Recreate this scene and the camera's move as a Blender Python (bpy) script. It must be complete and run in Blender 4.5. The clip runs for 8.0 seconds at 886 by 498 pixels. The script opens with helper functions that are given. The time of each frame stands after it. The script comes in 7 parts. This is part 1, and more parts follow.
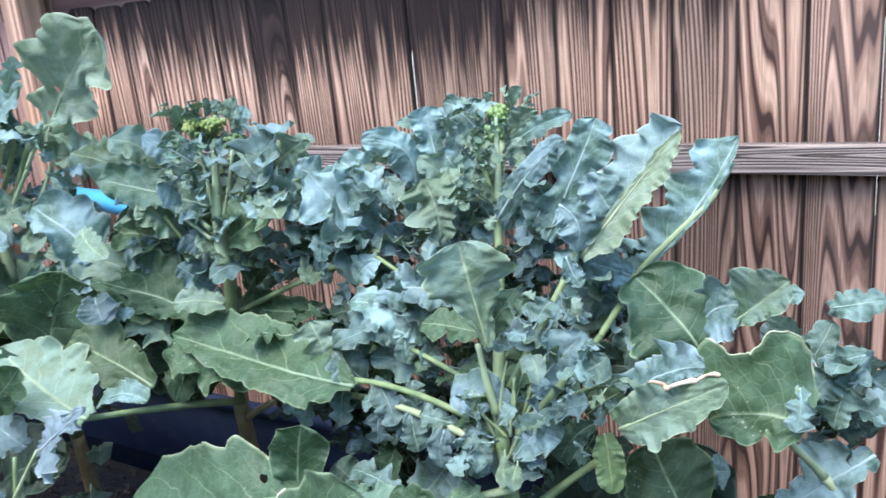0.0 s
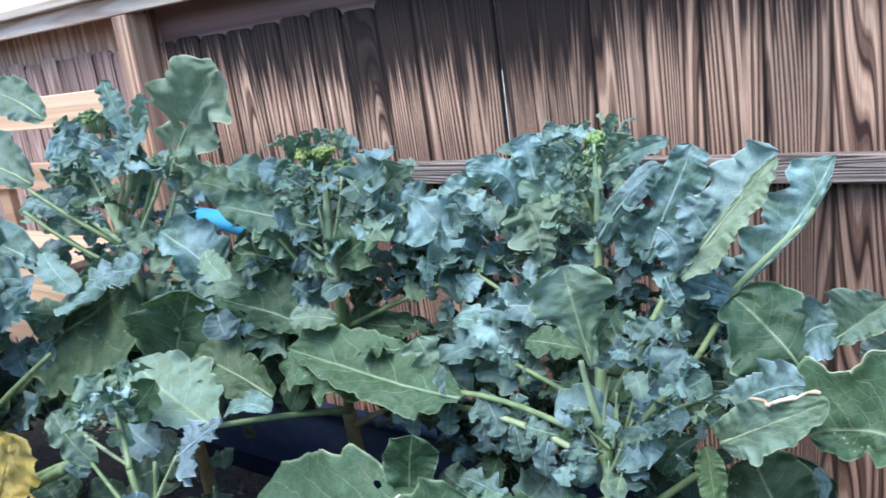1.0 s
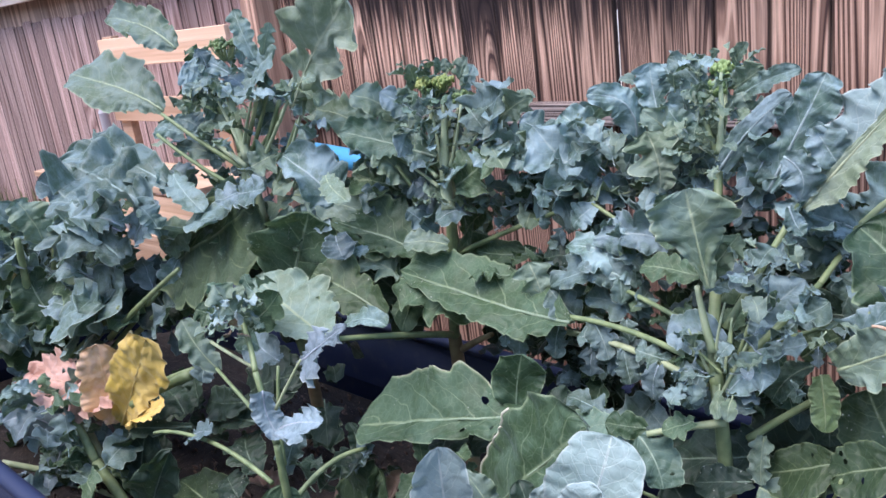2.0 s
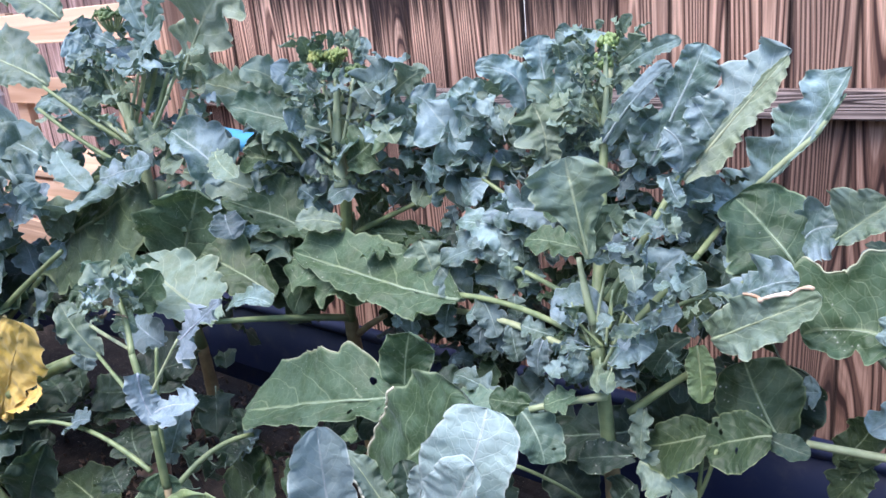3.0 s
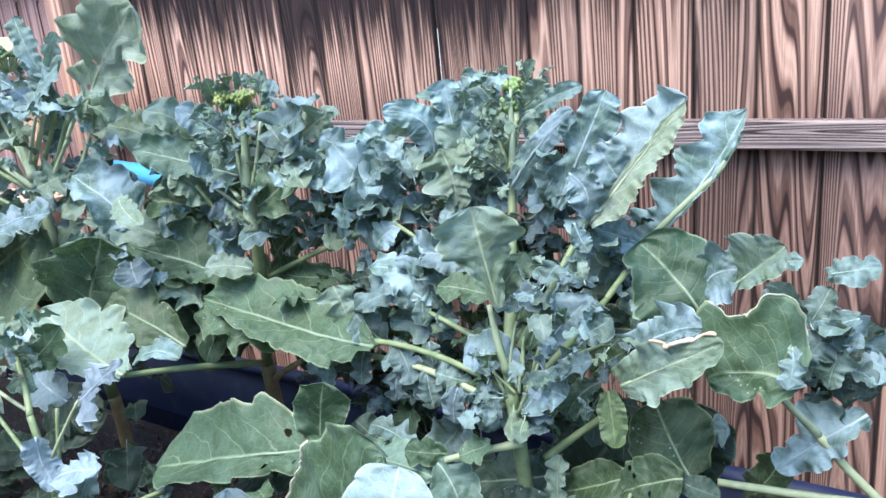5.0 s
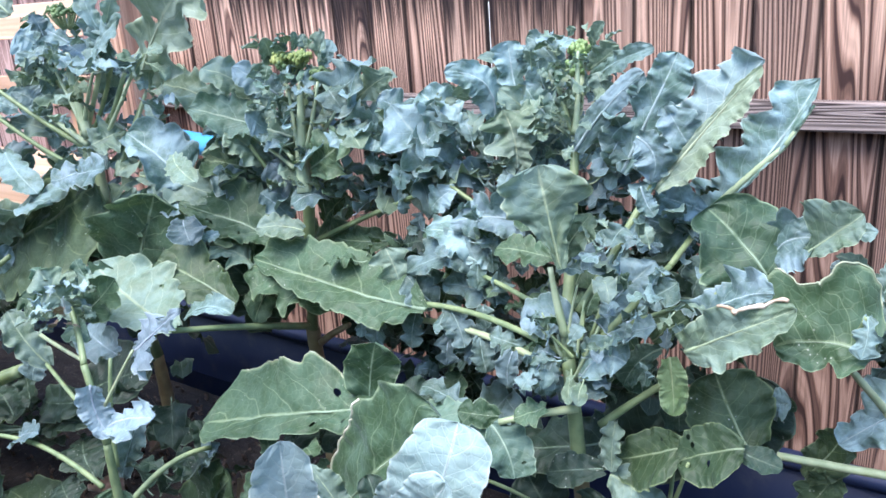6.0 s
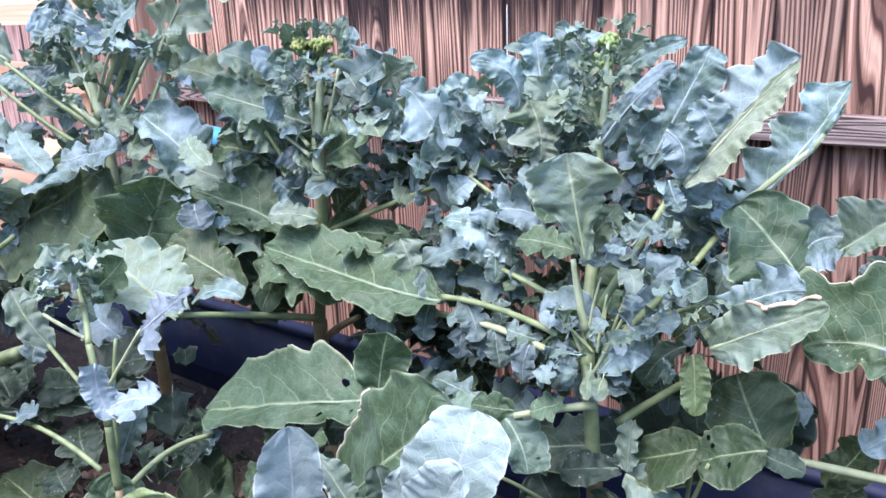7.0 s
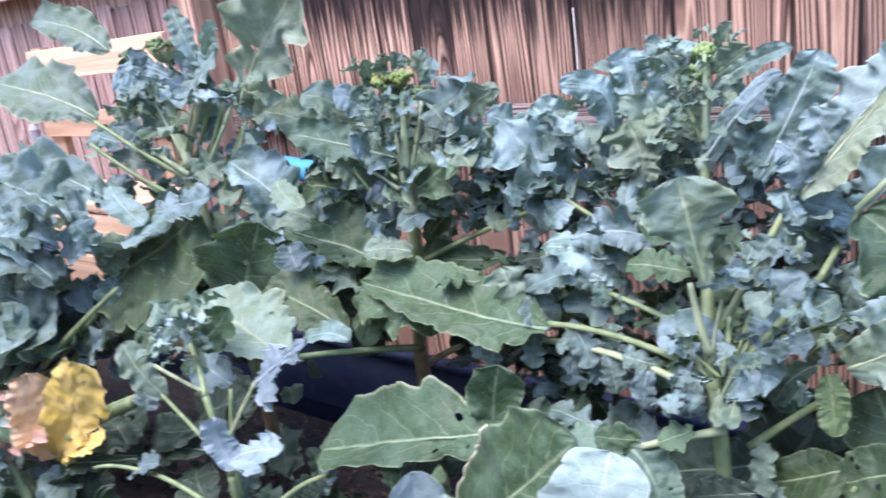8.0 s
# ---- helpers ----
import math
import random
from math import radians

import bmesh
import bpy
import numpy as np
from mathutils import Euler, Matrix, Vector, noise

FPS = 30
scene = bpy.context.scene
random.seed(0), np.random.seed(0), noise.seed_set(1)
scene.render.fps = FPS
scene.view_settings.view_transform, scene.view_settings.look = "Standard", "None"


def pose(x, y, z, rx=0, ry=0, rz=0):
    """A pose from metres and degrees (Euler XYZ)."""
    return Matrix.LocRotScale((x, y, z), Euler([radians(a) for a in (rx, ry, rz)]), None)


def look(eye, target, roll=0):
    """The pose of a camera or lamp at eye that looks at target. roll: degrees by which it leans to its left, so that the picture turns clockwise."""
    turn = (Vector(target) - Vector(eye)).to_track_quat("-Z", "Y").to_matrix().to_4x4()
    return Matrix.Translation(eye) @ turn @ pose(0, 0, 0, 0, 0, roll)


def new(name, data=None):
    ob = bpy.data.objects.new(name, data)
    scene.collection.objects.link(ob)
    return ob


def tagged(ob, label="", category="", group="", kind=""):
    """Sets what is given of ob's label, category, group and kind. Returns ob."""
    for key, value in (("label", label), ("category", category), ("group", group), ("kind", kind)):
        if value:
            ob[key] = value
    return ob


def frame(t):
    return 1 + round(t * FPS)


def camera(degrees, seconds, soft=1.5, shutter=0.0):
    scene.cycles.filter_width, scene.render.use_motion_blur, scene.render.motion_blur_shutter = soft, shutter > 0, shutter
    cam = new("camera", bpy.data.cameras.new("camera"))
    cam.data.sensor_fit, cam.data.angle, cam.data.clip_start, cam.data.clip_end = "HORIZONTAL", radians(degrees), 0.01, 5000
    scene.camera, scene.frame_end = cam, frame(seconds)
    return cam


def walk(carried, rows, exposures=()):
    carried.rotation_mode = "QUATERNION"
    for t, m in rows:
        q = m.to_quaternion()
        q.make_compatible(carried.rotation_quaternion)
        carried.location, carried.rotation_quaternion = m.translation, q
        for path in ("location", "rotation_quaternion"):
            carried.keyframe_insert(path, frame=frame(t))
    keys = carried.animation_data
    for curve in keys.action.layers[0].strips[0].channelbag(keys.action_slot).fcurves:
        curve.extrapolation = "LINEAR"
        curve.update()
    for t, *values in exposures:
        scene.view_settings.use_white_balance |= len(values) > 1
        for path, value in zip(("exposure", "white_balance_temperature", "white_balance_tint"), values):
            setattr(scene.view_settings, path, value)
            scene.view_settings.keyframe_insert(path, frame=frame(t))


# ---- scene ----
cam = camera(57.2, 8.0, soft=1.55, shutter=0.25)
PATH = [
    (0, (1.241, -1.917, 1.536), (0.223, -0.285, 0.989), -5.6),
    (0.5, (1.246, -1.95, 1.556), (0.125, -0.392, 0.993), -6.5),
    (1, (1.252, -1.98, 1.582), (0.065, -0.455, 1.066), -8.0),
    (1.2, (1.241, -2.012, 1.578), (-0.02, -0.55, 1.057), -7.8),
    (2.3, (1.258, -2.049, 1.527), (-0.088, -0.699, 0.923), -7.5),
    (2.5, (1.269, -2.002, 1.507), (-0.018, -0.594, 0.904), -6.9),
    (3, (1.276, -1.994, 1.5), (0.066, -0.526, 0.885), -5.5),
    (3.5, (1.268, -2.003, 1.488), (0.084, -0.521, 0.854), -3.9),
    (4, (1.283, -1.992, 1.487), (0.135, -0.484, 0.847), -5.3),
    (4.2, (1.296, -1.97, 1.49), (0.174, -0.441, 0.854), -6.2),
    (5.3, (1.27, -1.95, 1.539), (0.196, -0.363, 0.963), -5.4),
    (5.5, (1.25, -1.946, 1.508), (0.159, -0.371, 0.934), -5.2),
    (6, (1.248, -1.982, 1.498), (0.12, -0.448, 0.886), -4.2),
    (6.5, (1.242, -1.992, 1.488), (0.102, -0.478, 0.85), -3.4),
    (7, (1.216, -1.993, 1.461), (0.09, -0.445, 0.881), -1.7),
    (7.5, (1.192, -1.963, 1.454), (0.101, -0.37, 0.931), -1.9),
    (8, (1.161, -2.002, 1.512), (-0.092, -0.554, 0.936), -8.0),
]
EXPOSURES = [(t, 0.88 + e, k + 50, tint + (4 if t > 2 else 0)) for t, e, k, tint in (
    (0.0, 1.0, 6100, 8), (0.5, 0.93, 6100, 8), (1.0, 0.71, 5900, 4), (1.2, 0.66, 6100, 8), (2.3, 0.58, 6300, 20), (2.5, 0.60, 6300, 20), (3.0, 0.84, 6250, 19), (3.5, 0.98, 6250, 17),
    (4.2, 1.05, 6250, 15), (5.3, 1.10, 6100, 10), (6.5, 1.12, 6100, 17), (7.0, 1.16, 6250, 23), (7.5, 1.18, 6250, 22), (8.0, 1.04, 6250, 21))]
walk(cam, [(t, look(eye, target, roll)) for t, eye, target, roll in PATH], EXPOSURES)

# ---- light ----
world = bpy.data.worlds.new("sky")
scene.world = world
world.use_nodes = True
wn = world.node_tree
sky = wn.nodes.new("ShaderNodeTexSky")
sky.sky_type, sky.sun_disc = "NISHITA", False
sky.sun_elevation, sky.sun_rotation = radians(65), radians(193)
sky.air_density, sky.dust_density, sky.ozone_density = 1.0, 1.0, 1.5
wn.links.new(sky.outputs[0], wn.nodes["Background"].inputs[0])
wn.nodes["Background"].inputs[1].default_value = 0.15
sun = new("sun", bpy.data.lights.new("sun", "SUN"))
sun.data.energy, sun.data.angle, sun.data.color = 1.55, radians(38), (1.0, 0.955, 0.90)
sun.matrix_world = look((-0.45, -2.0, 4.45), (0, 0, 0))


# ---- materials ----
def nodes_of(name):
    mat = bpy.data.materials.new(name)
    mat.use_nodes = True
    tree = mat.node_tree
    return mat, tree, tree.nodes["Principled BSDF"]


def put(tree, kind, **values):
    node = tree.nodes.new(kind)
    for key, value in values.items():
        if key in node.inputs:
            node.inputs[key].default_value = value
    return node


def maths(tree, op, a, b=None, clamp=False):
    node = tree.nodes.new("ShaderNodeMath")
    node.operation, node.use_clamp = op, clamp
    for slot, value in ((0, a), (1, b)):
        if value is None:
            continue
        if isinstance(value, (int, float)):
            node.inputs[slot].default_value = value
        else:
            tree.links.new(value, node.inputs[slot])
    return node.outputs[0]


def mix(tree, factor, a, b, blend="MIX"):
    node = tree.nodes.new("ShaderNodeMix")
    node.data_type, node.blend_type = "RGBA", blend
    for slot, value in ((0, factor), (6, a), (7, b)):
        if isinstance(value, (int, float)):
            node.inputs[slot].default_value = value
        elif isinstance(value, tuple):
            node.inputs[slot].default_value = (*value, 1)
        else:
            tree.links.new(value, node.inputs[slot])
    return node.outputs[2]


def ramp(tree, value, low, high):
    node = tree.nodes.new("ShaderNodeMapRange")
    node.interpolation_type = "SMOOTHSTEP"
    tree.links.new(value, node.inputs[0])
    node.inputs[1].default_value, node.inputs[2].default_value = low, high
    return node.outputs[0]


def noise_at(tree, vector, scale, detail=3.0, rough=0.55):
    node = tree.nodes.new("ShaderNodeTexNoise")
    node.inputs["Scale"].default_value, node.inputs["Detail"].default_value, node.inputs["Roughness"].default_value = scale, detail, rough
    if vector is not None:
        tree.links.new(vector, node.inputs["Vector"])
    return node.outputs[0]


def coords(tree, scale=(1, 1, 1), shift=True):
    """Object coordinates, stretched, and moved by a chance amount for each object."""
    where = tree.nodes.new("ShaderNodeTexCoord")
    place = tree.nodes.new("ShaderNodeMapping")
    place.inputs["Scale"].default_value = scale
    tree.links.new(where.outputs["Object"], place.inputs["Vector"])
    if shift:
        info = tree.nodes.new("ShaderNodeObjectInfo")
        tree.links.new(maths(tree, "MULTIPLY", info.outputs["Random"], 37.0), place.inputs["Location"])
    return place.outputs[0], where.outputs["Object"]


def bump(tree, shader, height, strength, distance):
    node = tree.nodes.new("ShaderNodeBump")
    node.inputs["Strength"].default_value, node.inputs["Distance"].default_value = strength, distance
    tree.links.new(height, node.inputs["Height"])
    tree.links.new(node.outputs[0], shader.inputs["Normal"])


def wood(name, light, dark, along="z", rings=11.0, contrast=1.0, stain=None, grey=0.25, wide=7.0, half=0.0, mid=None, shade_below=0.0):
    """Weathered softwood: the contour lines of a stretched noise give its grain, with arches and knots."""
    mat, tree, shader = nodes_of(name)
    scale = {"z": (1, 1, 0.032), "x": (0.032, 1, 1)}[along]
    place, where = coords(tree, scale)
    if along == "z":
        # some boards straight-grained, some cut with long arches
        chance = tree.nodes.new("ShaderNodeObjectInfo").outputs["Random"]
        pieces = tree.nodes.new("ShaderNodeSeparateXYZ")
        tree.links.new(where, pieces.inputs[0])
        joined = tree.nodes.new("ShaderNodeCombineXYZ")
        squeeze = maths(tree, "ADD", maths(tree, "MULTIPLY", maths(tree, "POWER", maths(tree, "FRACT", maths(tree, "MULTIPLY", chance, 7.3)), 4.0), 0.070), 0.018)
        tree.links.new(maths(tree, "ADD", pieces.outputs[0], maths(tree, "MULTIPLY", chance, 37.0)), joined.inputs[0])
        tree.links.new(maths(tree, "ADD", pieces.outputs[1], maths(tree, "MULTIPLY", chance, 11.0)), joined.inputs[1])
        tree.links.new(maths(tree, "ADD", maths(tree, "MULTIPLY", pieces.outputs[2], squeeze), maths(tree, "MULTIPLY", chance, 23.0)), joined.inputs[2])
        place = joined.outputs[0]
    field = noise_at(tree, place, wide, 1.2, 0.35)
    lines = maths(tree, "PINGPONG", maths(tree, "MULTIPLY", field, rings), 0.5)
    lines_fine = maths(tree, "PINGPONG", maths(tree, "MULTIPLY", field, rings * 2.6), 0.5)
    grain = maths(tree, "ADD", maths(tree, "MULTIPLY", ramp(tree, lines, 0.07, 0.44), 0.74), maths(tree, "MULTIPLY", ramp(tree, lines_fine, 0.05, 0.35), 0.26))
    fine_scale = {"z": (1, 1, 0.02), "x": (0.02, 1, 1)}[along]
    fine_place, _ = coords(tree, fine_scale)
    fine = noise_at(tree, fine_place, 260.0, 3.0, 0.7)
    broad = noise_at(tree, place, 3.0, 3.0)
    info = tree.nodes.new("ShaderNodeObjectInfo")
    middle = mid or tuple(0.5 * a + 0.5 * b for a, b in zip(light, dark))
    colour = mix(tree, ramp(tree, maths(tree, "MULTIPLY", grain, contrast), 0.05, 0.48), dark, middle)
    colour = mix(tree, ramp(tree, maths(tree, "MULTIPLY", grain, contrast), 0.42, 0.95), colour, light)
    worn = ramp(tree, broad, 0.42, 0.72)
    colour = mix(tree, maths(tree, "MULTIPLY", worn, grey), colour, (0.27, 0.235, 0.22))
    colour = mix(tree, ramp(tree, fine, 0.30, 0.58), mix(tree, 0.45, colour, dark), colour)
    tone = maths(tree, "ADD", maths(tree, "MULTIPLY", info.outputs["Random"], 0.75), 0.60)
    bright = tree.nodes.new("ShaderNodeHueSaturation")
    tree.links.new(tone, bright.inputs["Value"])
    tree.links.new(colour, bright.inputs["Color"])
    colour = bright.outputs[0]
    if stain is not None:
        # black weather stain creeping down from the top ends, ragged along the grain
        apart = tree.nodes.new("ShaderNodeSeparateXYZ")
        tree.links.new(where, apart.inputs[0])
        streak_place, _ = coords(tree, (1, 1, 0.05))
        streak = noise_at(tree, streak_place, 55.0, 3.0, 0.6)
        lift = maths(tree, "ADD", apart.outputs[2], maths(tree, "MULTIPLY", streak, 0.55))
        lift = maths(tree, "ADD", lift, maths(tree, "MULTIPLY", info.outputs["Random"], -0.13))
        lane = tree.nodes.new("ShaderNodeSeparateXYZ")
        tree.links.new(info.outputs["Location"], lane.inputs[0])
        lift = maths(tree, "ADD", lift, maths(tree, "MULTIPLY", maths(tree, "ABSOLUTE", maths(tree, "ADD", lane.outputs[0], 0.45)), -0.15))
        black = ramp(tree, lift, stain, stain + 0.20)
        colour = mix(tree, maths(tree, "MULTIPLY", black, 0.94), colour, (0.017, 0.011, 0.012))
    if shade_below:
        # shade below the rail, painted in up to another ragged line on each board
        shade_at = tree.nodes.new("ShaderNodeSeparateXYZ")
        tree.links.new(where, shade_at.inputs[0])
        shade_z = maths(tree, "ADD", shade_at.outputs[2], maths(tree, "MULTIPLY", noise_at(tree, fine_place, 60.0, 3.0, 0.6), 0.25))
        shade_z = maths(tree, "ADD", shade_z, maths(tree, "MULTIPLY", info.outputs["Random"], -0.25))
        in_shade = maths(tree, "SUBTRACT", 1.0, ramp(tree, shade_z, shade_below - 0.12, shade_below + 0.10))
        colour = mix(tree, maths(tree, "MULTIPLY", in_shade, 0.92), colour, (0.44, 0.43, 0.45), "MULTIPLY")
    if half:
        # dark along both long edges, which draws the joints between boards
        rim_at = tree.nodes.new("ShaderNodeSeparateXYZ")
        tree.links.new(where, rim_at.inputs[0])
        frayed = maths(tree, "ADD", maths(tree, "ABSOLUTE", rim_at.outputs[0]), maths(tree, "MULTIPLY", noise_at(tree, place, 40.0, 2.0), 0.004))
        colour = mix(tree, maths(tree, "MULTIPLY", ramp(tree, frayed, half - 0.007, half - 0.0005), 0.85), colour, (0.022, 0.014, 0.012))
    tree.links.new(colour, shader.inputs["Base Color"])
    shader.inputs["Roughness"].default_value = 0.78
    shader.inputs["Specular IOR Level"].default_value = 0.25
    bump(tree, shader, maths(tree, "ADD", grain, maths(tree, "MULTIPLY", fine, 0.6)), 0.55, 0.002)
    return mat


FENCE = wood("weathered_fence_wood", (0.86, 0.555, 0.395), (0.078, 0.040, 0.032), rings=33.0, wide=8.0, stain=1.49, half=0.0710, mid=(0.45, 0.262, 0.180), grey=0.16, shade_below=1.27)
RAIL = wood("weathered_rail_wood", (0.56, 0.450, 0.395), (0.030, 0.019, 0.017), along="x", rings=30.0, grey=0.15, wide=17.0)
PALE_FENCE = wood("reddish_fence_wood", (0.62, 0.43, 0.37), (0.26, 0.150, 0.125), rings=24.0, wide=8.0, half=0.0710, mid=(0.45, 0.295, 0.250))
CAP = wood("pale_cap_wood", (0.90, 0.74, 0.62), (0.58, 0.42, 0.33), along="x", rings=9.0, contrast=1.2)
POST = wood("post_wood", (0.74, 0.50, 0.36), (0.27, 0.15, 0.105), rings=8.0)
FRIEZE = wood("dark_frieze_wood", (0.34, 0.200, 0.175), (0.19, 0.105, 0.092), along="x", rings=5.0, grey=0.1)
PINE = wood("new_pine", (0.74, 0.50, 0.34), (0.56, 0.35, 0.22), along="x", rings=8.0, grey=0.05)


def plastic(name, colour, rough):
    mat, tree, shader = nodes_of(name)
    place, _ = coords(tree)
    dust = noise_at(tree, place, 14.0, 5.0, 0.65)
    tree.links.new(mix(tree, maths(tree, "MULTIPLY", ramp(tree, dust, 0.48, 0.8), 0.35), colour, (0.10, 0.095, 0.09)), shader.inputs["Base Color"])
    shader.inputs["Roughness"].default_value = rough
    bump(tree, shader, noise_at(tree, place, 90.0, 3.0), 0.15, 0.001)
    return mat


NAVY = plastic("navy_plastic", (0.006, 0.016, 0.056), 0.62)
GALVANISED = plastic("galvanised_metal", (0.42, 0.40, 0.41), 0.5)
AZURE = plastic("azure_plastic", (0.05, 0.31, 0.54), 0.40)


def earth(name, light, dark, scale):
    mat, tree, shader = nodes_of(name)
    place, _ = coords(tree, shift=False)
    lumps = noise_at(tree, place, scale, 6.0, 0.7)
    specks = noise_at(tree, place, scale * 7, 2.0, 0.6)
    colour = mix(tree, ramp(tree, lumps, 0.35, 0.7), dark, light)
    colour = mix(tree, ramp(tree, specks, 0.66, 0.74), colour, (0.30, 0.24, 0.19))
    tree.links.new(colour, shader.inputs["Base Color"])
    shader.inputs["Roughness"].default_value = 0.95
    bump(tree, shader, maths(tree, "ADD", lumps, maths(tree, "MULTIPLY", specks, 0.5)), 0.9, 0.01)
    return mat


SOIL = earth("potting_soil", (0.034, 0.025, 0.020), (0.010, 0.008, 0.007), 34.0)
RENDERED = earth("plain_render", (0.30, 0.26, 0.21), (0.24, 0.205, 0.165), 5.0)
STUCCO = earth("pale_stucco", (0.82, 0.78, 0.70), (0.74, 0.70, 0.62), 5.0)
GROUND = earth("dry_ground", (0.10, 0.078, 0.06), (0.055, 0.042, 0.033), 9.0)


def stalk_material(name, light, dark):
    mat, tree, shader = nodes_of(name)
    place, _ = coords(tree)
    blot = noise_at(tree, place, 30.0, 4.0)
    tree.links.new(mix(tree, ramp(tree, blot, 0.3, 0.7), dark, light), shader.inputs["Base Color"])
    shader.inputs["Roughness"].default_value = 0.5
    bump(tree, shader, blot, 0.3, 0.002)
    return mat


# ---- building helpers ----
def part(name, bm, material, parent=None, label="", smooth=False):
    mesh = bpy.data.meshes.new(name)
    bm.normal_update()
    bm.to_mesh(mesh)
    bm.free()
    mesh.materials.append(material)
    if smooth:
        mesh.polygons.foreach_set("use_smooth", [True] * len(mesh.polygons))
    ob = new(name, mesh)
    ob.parent = parent
    return tagged(ob, label)


def box(bm, x0, x1, y0, y1, z0, z1, bevel=0.0):
    made = bmesh.ops.create_cube(bm, size=1.0)["verts"]
    bmesh.ops.transform(bm, matrix=Matrix.Translation(((x0 + x1) / 2, (y0 + y1) / 2, (z0 + z1) / 2)) @ Matrix.Diagonal((x1 - x0, y1 - y0, z1 - z0, 1)), verts=made)
    if bevel:
        edges = {e for v in made for e in v.link_edges}
        bmesh.ops.bevel(bm, geom=list(edges), offset=bevel, segments=2, affect="EDGES", profile=0.5)


def beam(name, material, parent, x0, x1, y0, y1, z0, z1, bevel=0.003, label=""):
    bm = bmesh.new()
    box(bm, x0, x1, y0, y1, z0, z1, bevel)
    return part(name, bm, material, parent, label)


# ---- ground and fence ----
bm = bmesh.new()
bmesh.ops.create_grid(bm, x_segments=60, y_segments=60, size=60.0)
ground = part("ground", bm, GROUND)
tagged(ground, "dry brown garden earth round the planter", "ground", kind="structure")

# unseen wall, added to cut the low sky light on the planting
wall_back = beam("wall_unseen", RENDERED, None, -7.0, 7.0, -5.4, -5.1, 0.0, 3.2, 0.01)
tagged(wall_back, "plain tan rendered wall added out of view, facing the fence", "wall", kind="structure")

# made-up pale wall that catches sun, so the open gap looks bright
wall_beyond = beam("wall_backdrop", STUCCO, None, -9.0, 9.0, 4.0, 4.3, 0.0, 2.6, 0.01)
tagged(wall_beyond, "pale stucco wall added beyond the fence to brighten its gap", "wall", kind="structure")

fence = tagged(new("fence"), "weathered brown wooden picket fence with dark-stained tops", "fence", kind="structure")
WIDE, PITCH = 0.1421, 0.143


def picket_mesh(seed, material=None):
    """One dog-eared board, its top rounded and its long edges eased."""
    rng = random.Random(seed)
    half, top, ear = WIDE / 2, 1.69 + rng.uniform(-0.012, 0.012), 0.034
    outline = [(-half, 0.02), (half, 0.02), (half, top - ear)]
    for k in range(1, 7):
        a = radians(90 * k / 6)
        outline.append((half - ear * (1 - math.cos(a)) * 1.05, top - ear + ear * math.sin(a)))
    outline += [(-x, z) for x, z in reversed(outline[2:])]
    bm = bmesh.new()
    face = bm.faces.new([bm.verts.new((x, 0, z)) for x, z in outline])
    out = bmesh.ops.extrude_face_region(bm, geom=[face])
    bmesh.ops.translate(bm, verts=[v for v in out["geom"] if isinstance(v, bmesh.types.BMVert)], vec=(0, 0.017, 0))
    bmesh.ops.recalc_face_normals(bm, faces=bm.faces)
    bmesh.ops.bevel(bm, geom=[e for e in bm.edges if abs(e.verts[0].co.y) < 1e-5 and abs(e.verts[1].co.y) < 1e-5], offset=0.0022, segments=1, affect="EDGES")
    mesh = bpy.data.meshes.new("picket")
    bm.normal_update()
    bm.to_mesh(mesh)
    bm.free()
    mesh.materials.append(material or FENCE)
    return mesh


# rails, trim, posts
beam("rail", RAIL, fence, -1.528, 3.4, -0.040, -0.001, 1.133, 1.200, 0.005, "grey split-grained rail")
beam("rail", RAIL, fence, -5.6, 3.4, -0.040, -0.001, 0.06, 0.149, 0.005)
# left frieze board takes paler wood, the glare there put into its colour
for x0, x1, tone in ((-5.6, -1.53, POST), (-1.528, -0.008, FRIEZE), (0.008, 3.4, FRIEZE)):
    beam("frieze_board", tone, fence, x0, x1, 0.0185, 0.037, 1.45, 1.868, 0.002, "dark red-brown board behind the picket tops")
beam("fascia", CAP, fence, -5.6, 3.4, -0.112, -0.075, 1.800, 1.868, 0.004, "pale trim board")
beam("cap", CAP, fence, -5.6, 3.4, -0.150, 0.090, 1.870, 1.908, 0.005, "pale cap board")
for x in (-1.63, 2.4):
    beam("post", POST, fence, x, x + 0.10, -0.112, -0.002, -0.02, 1.798, 0.006)

# ---- planter trough ----
def rounded(x0, x1, y0, y1, r, z, steps=8):
    """A ring of points round a rectangle with round corners."""
    ring = []
    for cx, cy, a0 in ((x1 - r, y1 - r, 0), (x0 + r, y1 - r, 90), (x0 + r, y0 + r, 180), (x1 - r, y0 + r, 270)):
        for k in range(steps + 1):
            a = radians(a0 + 90 * k / steps)
            ring.append(Vector((cx + r * math.cos(a), cy + r * math.sin(a), z)))
    return ring


def loft(bm, rings, close=False):
    rows = [[bm.verts.new(p) for p in ring] for ring in rings]
    for a, b in zip(rows, rows[1:] + ([rows[0]] if close else [])):
        for k in range(len(a)):
            n = (k + 1) % len(a)
            bm.faces.new((a[k], a[n], b[n], b[k]))
    return rows


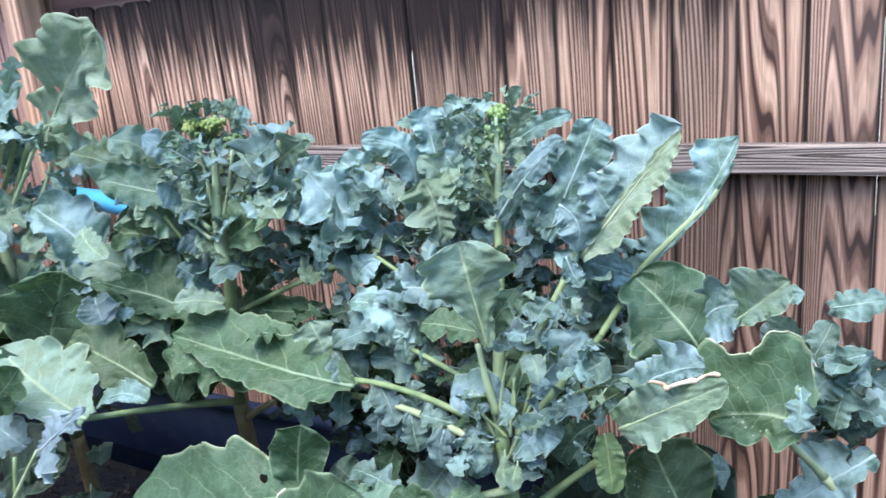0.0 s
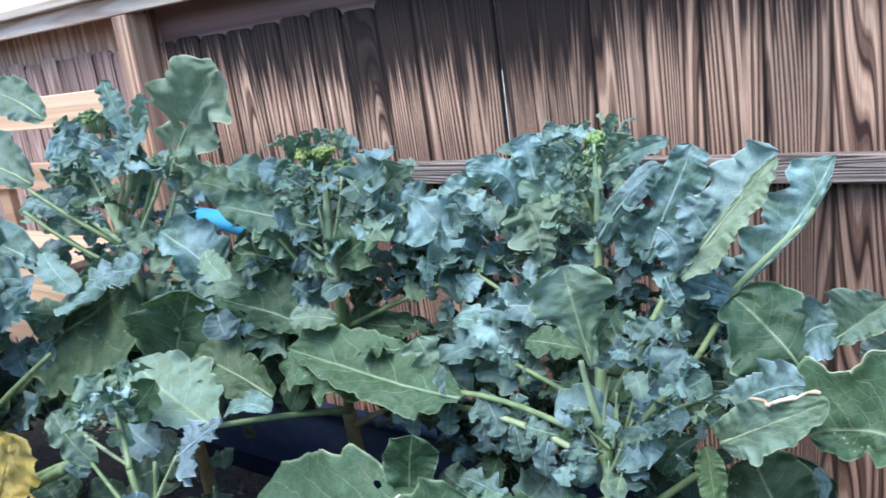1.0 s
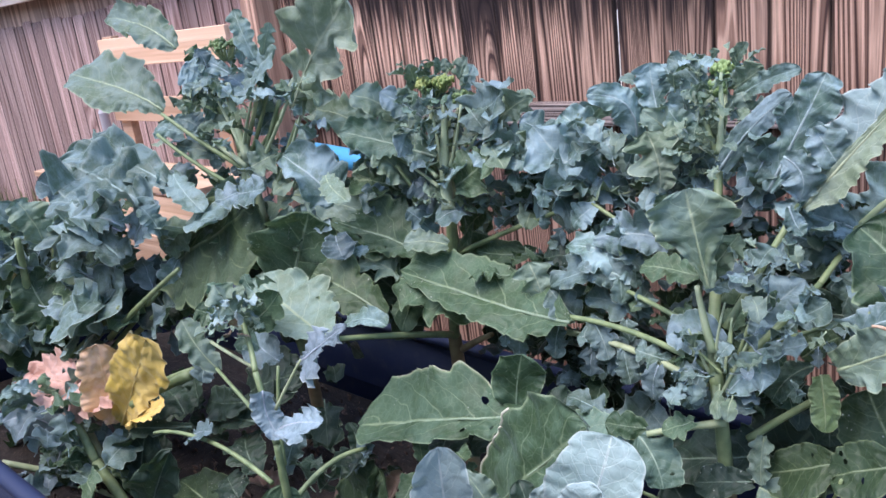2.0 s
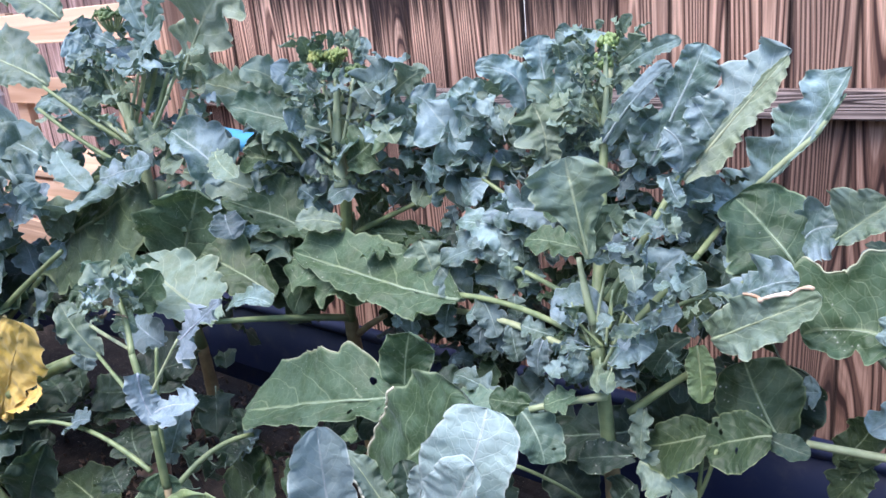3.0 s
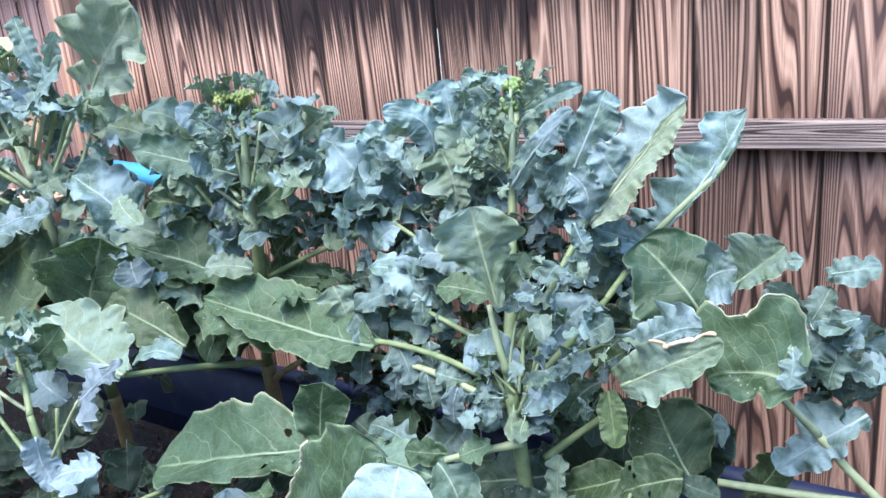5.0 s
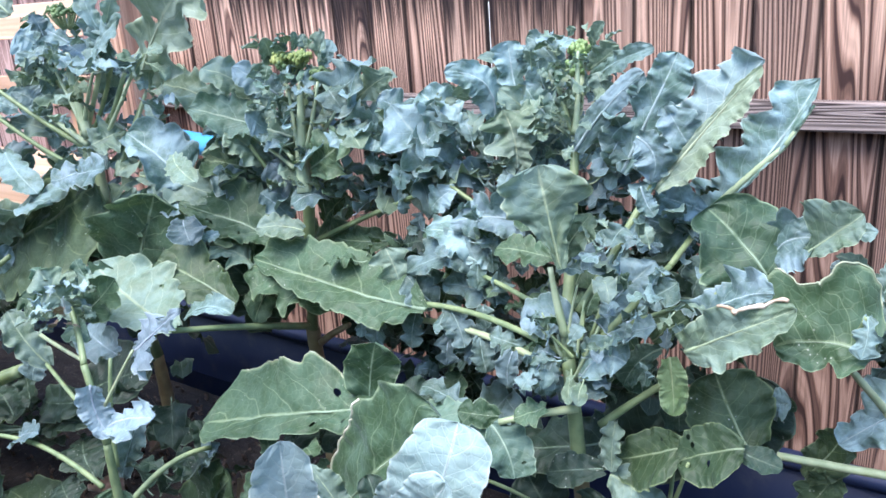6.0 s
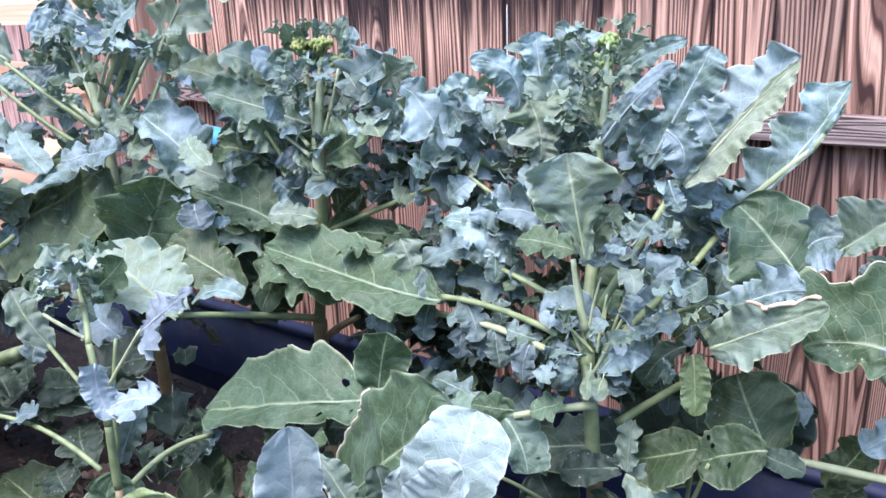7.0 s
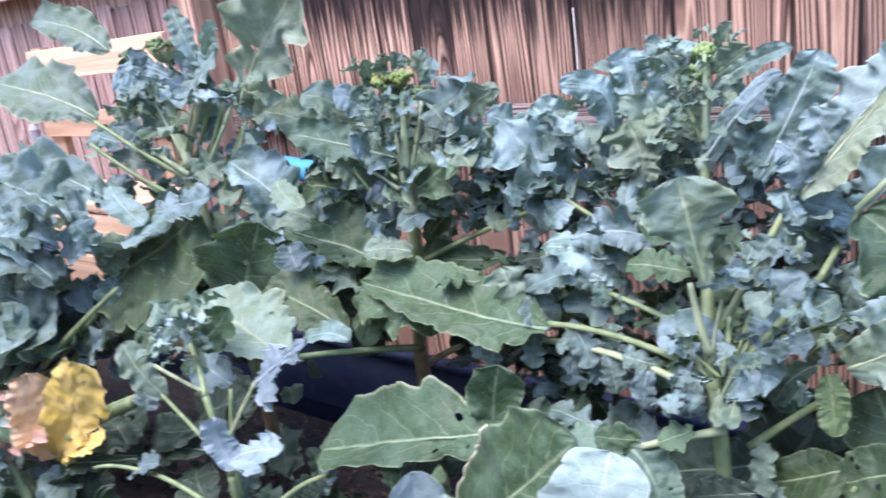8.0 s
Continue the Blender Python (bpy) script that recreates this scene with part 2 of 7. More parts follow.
TX0, TX1, TY0, TY1, RIM, SOIL_Z = -1.75, 1.62, -1.66, -0.68, 0.712, 0.46
trough = tagged(new("planter_trough"), "long dark navy plastic planter trough full of soil", "planter")
bm = bmesh.new()
loft(bm, [
    rounded(TX0 + 0.07, TX1 - 0.07, TY0 + 0.07, TY1 - 0.07, 0.26, 0.0),
    rounded(TX0 + 0.04, TX1 - 0.04, TY0 + 0.04, TY1 - 0.04, 0.28, 0.30),
    rounded(TX0 + 0.015, TX1 - 0.015, TY0 + 0.015, TY1 - 0.015, 0.30, RIM - 0.014),
    rounded(TX0 + 0.022, TX1 - 0.022, TY0 + 0.022, TY1 - 0.022, 0.30, RIM - 0.014),
    rounded(TX0 + 0.025, TX1 - 0.025, TY0 + 0.025, TY1 - 0.025, 0.29, 0.55),
    rounded(TX0 + 0.05, TX1 - 0.05, TY0 + 0.05, TY1 - 0.05, 0.27, 0.02),
])
part("wall", bm, NAVY, trough, smooth=True)
bm = bmesh.new()
profile = [(0.030 + 0.020 * math.cos(a), 0.016 * math.sin(a)) for a in (2 * math.pi * k / 12 for k in range(12))]
loft(bm, [rounded(TX0 + d - 0.02, TX1 - d + 0.02, TY0 + d - 0.02, TY1 - d + 0.02, 0.30, RIM - 0.016 + h) for d, h in profile], close=True)
bmesh.ops.recalc_face_normals(bm, faces=bm.faces)
part("rim", bm, NAVY, trough, smooth=True)
bm = bmesh.new()
rings = []
for k in range(1, 41):
    s = k / 40
    ring = []
    for p in rounded(TX0 + 0.036, TX1 - 0.036, TY0 + 0.036, TY1 - 0.036, 0.28, SOIL_Z, 16):
        q = Vector(((TX0 + TX1) / 2, (TY0 + TY1) / 2, SOIL_Z)).lerp(p, s)
        q.z += 0.030 * noise.noise(q * 5) + 0.014 * noise.noise(q * 22) + 0.006 * noise.noise(q * 70)
        ring.append(q)
    rings.append(ring)
loft(bm, rings)
soil = part("soil", bm, SOIL, trough, "dark crumbly potting soil", smooth=True)

# crumbs and bark chips on the soil
bm = bmesh.new()
rng = random.Random(11)
for _ in range(900):
    c = Vector((rng.uniform(-0.8, 0.9), rng.uniform(-1.5, -0.75), 0))
    c.z = SOIL_Z + 0.030 * noise.noise(Vector((c.x, c.y, SOIL_Z)) * 5) + 0.008
    r = rng.uniform(0.003, 0.010)
    made = bmesh.ops.create_icosphere(bm, subdivisions=1, radius=r)["verts"]
    for v in made:
        v.co *= rng.uniform(0.6, 1.3)
    bmesh.ops.transform(bm, matrix=pose(*c, rng.uniform(0, 360), rng.uniform(0, 360), 0) @ Matrix.Diagonal((1.4, 0.8, 0.5, 1)), verts=made)
CRUMB = earth("bark_crumbs", (0.17, 0.11, 0.08), (0.03, 0.02, 0.016), 60.0)
tagged(part("soil_crumbs", bm, CRUMB), "small bark chips and crumbs strewn over soil", "mulch", kind="stuff")

# ---- tall dry grass by the far fence ----
STRAW = stalk_material("dry_grass", (0.23, 0.20, 0.085), (0.085, 0.095, 0.035))
bm = bmesh.new()
rng = random.Random(21)
for _ in range(3200):
    x, y = rng.uniform(-6.2, -3.25), rng.uniform(-1.5, -0.14)
    tall = (0.62 + 0.22 * noise.noise(Vector((x, y, 0)) * 1.7)) * rng.uniform(0.7, 1.3)
    a, wide = rng.uniform(0, 6.28), rng.uniform(0.004, 0.009)
    lean = Vector((math.cos(a), 0.4 * math.sin(a), 0)) * tall * rng.uniform(0.05, 0.3)
    side = Vector((-math.sin(a), math.cos(a), 0)) * wide
    foot = Vector((x, y, 0))
    knee = foot + lean * 0.3 + Vector((0, 0, 0.6 * tall))
    verts = [bm.verts.new(p) for p in (foot - side, foot + side, knee + side * 0.8, foot + lean + Vector((0, 0, tall)), knee - side * 0.8)]
    bm.faces.new(verts)
tagged(part("dry_grass", bm, STRAW), "tall olive dry grass growing along the fence", "grass", kind="stuff")

# ---- pine rack against the fence ----
rack = tagged(new("pine_rack"), "pale new pine slatted rack standing before the fence", "wooden rack")
RY = -0.33
for z0, z1, x0, x1 in ((1.425, 1.545, -2.43, -1.40), (1.185, 1.290, -2.43, -1.44)):
    beam("slat", PINE, rack, x0, x1, RY - 0.022, RY, z0, z1, 0.003)
for x in (-2.43, -1.62):
    beam("upright", PINE, rack, x, x + 0.09, RY + 0.002, RY + 0.040, 0.0, 1.555 if x < -2 else 1.41, 0.003)
crate = tagged(new("pine_crate"), "pale pine plank crate with a flat top board", "crate")
beam("top_board", PINE, crate, -2.70, -1.32, RY - 0.34, RY - 0.03, 0.985, 1.010, 0.003)
for z in (0.845, 0.68, 0.50, 0.32):
    beam("side_plank", PINE, crate, -2.68, -1.34, RY - 0.33, RY - 0.308, z, z + 0.125, 0.003)
for x in (-2.64, -1.46):
    beam("leg", PINE, crate, x, x + 0.09, RY - 0.306, RY - 0.22, 0.0, 0.984, 0.003)

bm = bmesh.new()
bmesh.ops.create_cone(bm, cap_ends=True, segments=20, radius1=0.024, radius2=0.024, depth=1.19, matrix=Matrix.Translation((0, 0, 0.595)))
bmesh.ops.create_cone(bm, cap_ends=True, segments=20, radius1=0.027, radius2=0.012, depth=0.03, matrix=Matrix.Translation((0, 0, 1.205)))
stub = part("metal_post", bm, GALVANISED, smooth=False)
stub.matrix_basis = pose(-2.88, -0.20, 0.0)
tagged(stub, "short pale grey capped metal post by the fence", "metal post")

# ---- blue tube ----
bm = bmesh.new()
rings = []
for u, r in ((0.0, 0.010), (0.002, 0.026), (0.012, 0.034), (0.03, 0.037), (0.16, 0.036), (0.30, 0.032), (0.42, 0.026), (0.422, 0.010)):
    rings.append([Vector((-u, r * math.cos(2 * math.pi * k / 24), r * math.sin(2 * math.pi * k / 24))) for k in range(24)])
loft(bm, rings)
tube = part("float_tube", bm, AZURE, smooth=True)
tube.matrix_basis = pose(-0.700, -0.35, 1.059, 0, 5, -4)
tagged(tube, "bright blue plastic tube lying behind the leaves", "plastic tube")
pole = tagged(new("tube_stand"), "thin grey stake that carries the blue tube", "stake")
bm = bmesh.new()
bmesh.ops.create_cone(bm, cap_ends=True, segments=10, radius1=0.010, radius2=0.010, depth=1.02, matrix=Matrix.Translation((-0.988, -0.345, 0.51)))
part("shaft", bm, RAIL, pole, smooth=True)


# ---- broccoli ----
def leaf_material(name, face, vein, bloom, rough=0.54, speckle=0.0, sheen=0.22):
    """A waxy leaf: its vein net is drawn in the blade's own u, v; bloom is the pale blue wax on it, with the sky's
    reflection painted in.
    """
    mat, tree, shader = nodes_of(name)
    uv = tree.nodes.new("ShaderNodeUVMap")
    apart = tree.nodes.new("ShaderNodeSeparateXYZ")
    tree.links.new(uv.outputs[0], apart.inputs[0])
    u, v = apart.outputs[0], apart.outputs[1]
    place, where = coords(tree)
    warp = noise_at(tree, place, 15.0, 2.0)
    side = maths(tree, "ABSOLUTE", v)
    slant = maths(tree, "SUBTRACT", maths(tree, "MULTIPLY", u, 6.0), maths(tree, "MULTIPLY", maths(tree, "POWER", side, 1.25), 2.0))
    slant = maths(tree, "ADD", slant, maths(tree, "MULTIPLY", maths(tree, "SIGN", v), 0.22))
    slant = maths(tree, "ADD", slant, maths(tree, "MULTIPLY", warp, 0.8))
    lateral = maths(tree, "DIVIDE", maths(tree, "PINGPONG", slant, 0.5), maths(tree, "SUBTRACT", 1.25, side))
    branch = maths(tree, "SUBTRACT", 1.0, ramp(tree, lateral, 0.010, 0.050))
    # finer veins that fork off the laterals
    fork = maths(tree, "ADD", maths(tree, "MULTIPLY", side, 7.0), maths(tree, "MULTIPLY", maths(tree, "PINGPONG", slant, 0.5), 4.0))
    fork = maths(tree, "PINGPONG", maths(tree, "ADD", fork, maths(tree, "MULTIPLY", warp, 2.0)), 0.5)
    twig = maths(tree, "SUBTRACT", 1.0, ramp(tree, fork, 0.02, 0.09))
    rib = maths(tree, "SUBTRACT", 1.0, ramp(tree, side, 0.015, 0.055))
    cells = tree.nodes.new("ShaderNodeTexVoronoi")
    cells.feature = "DISTANCE_TO_EDGE"
    cells.inputs["Scale"].default_value = 75.0
    tree.links.new(place, cells.inputs["Vector"])
    net = maths(tree, "SUBTRACT", 1.0, ramp(tree, cells.outputs["Distance"], 0.0, 0.10))
    info = tree.nodes.new("ShaderNodeObjectInfo")
    patch = noise_at(tree, place, 15.0, 4.0, 0.6)
    grain = noise_at(tree, place, 190.0, 2.0)
    mottle = maths(tree, "ADD", maths(tree, "MULTIPLY", patch, 0.7), maths(tree, "MULTIPLY", noise_at(tree, place, 46.0, 3.0, 0.6), 0.3))
    waxy = maths(tree, "MULTIPLY", ramp(tree, mottle, 0.40, 0.60), 0.95)
    colour = mix(tree, waxy, face, bloom)
    colour = mix(tree, maths(tree, "MULTIPLY", grain, 0.22), colour, tuple(0.55 * c for c in face))
    colour = mix(tree, maths(tree, "MULTIPLY", net, 0.10), colour, vein)
    colour = mix(tree, maths(tree, "MULTIPLY", twig, 0.10), colour, vein)
    colour = mix(tree, maths(tree, "MULTIPLY", branch, 0.36), colour, vein)
    colour = mix(tree, maths(tree, "MULTIPLY", rib, 0.6), colour, vein)
    spots = tree.nodes.new("ShaderNodeTexVoronoi")
    spots.inputs["Scale"].default_value = 130.0
    tree.links.new(place, spots.inputs["Vector"])
    speck = maths(tree, "MULTIPLY", maths(tree, "SUBTRACT", 1.0, ramp(tree, spots.outputs["Distance"], 0.10, 0.20)), ramp(tree, noise_at(tree, place, 17.0, 1.0), 0.60, 0.66))
    colour = mix(tree, maths(tree, "MULTIPLY", speck, speckle), colour, (0.55, 0.60, 0.50))
    tint = tree.nodes.new("ShaderNodeHueSaturation")
    tree.links.new(maths(tree, "ADD", maths(tree, "MULTIPLY", info.outputs["Random"], 0.4), 0.8), tint.inputs["Value"])
    tree.links.new(maths(tree, "ADD", maths(tree, "MULTIPLY", info.outputs["Random"], -0.03), 0.515), tint.inputs["Hue"])
    tree.links.new(colour, tint.inputs["Color"])
    rim = ramp(tree, side, 0.93, 0.99)
    final = mix(tree, maths(tree, "MULTIPLY", rim, 0.75), tint.outputs[0], vein)
    tree.links.new(final, shader.inputs["Base Color"])
    tree.links.new(maths(tree, "ADD", maths(tree, "MULTIPLY", patch, 0.2), rough - 0.1), shader.inputs["Roughness"])
    shader.inputs["Specular IOR Level"].default_value = 0.36
    shader.inputs["Sheen Weight"].default_value = sheen
    shader.inputs["Sheen Roughness"].default_value = 0.4
    shader.inputs["Sheen Tint"].default_value = (0.74, 0.95, 1.0, 1)
    height = maths(tree, "ADD", maths(tree, "MULTIPLY", branch, -0.5), maths(tree, "MULTIPLY", net, -0.3))
    height = maths(tree, "ADD", height, maths(tree, "MULTIPLY", patch, 1.2))
    bump(tree, shader, height, 0.32, 0.003)
    thin = tree.nodes.new("ShaderNodeBsdfTranslucent")
    tree.links.new(mix(tree, 0.5, final, (0.10, 0.19, 0.04)), thin.inputs["Color"])
    blend = tree.nodes.new("ShaderNodeMixShader")
    blend.inputs[0].default_value = 0.22
    tree.links.new(shader.outputs[0], blend.inputs[1])
    tree.links.new(thin.outputs[0], blend.inputs[2])
    tree.links.new(blend.outputs[0], tree.nodes["Material Output"].inputs["Surface"])
    return mat


LEAF = {
    "green": leaf_material("green_leaf", (0.048, 0.098, 0.044), (0.30, 0.40, 0.23), (0.086, 0.156, 0.094), speckle=0.7, sheen=0.14),
    "blue": leaf_material("blue_green_leaf", (0.086, 0.148, 0.108), (0.34, 0.44, 0.38), (0.210, 0.318, 0.315)),
    "pale": leaf_material("pale_leaf_underside", (0.285, 0.405, 0.385), (0.58, 0.68, 0.63), (0.385, 0.525, 0.515), rough=0.70),
    "wax": leaf_material("waxy_blue_leaf", (0.115, 0.202, 0.165), (0.42, 0.54, 0.49), (0.320, 0.462, 0.488)),
    "dusk": leaf_material("dusky_blue_leaf", (0.090, 0.148, 0.142), (0.30, 0.40, 0.39), (0.172, 0.260, 0.276)),
    "silver": leaf_material("silver_green_leaf", (0.195, 0.270, 0.165), (0.46, 0.53, 0.36), (0.290, 0.375, 0.290)),
    "sage": leaf_material("sage_leaf", (0.140, 0.212, 0.130), (0.40, 0.48, 0.32), (0.220, 0.318, 0.260)),
    # dark, moss: old low leaves, the shade among them painted into their colour
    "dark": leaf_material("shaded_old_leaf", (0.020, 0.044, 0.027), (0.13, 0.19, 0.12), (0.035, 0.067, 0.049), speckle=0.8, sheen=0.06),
    "moss": leaf_material("dim_old_leaf", (0.038, 0.072, 0.030), (0.22, 0.29, 0.14), (0.066, 0.113, 0.060), speckle=0.8, sheen=0.12),
    "teal": leaf_material("teal_green_leaf", (0.070, 0.138, 0.082), (0.32, 0.43, 0.30), (0.155, 0.255, 0.200), speckle=0.4),
    "sky": leaf_material("sky_blue_leaf", (0.200, 0.288, 0.310), (0.44, 0.54, 0.55), (0.325, 0.440, 0.490)),
    "yellow": leaf_material("yellowed_leaf", (0.80, 0.55, 0.11), (0.84, 0.66, 0.28), (0.86, 0.62, 0.20)),
    "amber": leaf_material("ambered_leaf", (0.82, 0.50, 0.25), (0.86, 0.64, 0.38), (0.88, 0.62, 0.44)),
    "peach": leaf_material("withered_leaf", (0.56, 0.34, 0.25), (0.70, 0.48, 0.36), (0.70, 0.46, 0.36)),
    "lime": leaf_material("lime_leaf", (0.17, 0.27, 0.10), (0.42, 0.48, 0.26), (0.24, 0.35, 0.17)),
    "husk": leaf_material("dead_leaf", (0.20, 0.13, 0.09), (0.30, 0.22, 0.16), (0.27, 0.19, 0.15)),
}


STALK = stalk_material("green_stalk", (0.26, 0.33, 0.155), (0.145, 0.21, 0.095))
PALE_STALK = stalk_material("pale_stalk", (0.44, 0.50, 0.29), (0.28, 0.35, 0.19))
WOODY = stalk_material("woody_stem", (0.30, 0.25, 0.13), (0.19, 0.14, 0.075))
BUD = stalk_material("green_buds", (0.17, 0.25, 0.09), (0.06, 0.12, 0.05))
SPRING = stalk_material("spring_buds", (0.25, 0.36, 0.13), (0.13, 0.23, 0.08))
GOLD = stalk_material("yellow_buds", (0.36, 0.40, 0.13), (0.17, 0.25, 0.07))
GREY_STALK = stalk_material("grey_green_stalk", (0.37, 0.45, 0.28), (0.25, 0.33, 0.19))
SAGE_STALK = stalk_material("sage_stalk", (0.36, 0.44, 0.27), (0.25, 0.34, 0.19))
CREAM = stalk_material("cream_margin", (0.74, 0.72, 0.56), (0.52, 0.54, 0.38))
TAN = stalk_material("tan_margin", (0.44, 0.48, 0.32), (0.28, 0.34, 0.20))
SCORCH = stalk_material("scorched_edge", (0.86, 0.78, 0.62), (0.50, 0.32, 0.19))


def tube_mesh(bm, points, radii, sides=9):
    """A round stalk through the points."""
    rings, prev = [], None
    for k, p in enumerate(points):
        ahead = (points[min(k + 1, len(points) - 1)] - points[max(k - 1, 0)]).normalized()
        if prev is None:
            prev = ahead.orthogonal().normalized()
        prev = (prev - ahead * prev.dot(ahead)).normalized()
        other = ahead.cross(prev)
        rings.append([p + radii[k] * (math.cos(a) * prev + math.sin(a) * other) for a in (2 * math.pi * i / sides for i in range(sides))])
    rows = loft(bm, rings)
    bm.faces.new(rows[-1])
    bm.faces.new(list(reversed(rows[0])))
    bmesh.ops.recalc_face_normals(bm, faces=bm.faces)


def curve(a, b, sag, steps=10):
    a, b, sag = Vector(a), Vector(b), Vector(sag)
    return [a.lerp(b, k / steps) + sag * 4 * (k / steps) * (1 - k / steps) for k in range(steps + 1)]


def stalk(parent, name, a, b, r0, r1, sag=(0, 0, 0), material=None, label=""):
    bm = bmesh.new()
    reach = (Vector(b) - Vector(a)).length
    sway = 0.045 * reach * noise.noise_vector(Vector(a) * 31)
    points = curve(a, b, Vector(sag) + sway)
    tube_mesh(bm, points, [(r0 + (r1 - r0) * k / 10) * (1 + 0.10 * noise.noise(p * 45)) for k, p in enumerate(points)])
    return part(name, bm, material or STALK, parent, label, smooth=True)


RIB = {tone: stalk_material(tone + "_rib", light, tuple(0.7 * c for c in light)) for tone, light in (
    ("green", (0.27, 0.37, 0.24)), ("blue", (0.30, 0.43, 0.38)), ("pale", (0.46, 0.56, 0.54)), ("wax", (0.42, 0.54, 0.53)), ("dusk", (0.34, 0.43, 0.46)), ("silver", (0.44, 0.51, 0.33)), ("sage", (0.36, 0.45, 0.27)), ("dark", (0.15, 0.22, 0.15)), ("moss", (0.26, 0.34, 0.20)), ("teal", (0.32, 0.43, 0.31)), ("sky", (0.46, 0.54, 0.60)),
    ("yellow", (0.70, 0.55, 0.20)), ("amber", (0.80, 0.56, 0.30)), ("peach", (0.62, 0.42, 0.30)), ("lime", (0.36, 0.44, 0.22)), ("husk", (0.26, 0.18, 0.13)))}
OVAL, STRAP, ROUND, LOBED, FAN, FRILL = "oval", "strap", "round", "lobed", "fan", "frill"


def half_width(shape, u):
    """The blade's half width along its length, as a share of the widest."""
    u = min(max(u, 0.0), 1.0)
    end = math.sqrt(max(0.0, 1 - ((u - 0.62) / 0.38) ** 2)) if u > 0.62 else 1.0
    if shape == STRAP:
        body = 0.42 + 0.58 * math.sin(math.pi * min(1.0, u / 1.24)) ** 0.8
        return body * (math.sqrt(max(0.0, 1 - ((u - 0.78) / 0.22) ** 2)) if u > 0.78 else 1.0)
    if shape == FRILL:
        body = (0.50 + 0.50 * math.sin(math.pi * min(1.0, u / 1.2)) ** 0.7) * (0.82 + 0.26 * math.sin(u * 24.0 + 1.0))
        return body * (max(0.0, 1 - ((u - 0.66) / 0.34) ** 2) ** 0.7 if u > 0.66 else 1.0)
    if shape == ROUND:
        return math.sqrt(max(0.0, 1 - (2 * u - 1) ** 2)) ** 0.85
    if shape == FAN:
        return (0.10 + 0.90 * u ** 1.2) * (math.sqrt(max(0.0, 1 - ((u - 0.84) / 0.16) ** 2)) if u > 0.84 else 1.0)
    if shape == LOBED:
        body = (0.20 + 0.80 * min(1.0, u / 0.5) ** 0.8) * (0.80 + 0.30 * math.sin(u * 17.0))
        return body * end
    return (0.25 + 0.75 * math.sin(math.pi * 0.5 * min(1.0, u / 0.55)) ** 0.9) * end


def scallop(u, s, lobes, seed, depth):
    """How far a margin of round lobes with narrow notches draws in, as a share of the half width."""
    at = u * lobes + 0.55 * noise.noise(seed + Vector((u * 2.5, s * 5.0, 3))) + seed.x + 0.37 * s
    round_lobe = abs(math.sin(math.pi * at)) ** 0.5
    teeth = abs(math.sin(math.pi * (at * 2.7 + seed.y))) ** 0.7
    return depth * (1 - round_lobe) * (0.5 + 1.5 * abs(noise.noise(seed + Vector((u * 3.0, s * 9.0, 6))))) + 0.14 * depth * (1 - teeth)


def profile_at(knots, u):
    """A smooth half width through evenly spaced knots, rounded off at the tip."""
    x = min(max(u, 0.0), 0.9999) * (len(knots) - 1)
    k = int(x)
    f = x - k
    a, b, c, d = knots[max(k - 1, 0)], knots[k], knots[k + 1], knots[min(k + 2, len(knots) - 1)]
    w = b + 0.5 * f * (c - a + f * (2 * a - 5 * b + 4 * c - d + f * (3 * (b - c) + d - a)))
    return max(0.001, w) * (math.sqrt(max(0.0, 1 - ((u - 0.90) / 0.10) ** 2)) if u > 0.90 else 1.0)


